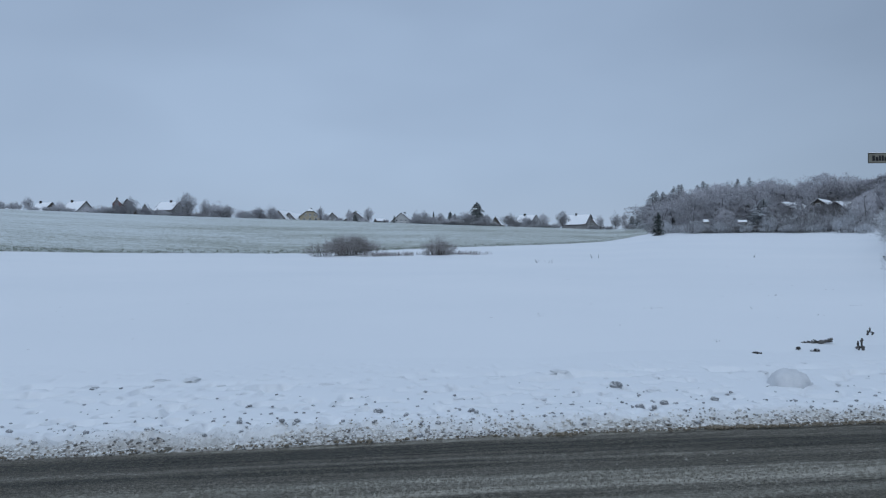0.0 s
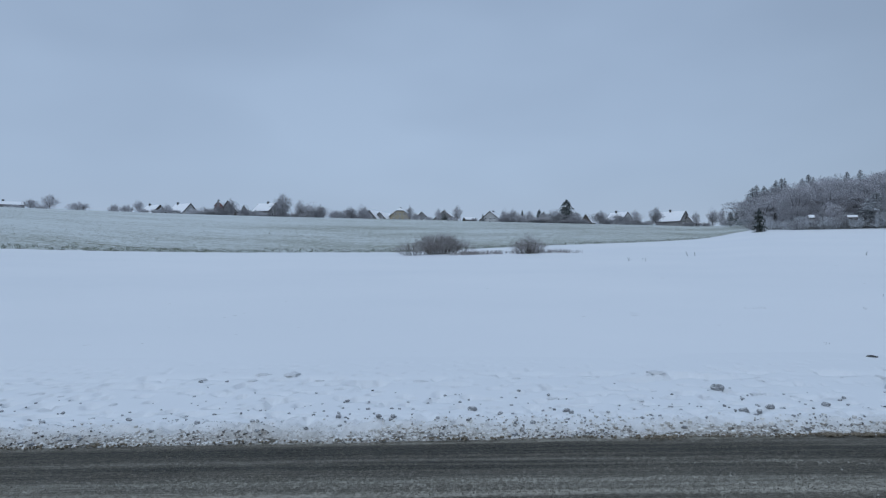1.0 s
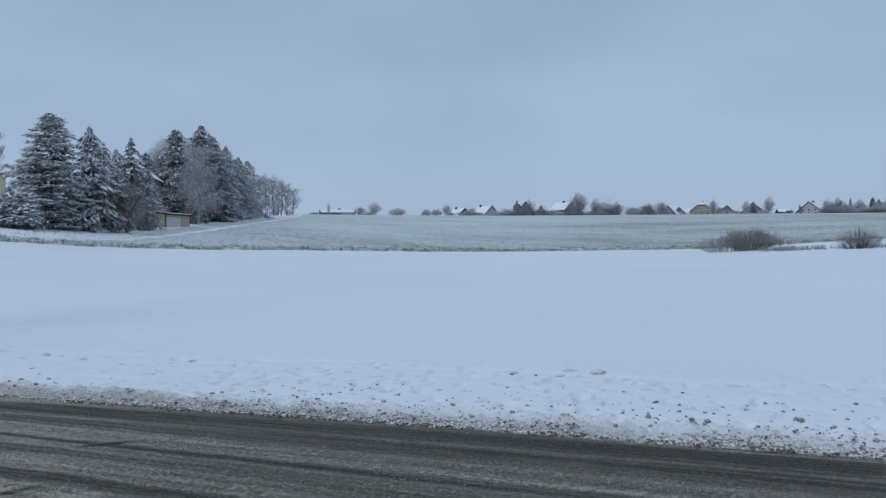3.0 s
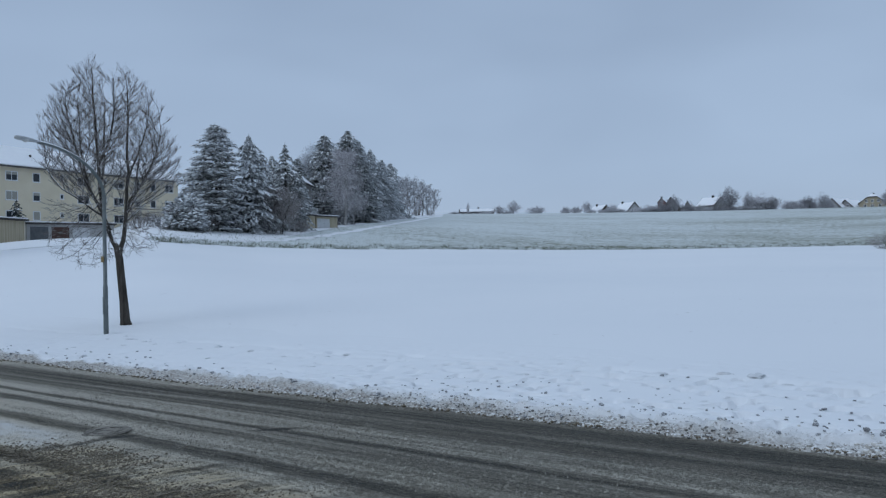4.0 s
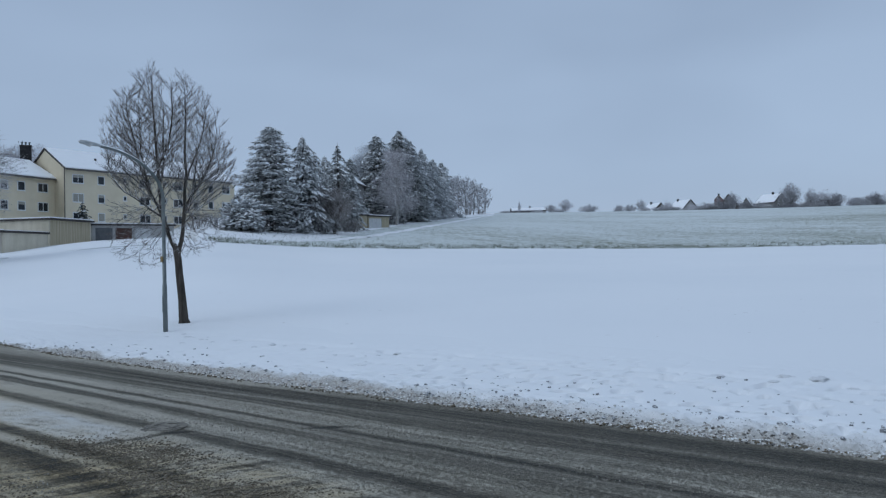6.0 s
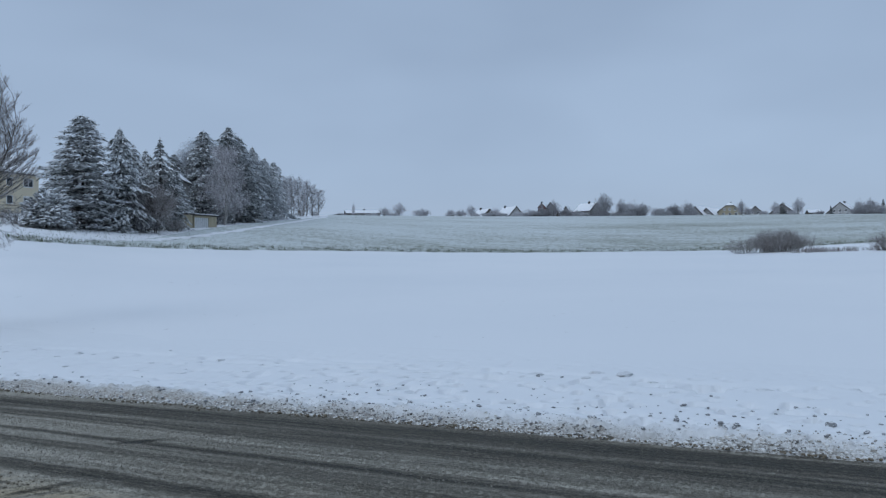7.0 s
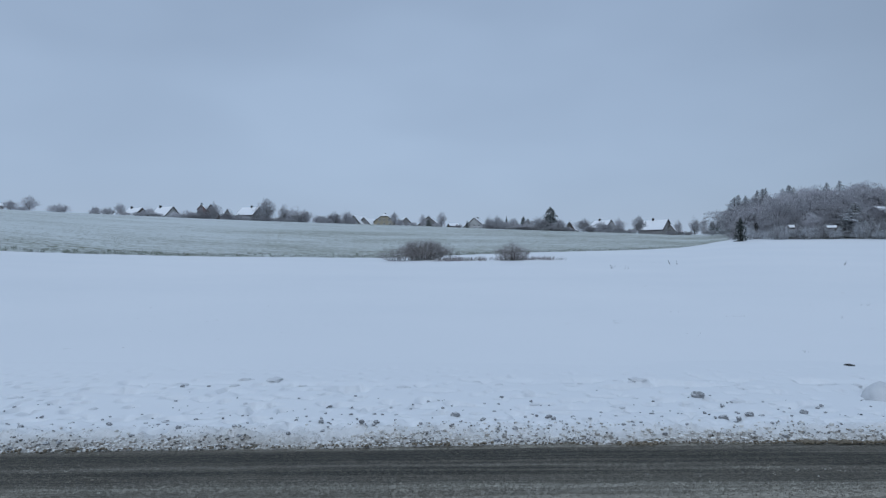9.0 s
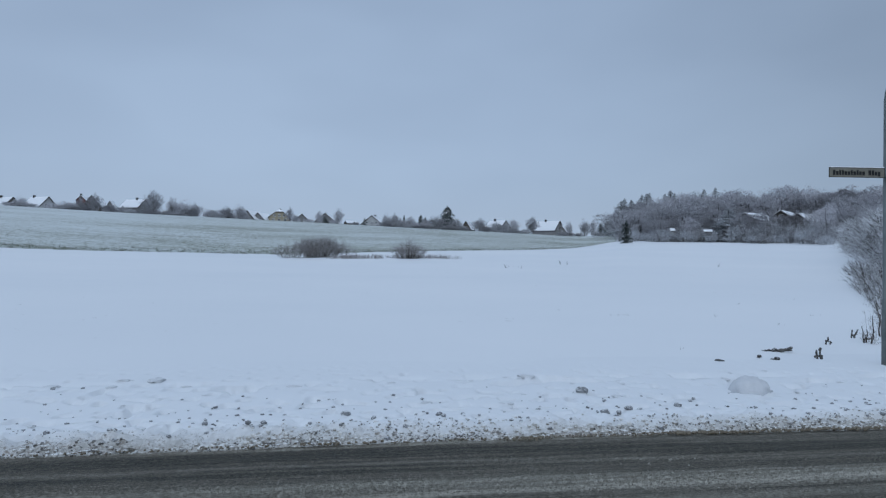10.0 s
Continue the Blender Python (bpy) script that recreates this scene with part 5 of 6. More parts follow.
# the flats: a higher wing and a lower one set back beside it
def flats(name, label, origin, heading, length, depth, floor_z, eave, ridge, columns, wall, end_wall, blinds, storeys=3, rise=2.8):
    """x along the front from its near end, y into the house; z is above sea level of the road."""
    root = thing(name, label, "apartment building", pose(0, 0, -0.22, 0, 0, 0.32) @ pose(origin[0], origin[1], 0, 0, 0, heading), "flats")
    g = Geo()
    g.slab([(0, y, z) for y, z in ((0, floor_z - 3), (depth, floor_z - 3), (depth, eave), (depth / 2, ridge), (0, eave))], (length, 0, 0))
    part("wall", g, wall, root)
    for x in (-0.055, length + 0.005):
        e = Geo()
        e.slab([(x, y, z) for y, z in ((-0.01, floor_z - 3), (depth, floor_z - 3), (depth, eave), (depth / 2, ridge - 0.02), (-0.01, eave))], (0.05, 0, 0))
        part("gable_wall", e, end_wall, root)
    d = Geo()
    d.box(-0.16, -0.06, -0.12, -0.02, floor_z, eave - 0.05)
    part("downpipe", d, M_FASCIA, root)
    slope = (ridge - eave) / (depth / 2)
    o = 0.5
    r, s, f = Geo(), Geo(), Geo()
    for sgn in (-1, 1):
        ye = depth / 2 + sgn * (depth / 2 + o)
        outline = [(-0.25, ye, eave - o * slope), (length + 0.25, ye, eave - o * slope), (length + 0.25, depth / 2, ridge), (-0.25, depth / 2, ridge)]
        r.slab([Vector(p) + Vector((0, 0, 0.012)) for p in outline], (0, 0, 0.22))
        a = [Vector(p) + Vector((0, 0, 0.24)) for p in outline]
        c = sum(a, Vector()) / 4
        s.slab([c + (p - c) * 0.992 for p in a], (0, 0, 0.14))
    f.box(-0.3, length + 0.3, -o - 0.14, -o - 0.01, eave - o * slope - 0.02, eave - o * slope + 0.18)
    roof = part("roof", r, M_ROOF, root)
    part("roof_snow", s, M_CAP, roof, "even snow covering the roof")
    part("gutter", f, M_FASCIA, root)
    for k in range(3):
        v = Geo()
        x = length * (0.2 + 0.28 * k)
        v.box(x - 0.12, x + 0.12, depth * 0.22, depth * 0.22 + 0.25, eave + slope * depth * 0.22, eave + slope * depth * 0.22 + 0.75)
        part("roof_vent", v, M_ROOF, root)
    for i in range(storeys):
        z = eave - 2.15 - rise * i
        for k, (x, w, panes) in enumerate(columns):
            tall = 1.35 if w > 0.8 else 0.8
            shut = 1.0 if (k, i) in blinds else (0.35 if (k * 7 + i * 3) % 5 == 0 else 0.0)
            window(root, Matrix.Translation((x, 0, z + (1.35 - tall))), w, tall, panes, shut)
    return root


front = math.degrees(math.atan2(63.9 - 34.1, -117.9 + 113.0))
flats("apartment_building", "beige plastered flats with a snowy gabled roof and white windows", (-113.0, 34.1), front, 30.0, 11.6, 6.5, 16.4, 19.7,
      [(1.9, 1.7, 2), (5.4, 1.1, 1), (9.2, 0.6, 1), (12.6, 1.9, 2), (16.2, 0.6, 1), (18.6, 1.8, 2), (22.0, 1.1, 1), (25.0, 1.1, 1), (28.2, 1.7, 2)], M_PLASTER, M_PLASTER_GABLE, {(1, 2), (0, 1)})
side_turn = math.degrees(math.atan2(33.7 - 10.0, -116.0 + 106.0))
flats("apartment_building", "lower wing of beige flats with a snowy roof", (-106.0, 10.0), side_turn, 25.6, 11.0, 5.0, 15.0, 17.9,
      [(2.0, 1.6, 2), (6.0, 1.1, 1), (9.5, 1.7, 2), (13.0, 1.2, 1), (15.7, 0.7, 1), (17.6, 1.2, 1), (20.2, 1.2, 1), (23.6, 1.7, 2)], M_PLASTER, M_PLASTER_GABLE, set())


def stack():
    x, y = polar(75.9, 126)
    root = thing("chimney_stack", "wide dark brick chimney with small cowls on a snowy roof", "chimney", pose(x, y, 15.8, 0, 0, 72))
    g = Geo()
    g.box(-0.75, 0.75, -0.6, 0.6, 0, 4.4)
    part("shaft", g, M_BRICK, root)
    c = Geo()
    c.box(-0.85, 0.85, -0.7, 0.7, 4.4, 4.52)
    part("coping", c, M_BITUMEN, root)
    for k in range(3):
        p = Geo()
        p.tube([(-0.5 + 0.5 * k, 0, 4.55), (-0.5 + 0.5 * k, 0, 4.95)], [0.12, 0.12], 8)
        p.box(-0.68 + 0.5 * k, -0.32 + 0.5 * k, -0.2, 0.2, 4.98, 5.05)
        part("cowl", p, M_STEEL, root)


stack()


def garage(name, label, corner, heading, length, depth, base, top, face, doors, side=None):
    """A flat-roofed garage row. x along its front; doors: (start, end, material)."""
    root = thing(name, label, "garage", pose(corner[0], corner[1], 0, 0, 0, heading), "garages")
    w = Geo()
    w.box(0, 0.2, 0, depth, base - 2, top)
    w.box(length - 0.2, length, 0, depth, base - 2, top)
    w.box(0.2, length - 0.2, depth - 0.2, depth, base - 2, top)
    part("side_wall", w, side or face, root)
    xs = [0.2] + [v for d in doors for v in d[:2]] + [length - 0.2]
    for a, b in zip(xs[::2], xs[1::2]):
        if b - a > 0.05:
            p = Geo()
            p.box(a, b, 0, 0.2, base - 2, top)
            part("pier", p, face, root)
    for a, b, m in doors:
        d, n = Geo(), 7
        d.box(a, b, 0.12, 0.16, base - 1, top - 0.3)
        door = part("garage_door", d, m, root)
        for k in range(n):
            d = Geo()
            d.box(a + (b - a) * k / n + 0.012, a + (b - a) * (k + 1) / n - 0.012, 0.08, 0.118, base - 1, top - 0.3)
            part("plank", d, m, door)
        h = Geo()
        h.box((a + b) / 2 - 0.1, (a + b) / 2 + 0.1, 0.03, 0.08, base + 0.9, base + 0.95)
        part("handle", h, M_STEEL, door)
        lintel = Geo()
        lintel.box(a, b, 0.002, 0.2, top - 0.3, top)
        part("lintel", lintel, face, root)
    r, s = Geo(), Geo()
    r.box(-0.25, length + 0.25, -0.35, depth + 0.2, top + 0.002, top + 0.22)
    roof = part("flat_roof", r, M_BITUMEN, root)
    s.box(-0.18, length + 0.18, -0.28, depth + 0.13, top + 0.222, top + 0.36)
    part("roof_snow", s, M_CAP, roof, "snow lying on the flat roof")


def facing(a, b):
    """Heading and length of a front that runs from a to b, seen from the road."""
    return math.degrees(math.atan2(b[1] - a[1], b[0] - a[0])), math.hypot(b[0] - a[0], b[1] - a[1])


ga, gb = polar(84.85, 88), polar(77.45, 88)
turn, span = facing(ga, gb)
garage("garage_row", "concrete garages with a red and a dark door under snow", ga, turn, span, 7.5, 3.4, 5.45, M_CONCRETE,
       [(3.0, 4.8, M_BROWN_DOOR), (5.25, 7.05, M_GREY_DOOR), (7.5, 9.25, M_RED_DOOR), (9.65, 11.1, M_DARK)])
ga, gb = polar(77.4, 88.05), polar(74.65, 93)
turn, span = facing(ga, gb)
g = Geo()
g.box(0, span, 0, 0.25, 1.5, 5.45)
side = tagged(part("garage_side_wall", g, M_PALE, None, "", at=pose(ga[0], ga[1], 0, 0, 0, turn)), "pale stained concrete wall at the end of the garages", "wall", kind="structure")
g = Geo()
g.box(-0.05, span + 0.1, -0.15, 0.6, 5.452, 5.68)
part("coping", g, M_BITUMEN, side)
g = Geo()
g.box(-0.05, span + 0.05, -0.02, 0.6, 5.682, 5.76)
part("roof_snow", g, M_CAP, side)
ga, gb = polar(74.6, 94.5), polar(71.95, 100)
turn, span = facing(ga, gb)
garage("garage_block", "garage block with stained pale walls and a dark roof edge", ga, turn, span, 8.0, 4.6, 7.2, M_BOARDS, [], M_PALE)
ga, gb = polar(83.85, 104), polar(77.25, 101.5)
turn, span = facing(ga, gb)
garage("garage_block", "long pale garage wall behind the front row", ga, turn, span, 5.0, 4.2, 6.95, M_PALE, [])
ga, gb = polar(76.95, 99), polar(74.65, 95.2)
turn, span = facing(ga, gb)
garage("garage_block", "pale garage wing behind the front row", ga, turn, span, 5.0, 4.2, 7.15, M_PALE, [])
ga, gb = polar(71.85, 101), polar(66.35, 103)
turn, span = facing(ga, gb)
garage("carport_row", "low garages with a grey and a red-brown door under snow", ga, turn, span, 6.0, 5.0, 6.9, M_WHITE_WALL,
       [(0.35, 2.35, M_GREY_DOOR), (2.7, 4.7, M_BROWN_DOOR), (5.1, 7.1, M_WHITE_DOOR)])

# shed and wall at the foot of the spruce group, and the house behind it
ga, gb = polar(51.65, 126), polar(50.0, 130)
turn, span = facing(ga, gb)
garage("garden_garage", "small pale garage with a white door at the field edge", ga, turn, span, 5.0, 7.4, 9.45, M_BOARDS, [(0.25, 3.5, M_WHITE_DOOR)])
ga, gb = polar(52.5, 124), polar(51.75, 125)
turn, span = facing(ga, gb)
garage("garden_shed", "little weathered board shed beside a garage", ga, turn, span, 3.0, 7.0, 9.5, M_BOARDS, [])
house("house", "house half hidden behind spruces, snow on its roof", stand(53.6, 138, 75), 9, 6.0, 7.6, 10.0, M_GREY_WALL, None, 1, 0, group="houses by the flats")


def far_house(az, w, h, turn, wall, label, L=None, eave=None, r=341, chim=0.25, gw=2, sw=2, hip=0.0, name="house"):
    """A village house as wide as w across its gable; h is its ridge."""
    return house(name, label, stand(az, r, turn), L or w * 1.3, w, eave if eave is not None else max(h * 0.42, 1.2), h, wall, chim, gw, sw, hip)


far_house(29.1, 7.4, 4.6, 122, M_BROWN_WALL, "dark timber-gabled house with a snowy roof on the ridge", eave=1.0)
far_house(27.05, 8.4, 5.7, 125, M_WHITE_WALL, "white house with a dark gable edge and snowy roof", eave=1.4, chim=0.3)
far_house(24.45, 3.4, 7.4, 80, M_RED_WALL, "narrow red-walled house with a small pointed roof", L=3.6, eave=5.6, chim=0.0, gw=1, sw=1, name="tower_house")
far_house(23.5, 8.0, 7.6, 70, M_BROWN_WALL, "brown house with a steep snowy roof behind a tree", eave=2.8, chim=None)
far_house(22.5, 4.0, 5.9, 75, M_GREY_WALL, "small grey gabled house on the ridge", eave=2.5, chim=None)
far_house(20.9, 8.6, 7.2, 140, M_GREY_WALL, "grey house with a broad snowy roof and a chimney", L=9.5, eave=3.6, chim=-0.1)
far_house(12.45, 7.5, 5.0, 55, M_GREY_WALL, "low grey house with a snowy roof", eave=1.2, chim=None)
far_house(11.75, 7.0, 4.2, 60, M_GREY_WALL, "low annexe with a snowy roof", eave=1.0, chim=None)
far_house(10.45, 9.4, 6.2, 86, M_YELLOW_WALL, "ochre yellow house with a half-hipped snowy roof", eave=2.6, hip=0.35, gw=3)
far_house(8.95, 8.0, 4.6, 100, M_GREY_WALL, "grey house with a long slope of snowy roof", eave=0.8, chim=None)
far_house(6.8, 10.5, 5.4, 80, M_GREY_WALL, "grey gabled house between garden trees", eave=1.2, chim=None)
far_house(5.0, 3.6, 2.8, 20, M_BROWN_WALL, "small dark garden house", eave=1.7, chim=None, gw=0, sw=1, name="garden_house")
far_house(3.1, 9.8, 5.6, 78, M_WHITE_WALL, "white gabled house with dark roof edges", eave=1.5, chim=0.2, gw=3)
far_house(-2.75, 8.0, 6.2, 25, M_WHITE_WALL, "white house with a snowy roof below a spruce", L=7.5, eave=2.6, chim=None)
far_house(-4.35, 5.0, 5.2, 75, M_BROWN_WALL, "small dark timber house with a steep gable", eave=1.6, chim=None, gw=1)
far_house(-6.75, 7.4, 6.3, 142, M_WHITE_WALL, "white house with a snowy roof and a chimney", L=9.5, eave=2.9, chim=0.15)
far_house(-10.75, 8.6, 7.0, 150, M_GREY_WALL, "long house with a broad snowy roof and chimney", L=12.0, eave=2.6, chim=0.1)
far_house(-12.05, 5.4, 5.0, 65, M_GREY_WALL, "small gabled annexe beside a long house", eave=2.0, chim=None, gw=1)
far_house(31.3, 6.0, 3.3, 40, M_GREY_WALL, "low house behind a hedge on the ridge", eave=1.2, chim=None)
far_house(38.8, 8.0, 3.6, 4, M_GREY_WALL, "long low barn with a snowy roof on the ridge", L=16, eave=2.2, chim=0.05, gw=0, sw=4, name="barn")

# houses at the foot of the wooded hill
far_house(-25.9, 6.6, 6.3, 52, M_GREY_WALL, "grey house with a wide snowy roof below the woods", L=6.5, eave=4.5, r=195, chim=None, gw=0, sw=1)
far_house(-28.0, 6.4, 6.5, 72, M_BROWN_WALL, "brown gabled house with snow on its roof below the woods", L=7.0, eave=4.3, r=197, chim=None, gw=1, sw=0)
far_house(-29.3, 5.2, 5.7, 55, M_BROWN_WALL, "dark house with a snowy roof below the woods", L=6.0, eave=4.0, r=193, chim=None, gw=0, sw=1)
far_house(-20.15, 1.2, 2.9, 10, M_WHITE_WALL, "small pale garden hut with snow on its roof", L=1.2, eave=2.4, r=187, chim=None, gw=0, sw=1, name="garden_hut")
far_house(-22.7, 1.2, 2.6, 5, M_BROWN_WALL, "small brown garden hut with snow on its roof", L=2.0, eave=2.2, r=187, chim=None, gw=0, sw=1, name="garden_hut")

# ---- the village's gardens on the ridge ----
ROUND = [haze_tree(7.0, 2.9, 70 + k, 2300, 0.10, -0.06, 0.14, 0.6, 0, 0.42, 8, 1, True) for k in range(4)]
THICK = [bush(5.0, 3.0, 80 + k, 70, 9, 0.085, 0.3) for k in range(3)]
for spec in (ROUND, THICK):
    for k, (wood, tw) in enumerate(spec):
        spec[k] = (wood.mesh("wood", M_BARK_GREY), tw.mesh("twig_mass", M_TWIG_VILLAGE))


def garden_tree(az, w, h, n, label="rimed round-crowned bare garden tree on the ridge", r=327):
    put_bare("garden_tree", label, "tree", ROUND[n % 4], az, r, turn=47 * n, group="garden trees of the village", stretch=(w / 5.8, w / 5.8, h / 7.0))


def garden_bush(az, w, h, n, r=325):
    put_bare("garden_bush", "rimed leafless garden bush on the ridge", "shrub", THICK[n % 3], az, r, turn=31 * n, group="garden bushes of the village", stretch=(w / 5.0, w / 5.0, h / 3.0))


for n, (az, w, h) in enumerate(((39.5, 1.5, 7.2), (37.0, 5.2, 4.7), (35.85, 5.8, 6.8), (30.1, 4.4, 6.1), (28.15, 5.0, 5.2), (23.65, 6.2, 8.2), (19.7, 7.8, 11.1), (18.4, 5.0, 8.7), (17.6, 8.5, 8.1), (16.7, 6.0, 6.8))):
    garden_tree(az, w, h, n)
for n, (az, w, h) in enumerate(((14.4, 5.4, 6.0), (13.45, 6.0, 7.5), (9.75, 3.4, 7.3), (7.45, 3.4, 6.1), (5.95, 4.6, 7.9), (2.2, 3.8, 7.1), (1.45, 4.8, 7.0), (0.2, 4.6, 5.8), (-1.9, 9.4, 6.8), (-3.4, 6.6, 6.8), (-5.25, 7.2, 6.6))):
    garden_tree(az, w, h, n + 3)
for n, (az, w, h) in enumerate(((-8.0, 5.4, 7.4), (-9.5, 5.6, 8.2), (-12.4, 3.7, 7.0), (-13.6, 5.0, 8.6), (-14.2, 3.6, 7.6), (-0.9, 4.0, 5.4), (-7.3, 3.5, 4.6))):
    garden_tree(az, w, h, n + 1)
for n, (az, w, h) in enumerate(((34.1, 8.8, 4.1), (31.75, 4.6, 3.8), (30.9, 5.4, 3.8), (26.2, 6.0, 3.2), (25.3, 8.0, 3.9), (24.3, 6.0, 3.4), (22.6, 7.0, 3.9), (21.7, 6.0, 3.4), (19.8, 7.0, 2.9), (18.9, 6.0, 2.8), (17.3, 9.0, 4.2))):
    garden_bush(az, w, h, n)
for n, (az, w, h) in enumerate(((15.35, 4.8, 3.8), (13.3, 6.0, 3.2), (9.3, 4.0, 4.0), (4.6, 3.4, 2.0), (2.4, 5.0, 3.0), (1.2, 7.0, 3.6), (0.0, 7.0, 3.6), (-1.0, 6.0, 3.8), (-3.0, 6.0, 3.4), (-3.9, 5.0, 3.0), (-5.8, 5.0, 3.2))):
    garden_bush(az, w, h, n + 2)
for n, (az, w, h) in enumerate(((-8.0, 6.0, 2.6), (-9.0, 5.0, 2.4), (-11.9, 5.0, 2.0), (-13.1, 6.0, 1.8), (-14.6, 6.0, 2.4), (8.2, 4.0, 2.2), (6.3, 4.0, 2.6), (36.4, 5.0, 2.2), (38.1, 6.0, 1.8), (40.6, 6.0, 1.6))):
    garden_bush(az, w, h, n + 1)
random.seed(33)
for n in range(46):
    az = random.choice((random.uniform(16.2, 30.5), random.uniform(-9.5, 3.2), random.uniform(-4.2, 2.4), random.uniform(17, 26)))
    garden_bush(az, random.uniform(3.5, 7.0), random.uniform(1.4, 2.8), n, random.uniform(321, 327))
for n in range(30):
    az = random.choice((random.uniform(-9, 3), random.uniform(-4.5, 2.5), random.uniform(12.8, 16), random.uniform(21, 31), random.uniform(16.2, 20.5)))
    garden_tree(az, random.uniform(2.8, 5.5), random.uniform(3.6, 6.4), n, r=random.uniform(328, 350))
GARDEN_FIR = [tuple(g.mesh("fir", m) for g, m in zip(conifer(10.0, 3.6, 90 + k, 0.35, 0.14, 0.42, 0.04, 0.9, 1.7, 0.1), (M_BARK, M_NEEDLE_GARDEN, M_CAP))) for k in range(2)]


def garden_fir(az, w, h, n, label="dark spruce in a village garden", r=335):
    root = thing("spruce_tree", label, "tree", stand(az, r, 40 * n) @ Matrix.Diagonal((w / 5.0, w / 5.0, h / 10.0, 1)), "village conifers")
    t, c, s = GARDEN_FIR[n % 2]
    part("trunk", t, None, root)
    crown = part("crown", c, None, root)
    tagged(part("snow_cover", s, None, crown), kind="stuff")


garden_fir(-2.72, 7.6, 12.2, 0, "tall dark spruce standing above the village roofs")
for n, (az, w, h) in enumerate(((6.95, 3.2, 6.3), (0.75, 1.6, 7.0), (-0.6, 3.4, 7.3), (-0.95, 2.6, 6.4), (-14.8, 3.4, 6.2), (-15.3, 3.0, 7.6), (3.9, 1.2, 4.6))):
    garden_fir(az, w, h, n)

# ---- the wooded hill ----
random.seed(7)
WOOD = []
for k in range(6):
    wood, tw = haze_tree(14.0, 4.4, 100 + k, 11000, 0.065, 0.04, 0.18, 0.6, 0, 0.42, 12, 1, True, 0.25, -0.05)
    WOOD.append((wood.mesh("wood", M_BARK_GREY), tw.mesh("twig_mass", M_TWIG_WOOD)))
FIRS = [tuple(g.mesh("fir", m) for g, m in zip(conifer(15.0, 3.8, 120 + k, 0.5, 0.12, 0.5, 0.06, 0.95, 1.2, 0.03), (M_BARK, M_NEEDLE_RIME, M_CAP))) for k in range(3)]
SKY_AZ, SKY_EL = [-46, -40, -34, -31.5, -30.2, -29.5, -28.5, -26.7, -22.2, -18.2, -16.6, -15.4], [0.106, 0.106, 0.105, 0.106, 0.102, 0.100, 0.107, 0.106, 0.103, 0.093, 0.081, 0.06]


def wood_tree(az, r, n, front=False):
    x, y = polar(az, r)
    room = 1.7 + r * float(np.interp(az, SKY_AZ, SKY_EL)) - height(x, y)
    h = min(random.uniform(9.5, 18.0), room * random.uniform(0.84, 1.0)) if not front else min(room * 0.86, random.uniform(7.0, 11.0))
    wide = random.uniform(0.85, 1.7) * (0.75 if front else 1.0)
    put_bare("forest_tree", "rimed leafless tree on the wooded hill", "tree", WOOD[n % 6], az, r, turn=random.uniform(0, 360), group="trees of the wooded hill", stretch=(wide, wide, h / 14.0))


n = 0
for ring, (r, step) in enumerate(((196, 1.25), (212, 1.25), (232, 1.15), (254, 1.1), (278, 1.0), (304, 0.9))):
    az = -16.9 + 0.25 * (ring % 2)
    while az > -41:
        if ring or not -29.8 < az < -25.2:
            wood_tree(az + random.uniform(-0.3, 0.3), r + random.uniform(-8, 8), n, ring == 0)
        az -= step
        n += 1
for k, (az, r, h) in enumerate(((-16.35, 250, 12.2), (-16.6, 262, 13.4), (-17.1, 256, 12.6), (-17.9, 272, 14.8), (-18.25, 266, 15.0), (-18.45, 282, 15.8), (-19.6, 282, 15.0), (-20.0, 290, 16.6),
                                (-22.4, 300, 16.6), (-23.2, 304, 17.0), (-24.15, 190, 8.2), (-20.3, 286, 15.2))):
    root = thing("spruce_tree", "rimed spruce among the bare trees of the hill", "tree", stand(az, r, 50 * k) @ Matrix.Diagonal((1.6, 1.6, h / 15.0, 1)), "spruces of the wooded hill")
    t, c, s = FIRS[k % 3]
    part("trunk", t, None, root)
    tagged(part("snow_cover", s, None, part("crown", c, None, root)), kind="stuff")
SCRUB = []
for k in range(4):
    wood, tw = bush(4.4, 3.2, 130 + k, 70, 10, 0.05, 0.4)
    SCRUB.append((wood.mesh("wood", M_BARK_GREY), tw.mesh("twig_mass", M_TWIG_RIME_B if k % 2 else M_TWIG_RIME)))
for n, (az, r, h) in enumerate(((-26.65, 187, 7.6), (-28.15, 188, 7.2), (-25.1, 188, 8.0), (-29.7, 186, 8.2), (-30.6, 180, 8.6), (-24.6, 188, 7.0), (-21.4, 189, 6.4), (-19.3, 189, 6.6), (-26.2, 190, 7.4), (-27.15, 190, 7.2), (-28.5, 189, 6.8), (-25.65, 190, 7.8), (-27.7, 190, 6.2))):
    put_bare("garden_tree", "rimed slender tree between the houses below the woods", "tree", WOOD[(n * 3) % 6], az, r, turn=71 * n, group="trees below the woods", stretch=(0.5, 0.5, h / 14.0))
az, n = -16.4, 0
while az > -31.2:
    put_bare("hedge_shrub", "rimed shrub along the foot of the wooded hill", "shrub", SCRUB[n % 4], az, 184 - max(-az - 26, 0) * 3 + random.uniform(-3, 3), turn=61 * n, group="hedge below the woods", stretch=(random.uniform(0.8, 1.3), 1.0, random.uniform(0.6, 1.25)))
    az -= random.uniform(0.55, 0.95)
    n += 1
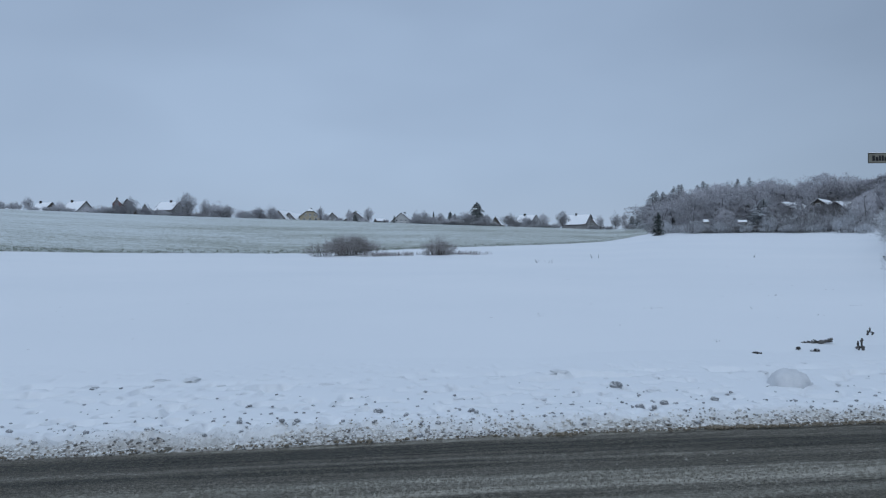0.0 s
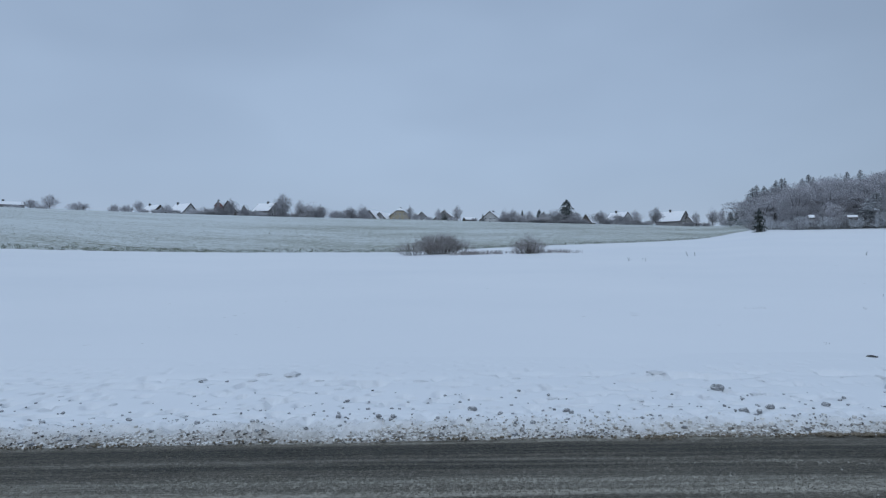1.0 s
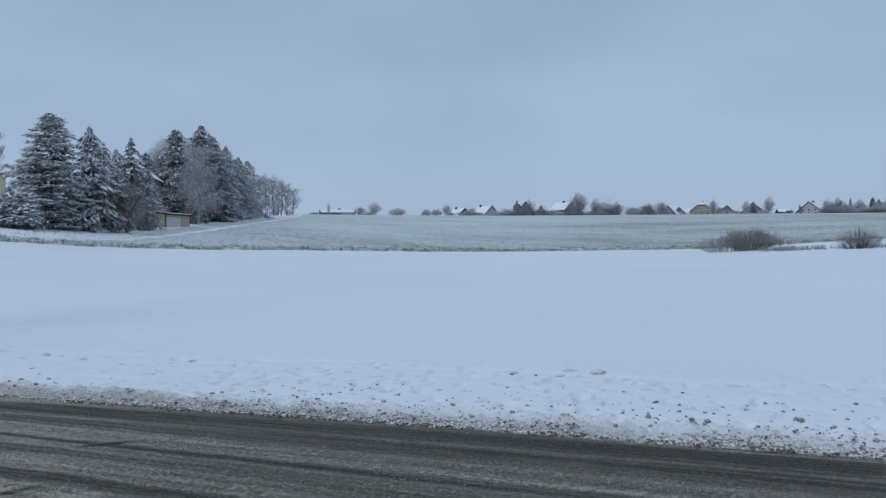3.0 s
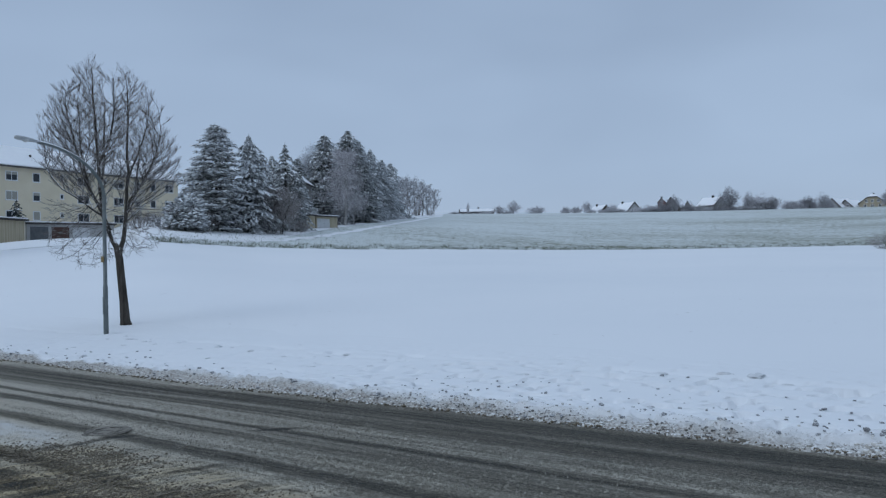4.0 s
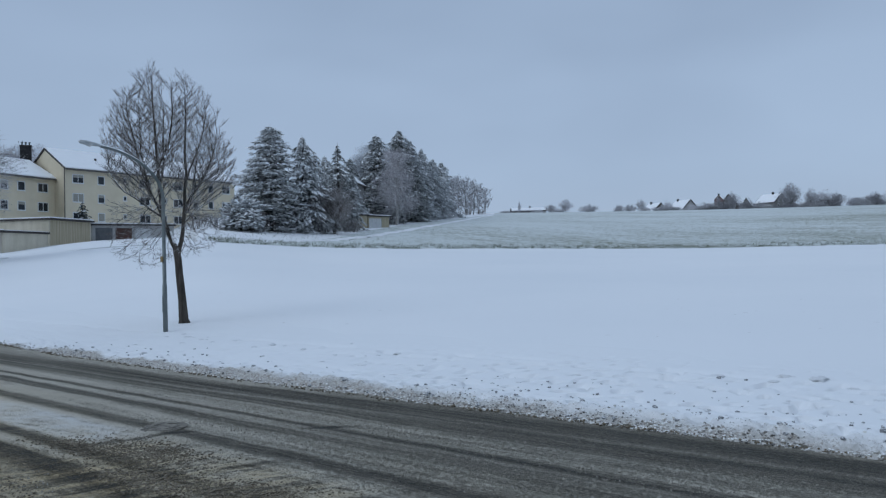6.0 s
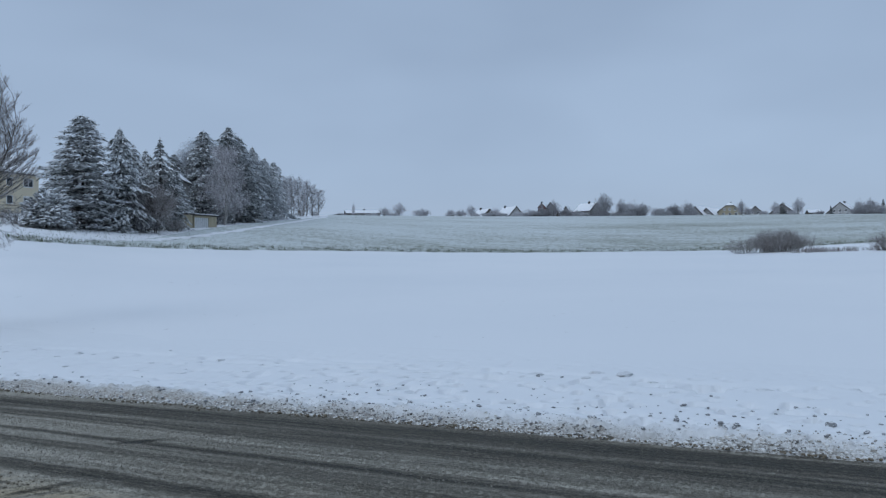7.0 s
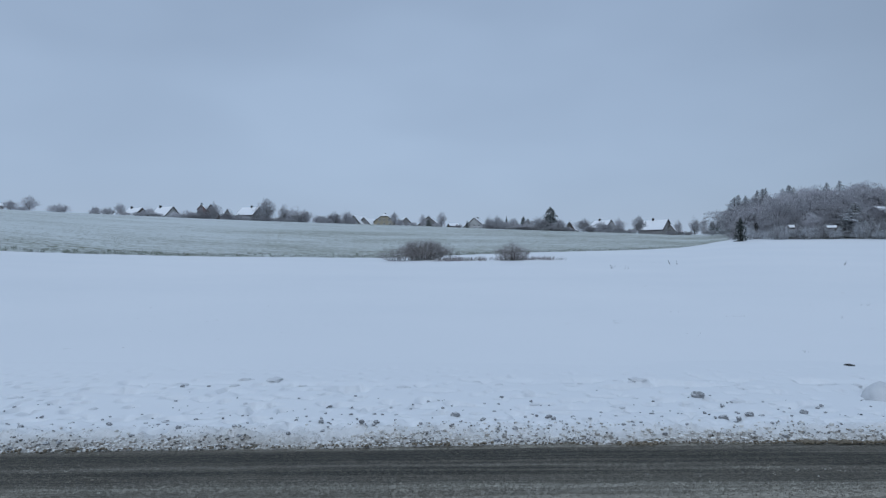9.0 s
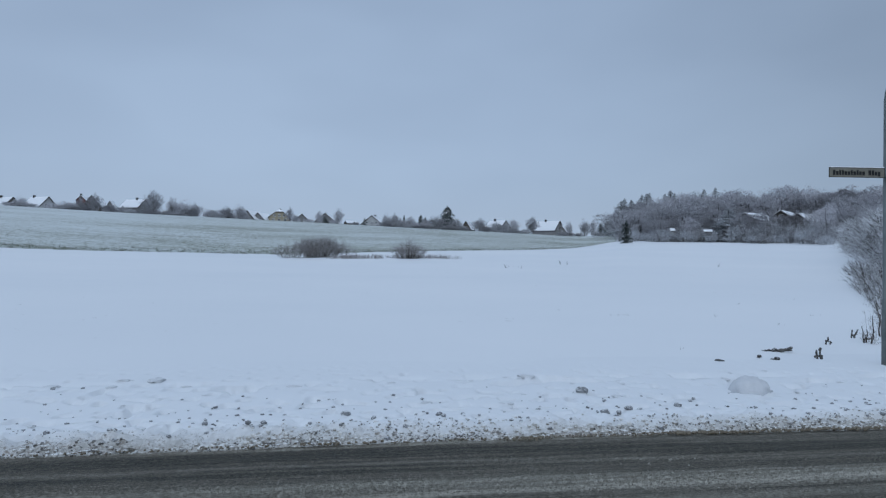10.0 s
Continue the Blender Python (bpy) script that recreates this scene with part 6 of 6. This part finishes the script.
for n, (az, r, h) in enumerate(((-25.3, 184, 5.2), (-26.1, 185, 4.6), (-26.7, 183, 5.6), (-27.3, 186, 4.8), (-28.0, 184, 5.6), (-28.6, 183, 4.2), (-29.3, 183, 5.8), (-30.0, 180, 5.0), (-30.8, 176, 5.2), (-24.7, 185, 4.4), (-20.8, 187, 4.0), (-19.5, 186, 3.6), (-22.0, 187, 3.4))):
    put_bare("garden_shrub", "rimed tall shrub in front of a house below the woods", "shrub", SCRUB[n % 4], az, r, turn=37 * n, group="shrubs below the woods", stretch=(1.2, 1.2, h / 3.2))
put_conifer("spruce_tree", "small dark young spruce at the corner of the snow field", conifer(5.4, 1.3, 140, 0.35, 0.08, 0.3, 0.02, 0.85, 1.1), -16.75, 168, M_NEEDLE_DARK)

# the hedge that comes down the field's side towards the road
THICKET = []
for k in range(3):
    wood, tw = haze_tree(5.0, 2.2, 150 + k, 4200, 0.030, 0.02, 0.06, 0.75, 0, 0.5, 26, 3)
    THICKET.append((wood.mesh("wood", M_BARK_GREY), tw.mesh("twig_mass", M_TWIG_THICKET)))
FRINGE = []
for k in range(2):
    wood, tw = bush(1.8, 1.0, 155 + k, 60, 10, 0.010, 0.3)
    FRINGE.append((wood.mesh("wood", M_BARK), tw.mesh("twig_mass", M_TWIG_THICKET)))
for n, (r, edge_az, h) in enumerate(((36, -35.0, 2.2), (43, -34.8, 3.4), (40, -34.9, 2.8), (45, -34.2, 4.2), (52, -33.4, 4.8), (60, -32.7, 5.2), (69, -32.1, 5.2), (79, -31.9, 5.0), (90, -31.6, 5.2), (102, -31.4, 5.2), (115, -31.2, 5.4), (130, -31.0, 5.6), (147, -30.9, 5.6), (48, -35.6, 5.6), (64, -34.6, 6.4), (84, -33.6, 6.6), (108, -32.8, 7.0))):
    w = 0.55 + 0.09 * h
    put_bare("hedge_thicket", "tangled thicket white with rime beside the snow field", "shrub", THICKET[n % 3], edge_az - 0.3 - math.degrees(1.9 * w / r), r, turn=80 * n, group="thickets along the field", stretch=(w, w, h / 5.0))
for n, (r, az, s) in enumerate(((25, -34.3, 0.5), (28, -34.1, 0.6), (31, -33.9, 0.6), (35, -33.5, 0.8), (38, -33.4, 1.0), (22, -34.9, 0.5), (30, -35.2, 1.0), (36, -34.8, 1.2), (42, -33.9, 1.2), (55, -32.8, 1.4), (33, -34.4, 1.3), (39, -33.9, 1.6), (46, -33.6, 1.3), (50, -33.3, 1.3))):
    put_bare("hedge_weeds", "low rimed weeds at the edge of the thicket", "shrub", FRINGE[n % 2], az, r, turn=70 * n, group="weeds along the field", scale=s)

# ---- bushes and dry grass in the middle of the field ----
put_bare("willow_bush", "dense brown leafless willow bush in the snow field", "shrub", bush(5.9, 3.0, 160, 330, 13, 0.016, 0.25, 0.18), 7.4, 87, M_BARK, M_TWIG_BROWN)
put_bare("willow_bush", "lighter spreading leafless bush beside the dense one", "shrub", bush(5.4, 2.3, 161, 120, 10, 0.012, 0.3), 9.2, 86.5, M_BARK, M_TWIG_BROWN)
put_bare("willow_bush", "thin whippy bush at the flank of the dense one", "shrub", bush(3.0, 2.2, 162, 30, 6, 0.018, 0.2, 0.4), 5.4, 86, M_BARK, M_TWIG_BROWN)
put_bare("round_bush", "round leafless bush standing apart in the snow field", "shrub", bush(3.8, 2.55, 163, 150, 11, 0.016, 0.2, 0.35), 0.3, 80, M_BARK, M_TWIG_BROWN)


def tufts(name, label, spots, count, size, mat, seed, spread=0.3):
    """Clumps of thin stalks, standing at spots, each (x, y)."""
    random.seed(seed)
    g = Geo()
    for x, y in spots:
        for k in range(count):
            px, py = x + random.gauss(0, spread), y + random.gauss(0, spread)
            z = height(px, py)
            hgt = size * random.uniform(0.4, 1.1)
            g.blade((px, py, z - 0.05), (px + random.gauss(0, hgt * 0.35), py + random.gauss(0, hgt * 0.35), z + hgt), hgt * 0.09 + 0.012)
    return tagged(part(name, g, mat), label, "grass", kind="stuff")


random.seed(8)
tufts("dry_grass", "withered brown grass strip between the field bushes", [polar(random.uniform(-3.5, 6.5) if k % 4 else random.uniform(2.5, 6.0), random.uniform(80, 84)) for k in range(130)], 12, 0.42, M_TWIG_BROWN, 9)
tufts("snow_field_stalks", "few withered stalks poking out of the snow", [(7.87, 59.5), (8.6, 58.6), (14.5, 70.0), (15.4, 70.4), (27.0, 62.0)], 3, 0.4, M_WEED, 10, 0.12)
tufts("stubble_tips", "tips of withered stubble just showing through the snow", [(2.55, 18.9), (4.7, 22.0), (5.75, 20.3), (6.2, 20.35), (8.8, 20.35), (11.3, 24.6), (5.3, 13.4), (12.0, 20.8), (14.6, 27.0), (3.9, 16.3), (9.6, 18.2)], 4, 0.045, M_WEED, 14, 0.11)
edge_spots = []
az = -13.3
while az < 64:
    r = table(az)[0]
    for k in range(5):
        edge_spots.append(polar(az + random.uniform(-0.1, 0.1), r - 0.4 + 5.5 * random.random() ** 2.2))
    az += 0.16
tufts("crop_edge_grass", "dark green blades along the edge of the crop field", [p for p in edge_spots if noise.noise(Vector((p[0] * 0.7, p[1] * 0.7, 0))) > -0.1], 7, 0.29, M_STUBBLE, 11, 0.16)
random.seed(27)
tufts("tall_crop_blades", "taller olive-green blades at the low end of the crop", [polar(a, table(a)[0] + 0.3 + 5.0 * random.random()) for a in (64 - 14 * random.random() ** 1.3 for k in range(170))], 4, 0.27, M_STUBBLE, 28, 0.3)
random.seed(12)
tufts("crop_blades", "sparse frosted crop blades on the slope", [polar(a, table(a)[0] + 2 + 46 * random.random() ** 1.6) for a in (random.uniform(-12, 63) for k in range(3600))], 3, 0.20, M_STUBBLE, 13, 0.4)

# ---- street furniture ----
def street_lamp(label, foot, reach_way, straight, rise, reach, lean=0.0):
    x, y = foot
    root = thing("street_lamp", label, "street lamp", pose(x, y, height(x, y) - 0.02, 0, lean, 0), "street lamps")
    way = Vector((reach_way[0], reach_way[1], 0)).normalized()
    p = Geo()
    p.tube([(0, 0, -0.3), (0, 0, 1.1), (0, 0, 1.12), (0, 0, straight)], [0.057, 0.055, 0.046, 0.042], 12)
    part("pole", p, M_STEEL, root, smooth=True)
    a = Geo()
    pts = []
    for k in range(13):
        u = k / 12
        pts.append(way * (reach * (1 - math.cos(u * 1.45)) / (1 - math.cos(1.45))) + Vector((0, 0, straight - 0.02 + rise * math.sin(u * 1.45) / math.sin(1.45))))
    a.tube(pts, [0.041 - 0.012 * k / 12 for k in range(13)], 10)
    arm = part("arm", a, M_STEEL, root, smooth=True)
    s = Geo()
    up = Vector((0, 0, 0.034))
    s.tube([q + up for q in pts[4:]], [0.016] * 9, 6)
    part("snow_cover", s, M_CAP, arm, "thin ridge of snow on the arm")
    end, out = pts[-1], (pts[-1] - pts[-2]).normalized()
    h = Geo()
    h.tube([end - out * 0.08, end + out * 0.02, end + out * 0.12, end + out * 0.34, end + out * 0.46, end + out * 0.49], [0.030, 0.045, 0.060, 0.062, 0.045, 0.015], 12)
    h.v = [(vx, vy, vz if vz > end.z + 0.02 else vz * 0.5 + 0.5 * (end.z + 0.02)) for vx, vy, vz in h.v]
    head = part("lamp_head", h, M_LAMP, root, smooth=True)
    b = Geo()
    b.lump(end + out * 0.25 - Vector((0, 0, 0.012)), 0.072, 0.6, 2, 6, 12)
    part("lens", b, M_LENS, head, "clouded plastic lens", smooth=True)
    d = Geo()
    d.box(-0.032, 0.032, -0.058, -0.052, 0.45, 0.85)
    part("service_door", d, M_STEEL, root)
    return root


lamp = street_lamp("galvanised street lamp with a curved arm over the road", (-17.45, 7.14), (0.153, -0.988), 3.25, 1.12, 1.55, -0.5)
g = Geo()
g.box(-0.045, 0.045, -0.075, -0.045, 1.68, 1.82)
part("label_plate", g, M_YELLOW_BOX, lamp, "small yellow plate strapped to the pole")
street_lamp("galvanised street lamp carrying a street name plate", (8.06, 11.86), (0.4, -0.92), 4.5, 1.2, 1.7)


def street_sign():
    root = thing("street_sign", "pale enamel street name plate with black lettering on a lamp pole", "street sign", pose(8.00, 11.80, 3.25, 0, 0, -2.4) @ Matrix.Diagonal((1.13, 1, 1.13, 1)))
    g = Geo()
    g.box(-0.86, -0.02, -0.03, -0.022, 0.0, 0.15)
    plate = part("plate", g, M_PLATE, root)
    f = Geo()
    for x0, x1, z0, z1 in ((-0.86, -0.02, 0.0, 0.008), (-0.86, -0.02, 0.142, 0.15), (-0.86, -0.852, 0.008, 0.142), (-0.028, -0.02, 0.008, 0.142)):
        f.box(x0, x1, -0.034, -0.0302, z0, z1)
    part("plate_rim", f, M_INK, plate)
    x = -0.80
    for n, tall in enumerate((1, 0, 1, 1, 0, 0, 1, 0, 1, 0, 0, 2, 1, 0, 0.4)):
        if tall == 2:
            x += 0.045
        w = 0.037 if tall != 1 or n in (0, 12) else 0.030
        b = Geo()
        b.box(x, x + w, -0.0345, -0.0305, 0.035 if n != 14 else 0.022, 0.112 if tall >= 1 else 0.092)
        part("lettering_bar", b, M_INK, plate)
        x += w + 0.010
    c = Geo()
    c.tube([(0.04, 0.06, 0.02), (0.04, 0.06, 0.13)], [0.062, 0.062], 12)
    c.box(-0.06, 0.02, -0.02, 0.03, 0.03, 0.12)
    part("clamp", c, M_STEEL, root)
    s = Geo()
    s.box(-0.85, -0.03, -0.033, -0.019, 0.1505, 0.162)
    part("snow_cover", s, M_CAP, root, "thin line of snow along the plate")


street_sign()


def manhole():
    def disc(r, z, thick):
        g = Geo()
        g.slab([(r * math.cos(a), r * math.sin(a), z) for a in (6.283 * k / 28 for k in range(28))], (0, 0, thick))
        return g

    root = thing("manhole_cover", "dark round iron manhole cover in the slushy road", "manhole cover", pose(-7.58, 2.9, 0.016))
    part("frame_ring", disc(0.235, 0.0, 0.004), M_LID, root)
    lid = part("lid", disc(0.205, 0.0045, 0.004), M_LID, root)
    for k in range(6):
        a = 1.047 * k
        stud = Geo()
        stud.box(-0.05, 0.05, -0.012, 0.012, 0.0, 0.003)
        part("stud", stud, M_LID, lid, at=pose(0.13 * math.cos(a), 0.13 * math.sin(a), 0.0096, 0, 0, math.degrees(a) + 90))


manhole()

# ---- clods, mounds and weeds on the verge ----
def on_verge(x, y):
    p = VERGE_INV @ Vector((x, y, 0))
    return verge_z(p.x, p.y)


def past_edge(s, q):
    """A point on the ground at s along the road and q past the snow's edge."""
    return VERGE_AT @ Vector((s, q + edge_line(s), 0))


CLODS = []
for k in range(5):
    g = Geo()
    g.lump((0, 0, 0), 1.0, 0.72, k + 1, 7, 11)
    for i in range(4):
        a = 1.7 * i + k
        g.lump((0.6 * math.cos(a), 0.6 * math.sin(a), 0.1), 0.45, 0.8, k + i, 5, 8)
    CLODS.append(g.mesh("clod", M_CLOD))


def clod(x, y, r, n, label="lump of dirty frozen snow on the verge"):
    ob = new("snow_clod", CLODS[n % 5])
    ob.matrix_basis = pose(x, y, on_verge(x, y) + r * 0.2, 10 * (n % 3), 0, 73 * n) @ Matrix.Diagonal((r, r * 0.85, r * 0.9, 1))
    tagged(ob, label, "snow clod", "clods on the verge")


for n, (x, y, r) in enumerate(((2.17, 9.0, 0.08), (-1.14, 6.95, 0.045), (2.12, 7.75, 0.055), (2.45, 7.95, 0.05), (-4.40, 8.99, 0.035), (-0.68, 7.55, 0.05), (3.1, 8.2, 0.05), (2.62, 8.1, 0.045), (0.3, 7.55, 0.04))):
    clod(x, y, r, n)
random.seed(15)
for n in range(285):
    s = random.uniform(-17, 9.5)
    q = abs(random.gauss(0, 1.15 if s > 0 else 0.9 if s > -4 else 0.6)) + 0.12
    p = past_edge(s, q)
    clod(p.x, p.y, random.uniform(0.012, 0.030) * (1.1 if q < 0.8 else 0.85), n)


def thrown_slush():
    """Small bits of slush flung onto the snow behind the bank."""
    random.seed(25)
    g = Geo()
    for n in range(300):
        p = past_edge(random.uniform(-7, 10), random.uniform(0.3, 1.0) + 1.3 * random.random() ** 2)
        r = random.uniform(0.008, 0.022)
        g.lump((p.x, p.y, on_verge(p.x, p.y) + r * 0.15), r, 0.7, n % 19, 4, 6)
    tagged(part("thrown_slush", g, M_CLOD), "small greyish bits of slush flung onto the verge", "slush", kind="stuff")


thrown_slush()


LUMPS = []
for k in range(3):
    g = Geo()
    g.lump((0, 0, 0), 1.0, 0.36, k + 21, 12, 22)
    LUMPS.append(g.mesh("lump", M_LUMP, True))
for n, (x, y, r) in enumerate(((-4.55, 9.25, 0.075), (-3.75, 9.5, 0.07), (-3.35, 9.55, 0.11), (1.65, 10.2, 0.09), (-0.6, 9.9, 0.07))):
    ob = new("snow_lump", LUMPS[n % 3])
    ob.matrix_basis = pose(x, y, on_verge(x, y) + r * 0.05, 0, 0, 50 * n) @ Matrix.Diagonal((r * 1.3, r, r * 0.9, 1))
    tagged(ob, "soft grey-white lump of thrown snow on the verge", "snow lump", "lumps on the verge")
random.seed(18)
for n in range(80):
    s, q = random.uniform(-17, 10), random.choice((random.uniform(0.5, 2.2), random.gauss(2.9, 0.25), random.uniform(1.2, 3.6)))
    p = past_edge(s, q)
    r = random.uniform(0.02, 0.05) * (1.3 if 2.6 < q < 3.2 else 1.0)
    ob = new("snow_lump", LUMPS[n % 3])
    ob.matrix_basis = pose(p.x, p.y, on_verge(p.x, p.y) - r * 0.02, 0, 0, 50 * n) @ Matrix.Diagonal((r * 1.4, r, r * 0.9, 1))
    tagged(ob, "soft grey-white lump of thrown snow on the verge", "snow lump", "lumps on the verge")


def crumbs(name, label, mat, count, seed, sizes, near_most):
    """Broken slush thrown up along the road's edge."""
    random.seed(seed)
    g = Geo()
    for n in range(count):
        s = random.uniform(-26, 10.5)
        wide = float(np.interp(s, [-26, -12, -6, -2, 2, 6], [0.10, 0.15, 0.28, 0.33, 0.29, 0.24]))
        q = abs(random.gauss(0, wide * 0.6)) if random.random() < near_most else random.uniform(0.0, wide * 2.0)
        if noise.noise(Vector((s * 1.1, q * 1.6, seed))) < -0.25 + 0.35 * q or random.random() < 0.70 * soft((-4 - s) / 6):
            continue
        p = past_edge(s, q + 0.02)
        r = random.uniform(*sizes) * (0.7 + 0.5 * random.random() ** 3) * (1.0 if q < wide else 0.8)
        g.lump((p.x, p.y, on_verge(p.x, p.y) + r * 0.12), r, random.uniform(0.6, 0.85), n % 17, 3, 5)
    tagged(part(name, g, mat), label, "slush", kind="stuff")


crumbs("slush_crumbs", "pale broken lumps of slush along the road edge", M_SLUSH, 8000, 16, (0.010, 0.030), 0.75)
crumbs("slush_grit_crumbs", "small brown and grey crumbs of slush along the road edge", M_CRUMB, 10500, 17, (0.006, 0.019), 0.62)


def grit():
    """Churned brown grit between the wheel tracks."""
    random.seed(19)
    g = Geo()
    for cx, cy, sx, sy, count in ((-6.7, 2.35, 0.45, 0.16, 420), (-5.75, 2.05, 0.5, 0.14, 420), (-6.8, 0.95, 0.5, 0.14, 260), (-4.75, 2.5, 0.4, 0.14, 260), (-7.4, 2.0, 0.4, 0.10, 180), (-3.6, 2.3, 0.6, 0.16, 220)):
        for n in range(count * 3):
            u, v = random.gauss(0, sx), random.gauss(0, sy)
            p = Vector((cx, cy, 0)) + Matrix.Rotation(radians(ROAD_TURN + 4), 3, "Z") @ Vector((u, v, 0))
            r = random.uniform(0.004, 0.013)
            g.lump((p.x, p.y, 0.02 + r * 0.1), r, 0.5, n % 17, 3, 5)
    # a wet brown seam where the snow meets the asphalt
    for n in range(2300):
        s = random.uniform(1, 10.5) if n % 3 else random.uniform(-20, 1)
        p = past_edge(s, random.gauss(0.0, 0.03) + 0.04 * noise.noise(Vector((s * 1.3, 0, 0))))
        r = random.uniform(0.006, 0.017) * (0.6 + 0.8 * soft(0.5 + 1.5 * noise.noise(Vector((s * 0.8, 4, 0)))))
        g.lump((p.x, p.y, 0.02 + r * 0.3), r, 0.7, n % 17, 3, 5)
    tagged(part("slush_grit", g, M_GRIT), "brown churned grit and slush crumbs on the road", "slush", kind="stuff")


grit()


def road_crumbs():
    """Loose crumbs of slush lying between the wheel tracks."""
    random.seed(27)
    v, f = [], []
    dark = ((0.18, 0.55), (0.74, 0.98), (1.54, 1.62), (1.87, 2.03), (2.44, 2.62), (3.37, 3.52), (3.76, 3.97))
    for n in range(30000):
        x, y = random.uniform(-11, 6.5), random.uniform(0.5, 4.9)
        swing = float(np.interp(x, [-10, -8, -6, -3, 0, 2, 4], [0.36, 0.22, 0.1, -0.03, -0.09, 0.06, 0.22])) * (1 - soft((y - 0.9) / 0.9))
        w = y - swing + 0.12 * noise.noise(Vector((x * 0.3, y, 2)))
        if any(a < w < b for a, b in dark) and random.random() < 0.85 or noise.noise(Vector((x * 0.8, y * 5.0, 7))) < -0.05 or x < -7.8 and 2.65 < y < 3.4:
            continue
        p = ROAD_AT @ Vector((x, -y, 0))
        r = random.uniform(0.0025, 0.0075) * (1.6 if random.random() < 0.03 else 1.0)
        a, k = random.uniform(0, 6.28), len(v)
        for i in range(4):
            b = a + 1.57 * i + random.uniform(-0.4, 0.4)
            v.append((p.x + math.cos(b) * r * 1.5, p.y + math.sin(b) * r, 0.006))
        v.append((p.x, p.y, 0.014 + r * 0.8))
        f += [(k + i, k + (i + 1) % 4, k + 4) for i in range(4)]
    g = Geo()
    g.v, g.f, g.m = v, f, [0] * len(f)
    tagged(part("loose_slush", g, M_SLUSH_ROAD), "fine loose slush crumbs between the wheel tracks", "slush", kind="stuff")


road_crumbs()


def mound():
    g = Geo()
    g.lump((0, 0, 0.0), 0.235, 0.76, 5, 14, 28, rough=0.45)
    g.lump((0.24, -0.02, -0.02), 0.08, 0.6, 7, 10, 16)
    x, y = 4.42, 9.2
    ob = part("snow_mound", g, M_CLOD, None, smooth=True, at=pose(x, y, on_verge(x, y) + 0.015, 0, 0, 10))
    ob.data.materials[0] = M_MOUND
    tagged(ob, "rounded mound of clean snow on the verge", "snow mound")


mound()


def weed(x, y, w, h, n, kind):
    """Blackened stubs of stalks, or a fallen row of them, with snow on top."""
    random.seed(200 + n)
    root = thing("withered_weed", "blackened withered weed poking out of the snow", "weed", pose(x, y, on_verge(x, y) - 0.03, 0, 0, 0), "withered weeds on the verge")
    g, t = Geo(), Geo()
    if kind == "row":
        count = max(3, int(w * 20))
        g.tube([(-w / 2, 0, 0.02), (0, 0.02, h * 0.35), (w / 2, 0, h * 0.5)], [0.016, 0.020, 0.012], 6)
        for k in range(count):
            u = (k + random.uniform(0.1, 0.9)) / count - 0.5
            t.lump((u * w, random.gauss(0, 0.02), h * (0.45 + 0.3 * u) + random.uniform(-0.01, 0.03)), random.uniform(0.030, 0.052), 0.8, k + n, 6, 9)
    else:
        for k in range(3):
            bx, by = random.gauss(0, w * 0.5), random.gauss(0, 0.04)
            tall = h * random.uniform(0.5, 1.0)
            top = Vector((bx + tall * random.uniform(0.0, 0.35), by, tall))
            g.tube([(bx, by, -0.05), (bx + 0.01, by, tall * 0.5), top], [0.016, 0.019, 0.012], 6)
            for i in range(3):
                t.lump(Vector((bx, by, 0)).lerp(top, random.uniform(0.5, 1.05)) + Vector((random.gauss(0, 0.012), random.gauss(0, 0.012), 0)), random.uniform(0.010, 0.020), 1.3, k + i, 5, 7)
    part("stem", g, M_WEED_STUB, root)
    tagged(part("seed_head", t, M_WEED_STUB, root), kind="stuff")


for n, (x, y, w, h, kind) in enumerate(((7.0, 13.4, 0.55, 0.13, "row"), (6.2, 12.55, 0.08, 0.14, "stalk"), (6.4, 12.35, 0.16, 0.06, "row"), (7.4, 12.75, 0.07, 0.22, "stalk"), (7.3, 12.45, 0.07, 0.11, "stalk"),
                                        (8.6, 14.4, 0.10, 0.19, "stalk"), (9.8, 15.5, 0.05, 0.30, "stalk"), (10.0, 15.3, 0.22, 0.16, "row"), (10.4, 15.2, 0.12, 0.10, "row"), (5.3, 12.1, 0.10, 0.05, "row"))):
    weed(x, y, w, h, n, kind)
put_bare("dry_weed", "tall dry weed with fine branches beside the lamp pole", "weed", bush(0.5, 0.75, 170, 14, 6, 0.006, 0.2, 0.4), -33.3, 17.5, M_BARK, M_TWIG_BROWN)
put_bare("dry_weed", "tall dry weed with fine branches beside the lamp pole", "weed", bush(0.7, 0.9, 171, 18, 6, 0.006, 0.2, 0.4), -34.2, 19, M_BARK, M_TWIG_BROWN)
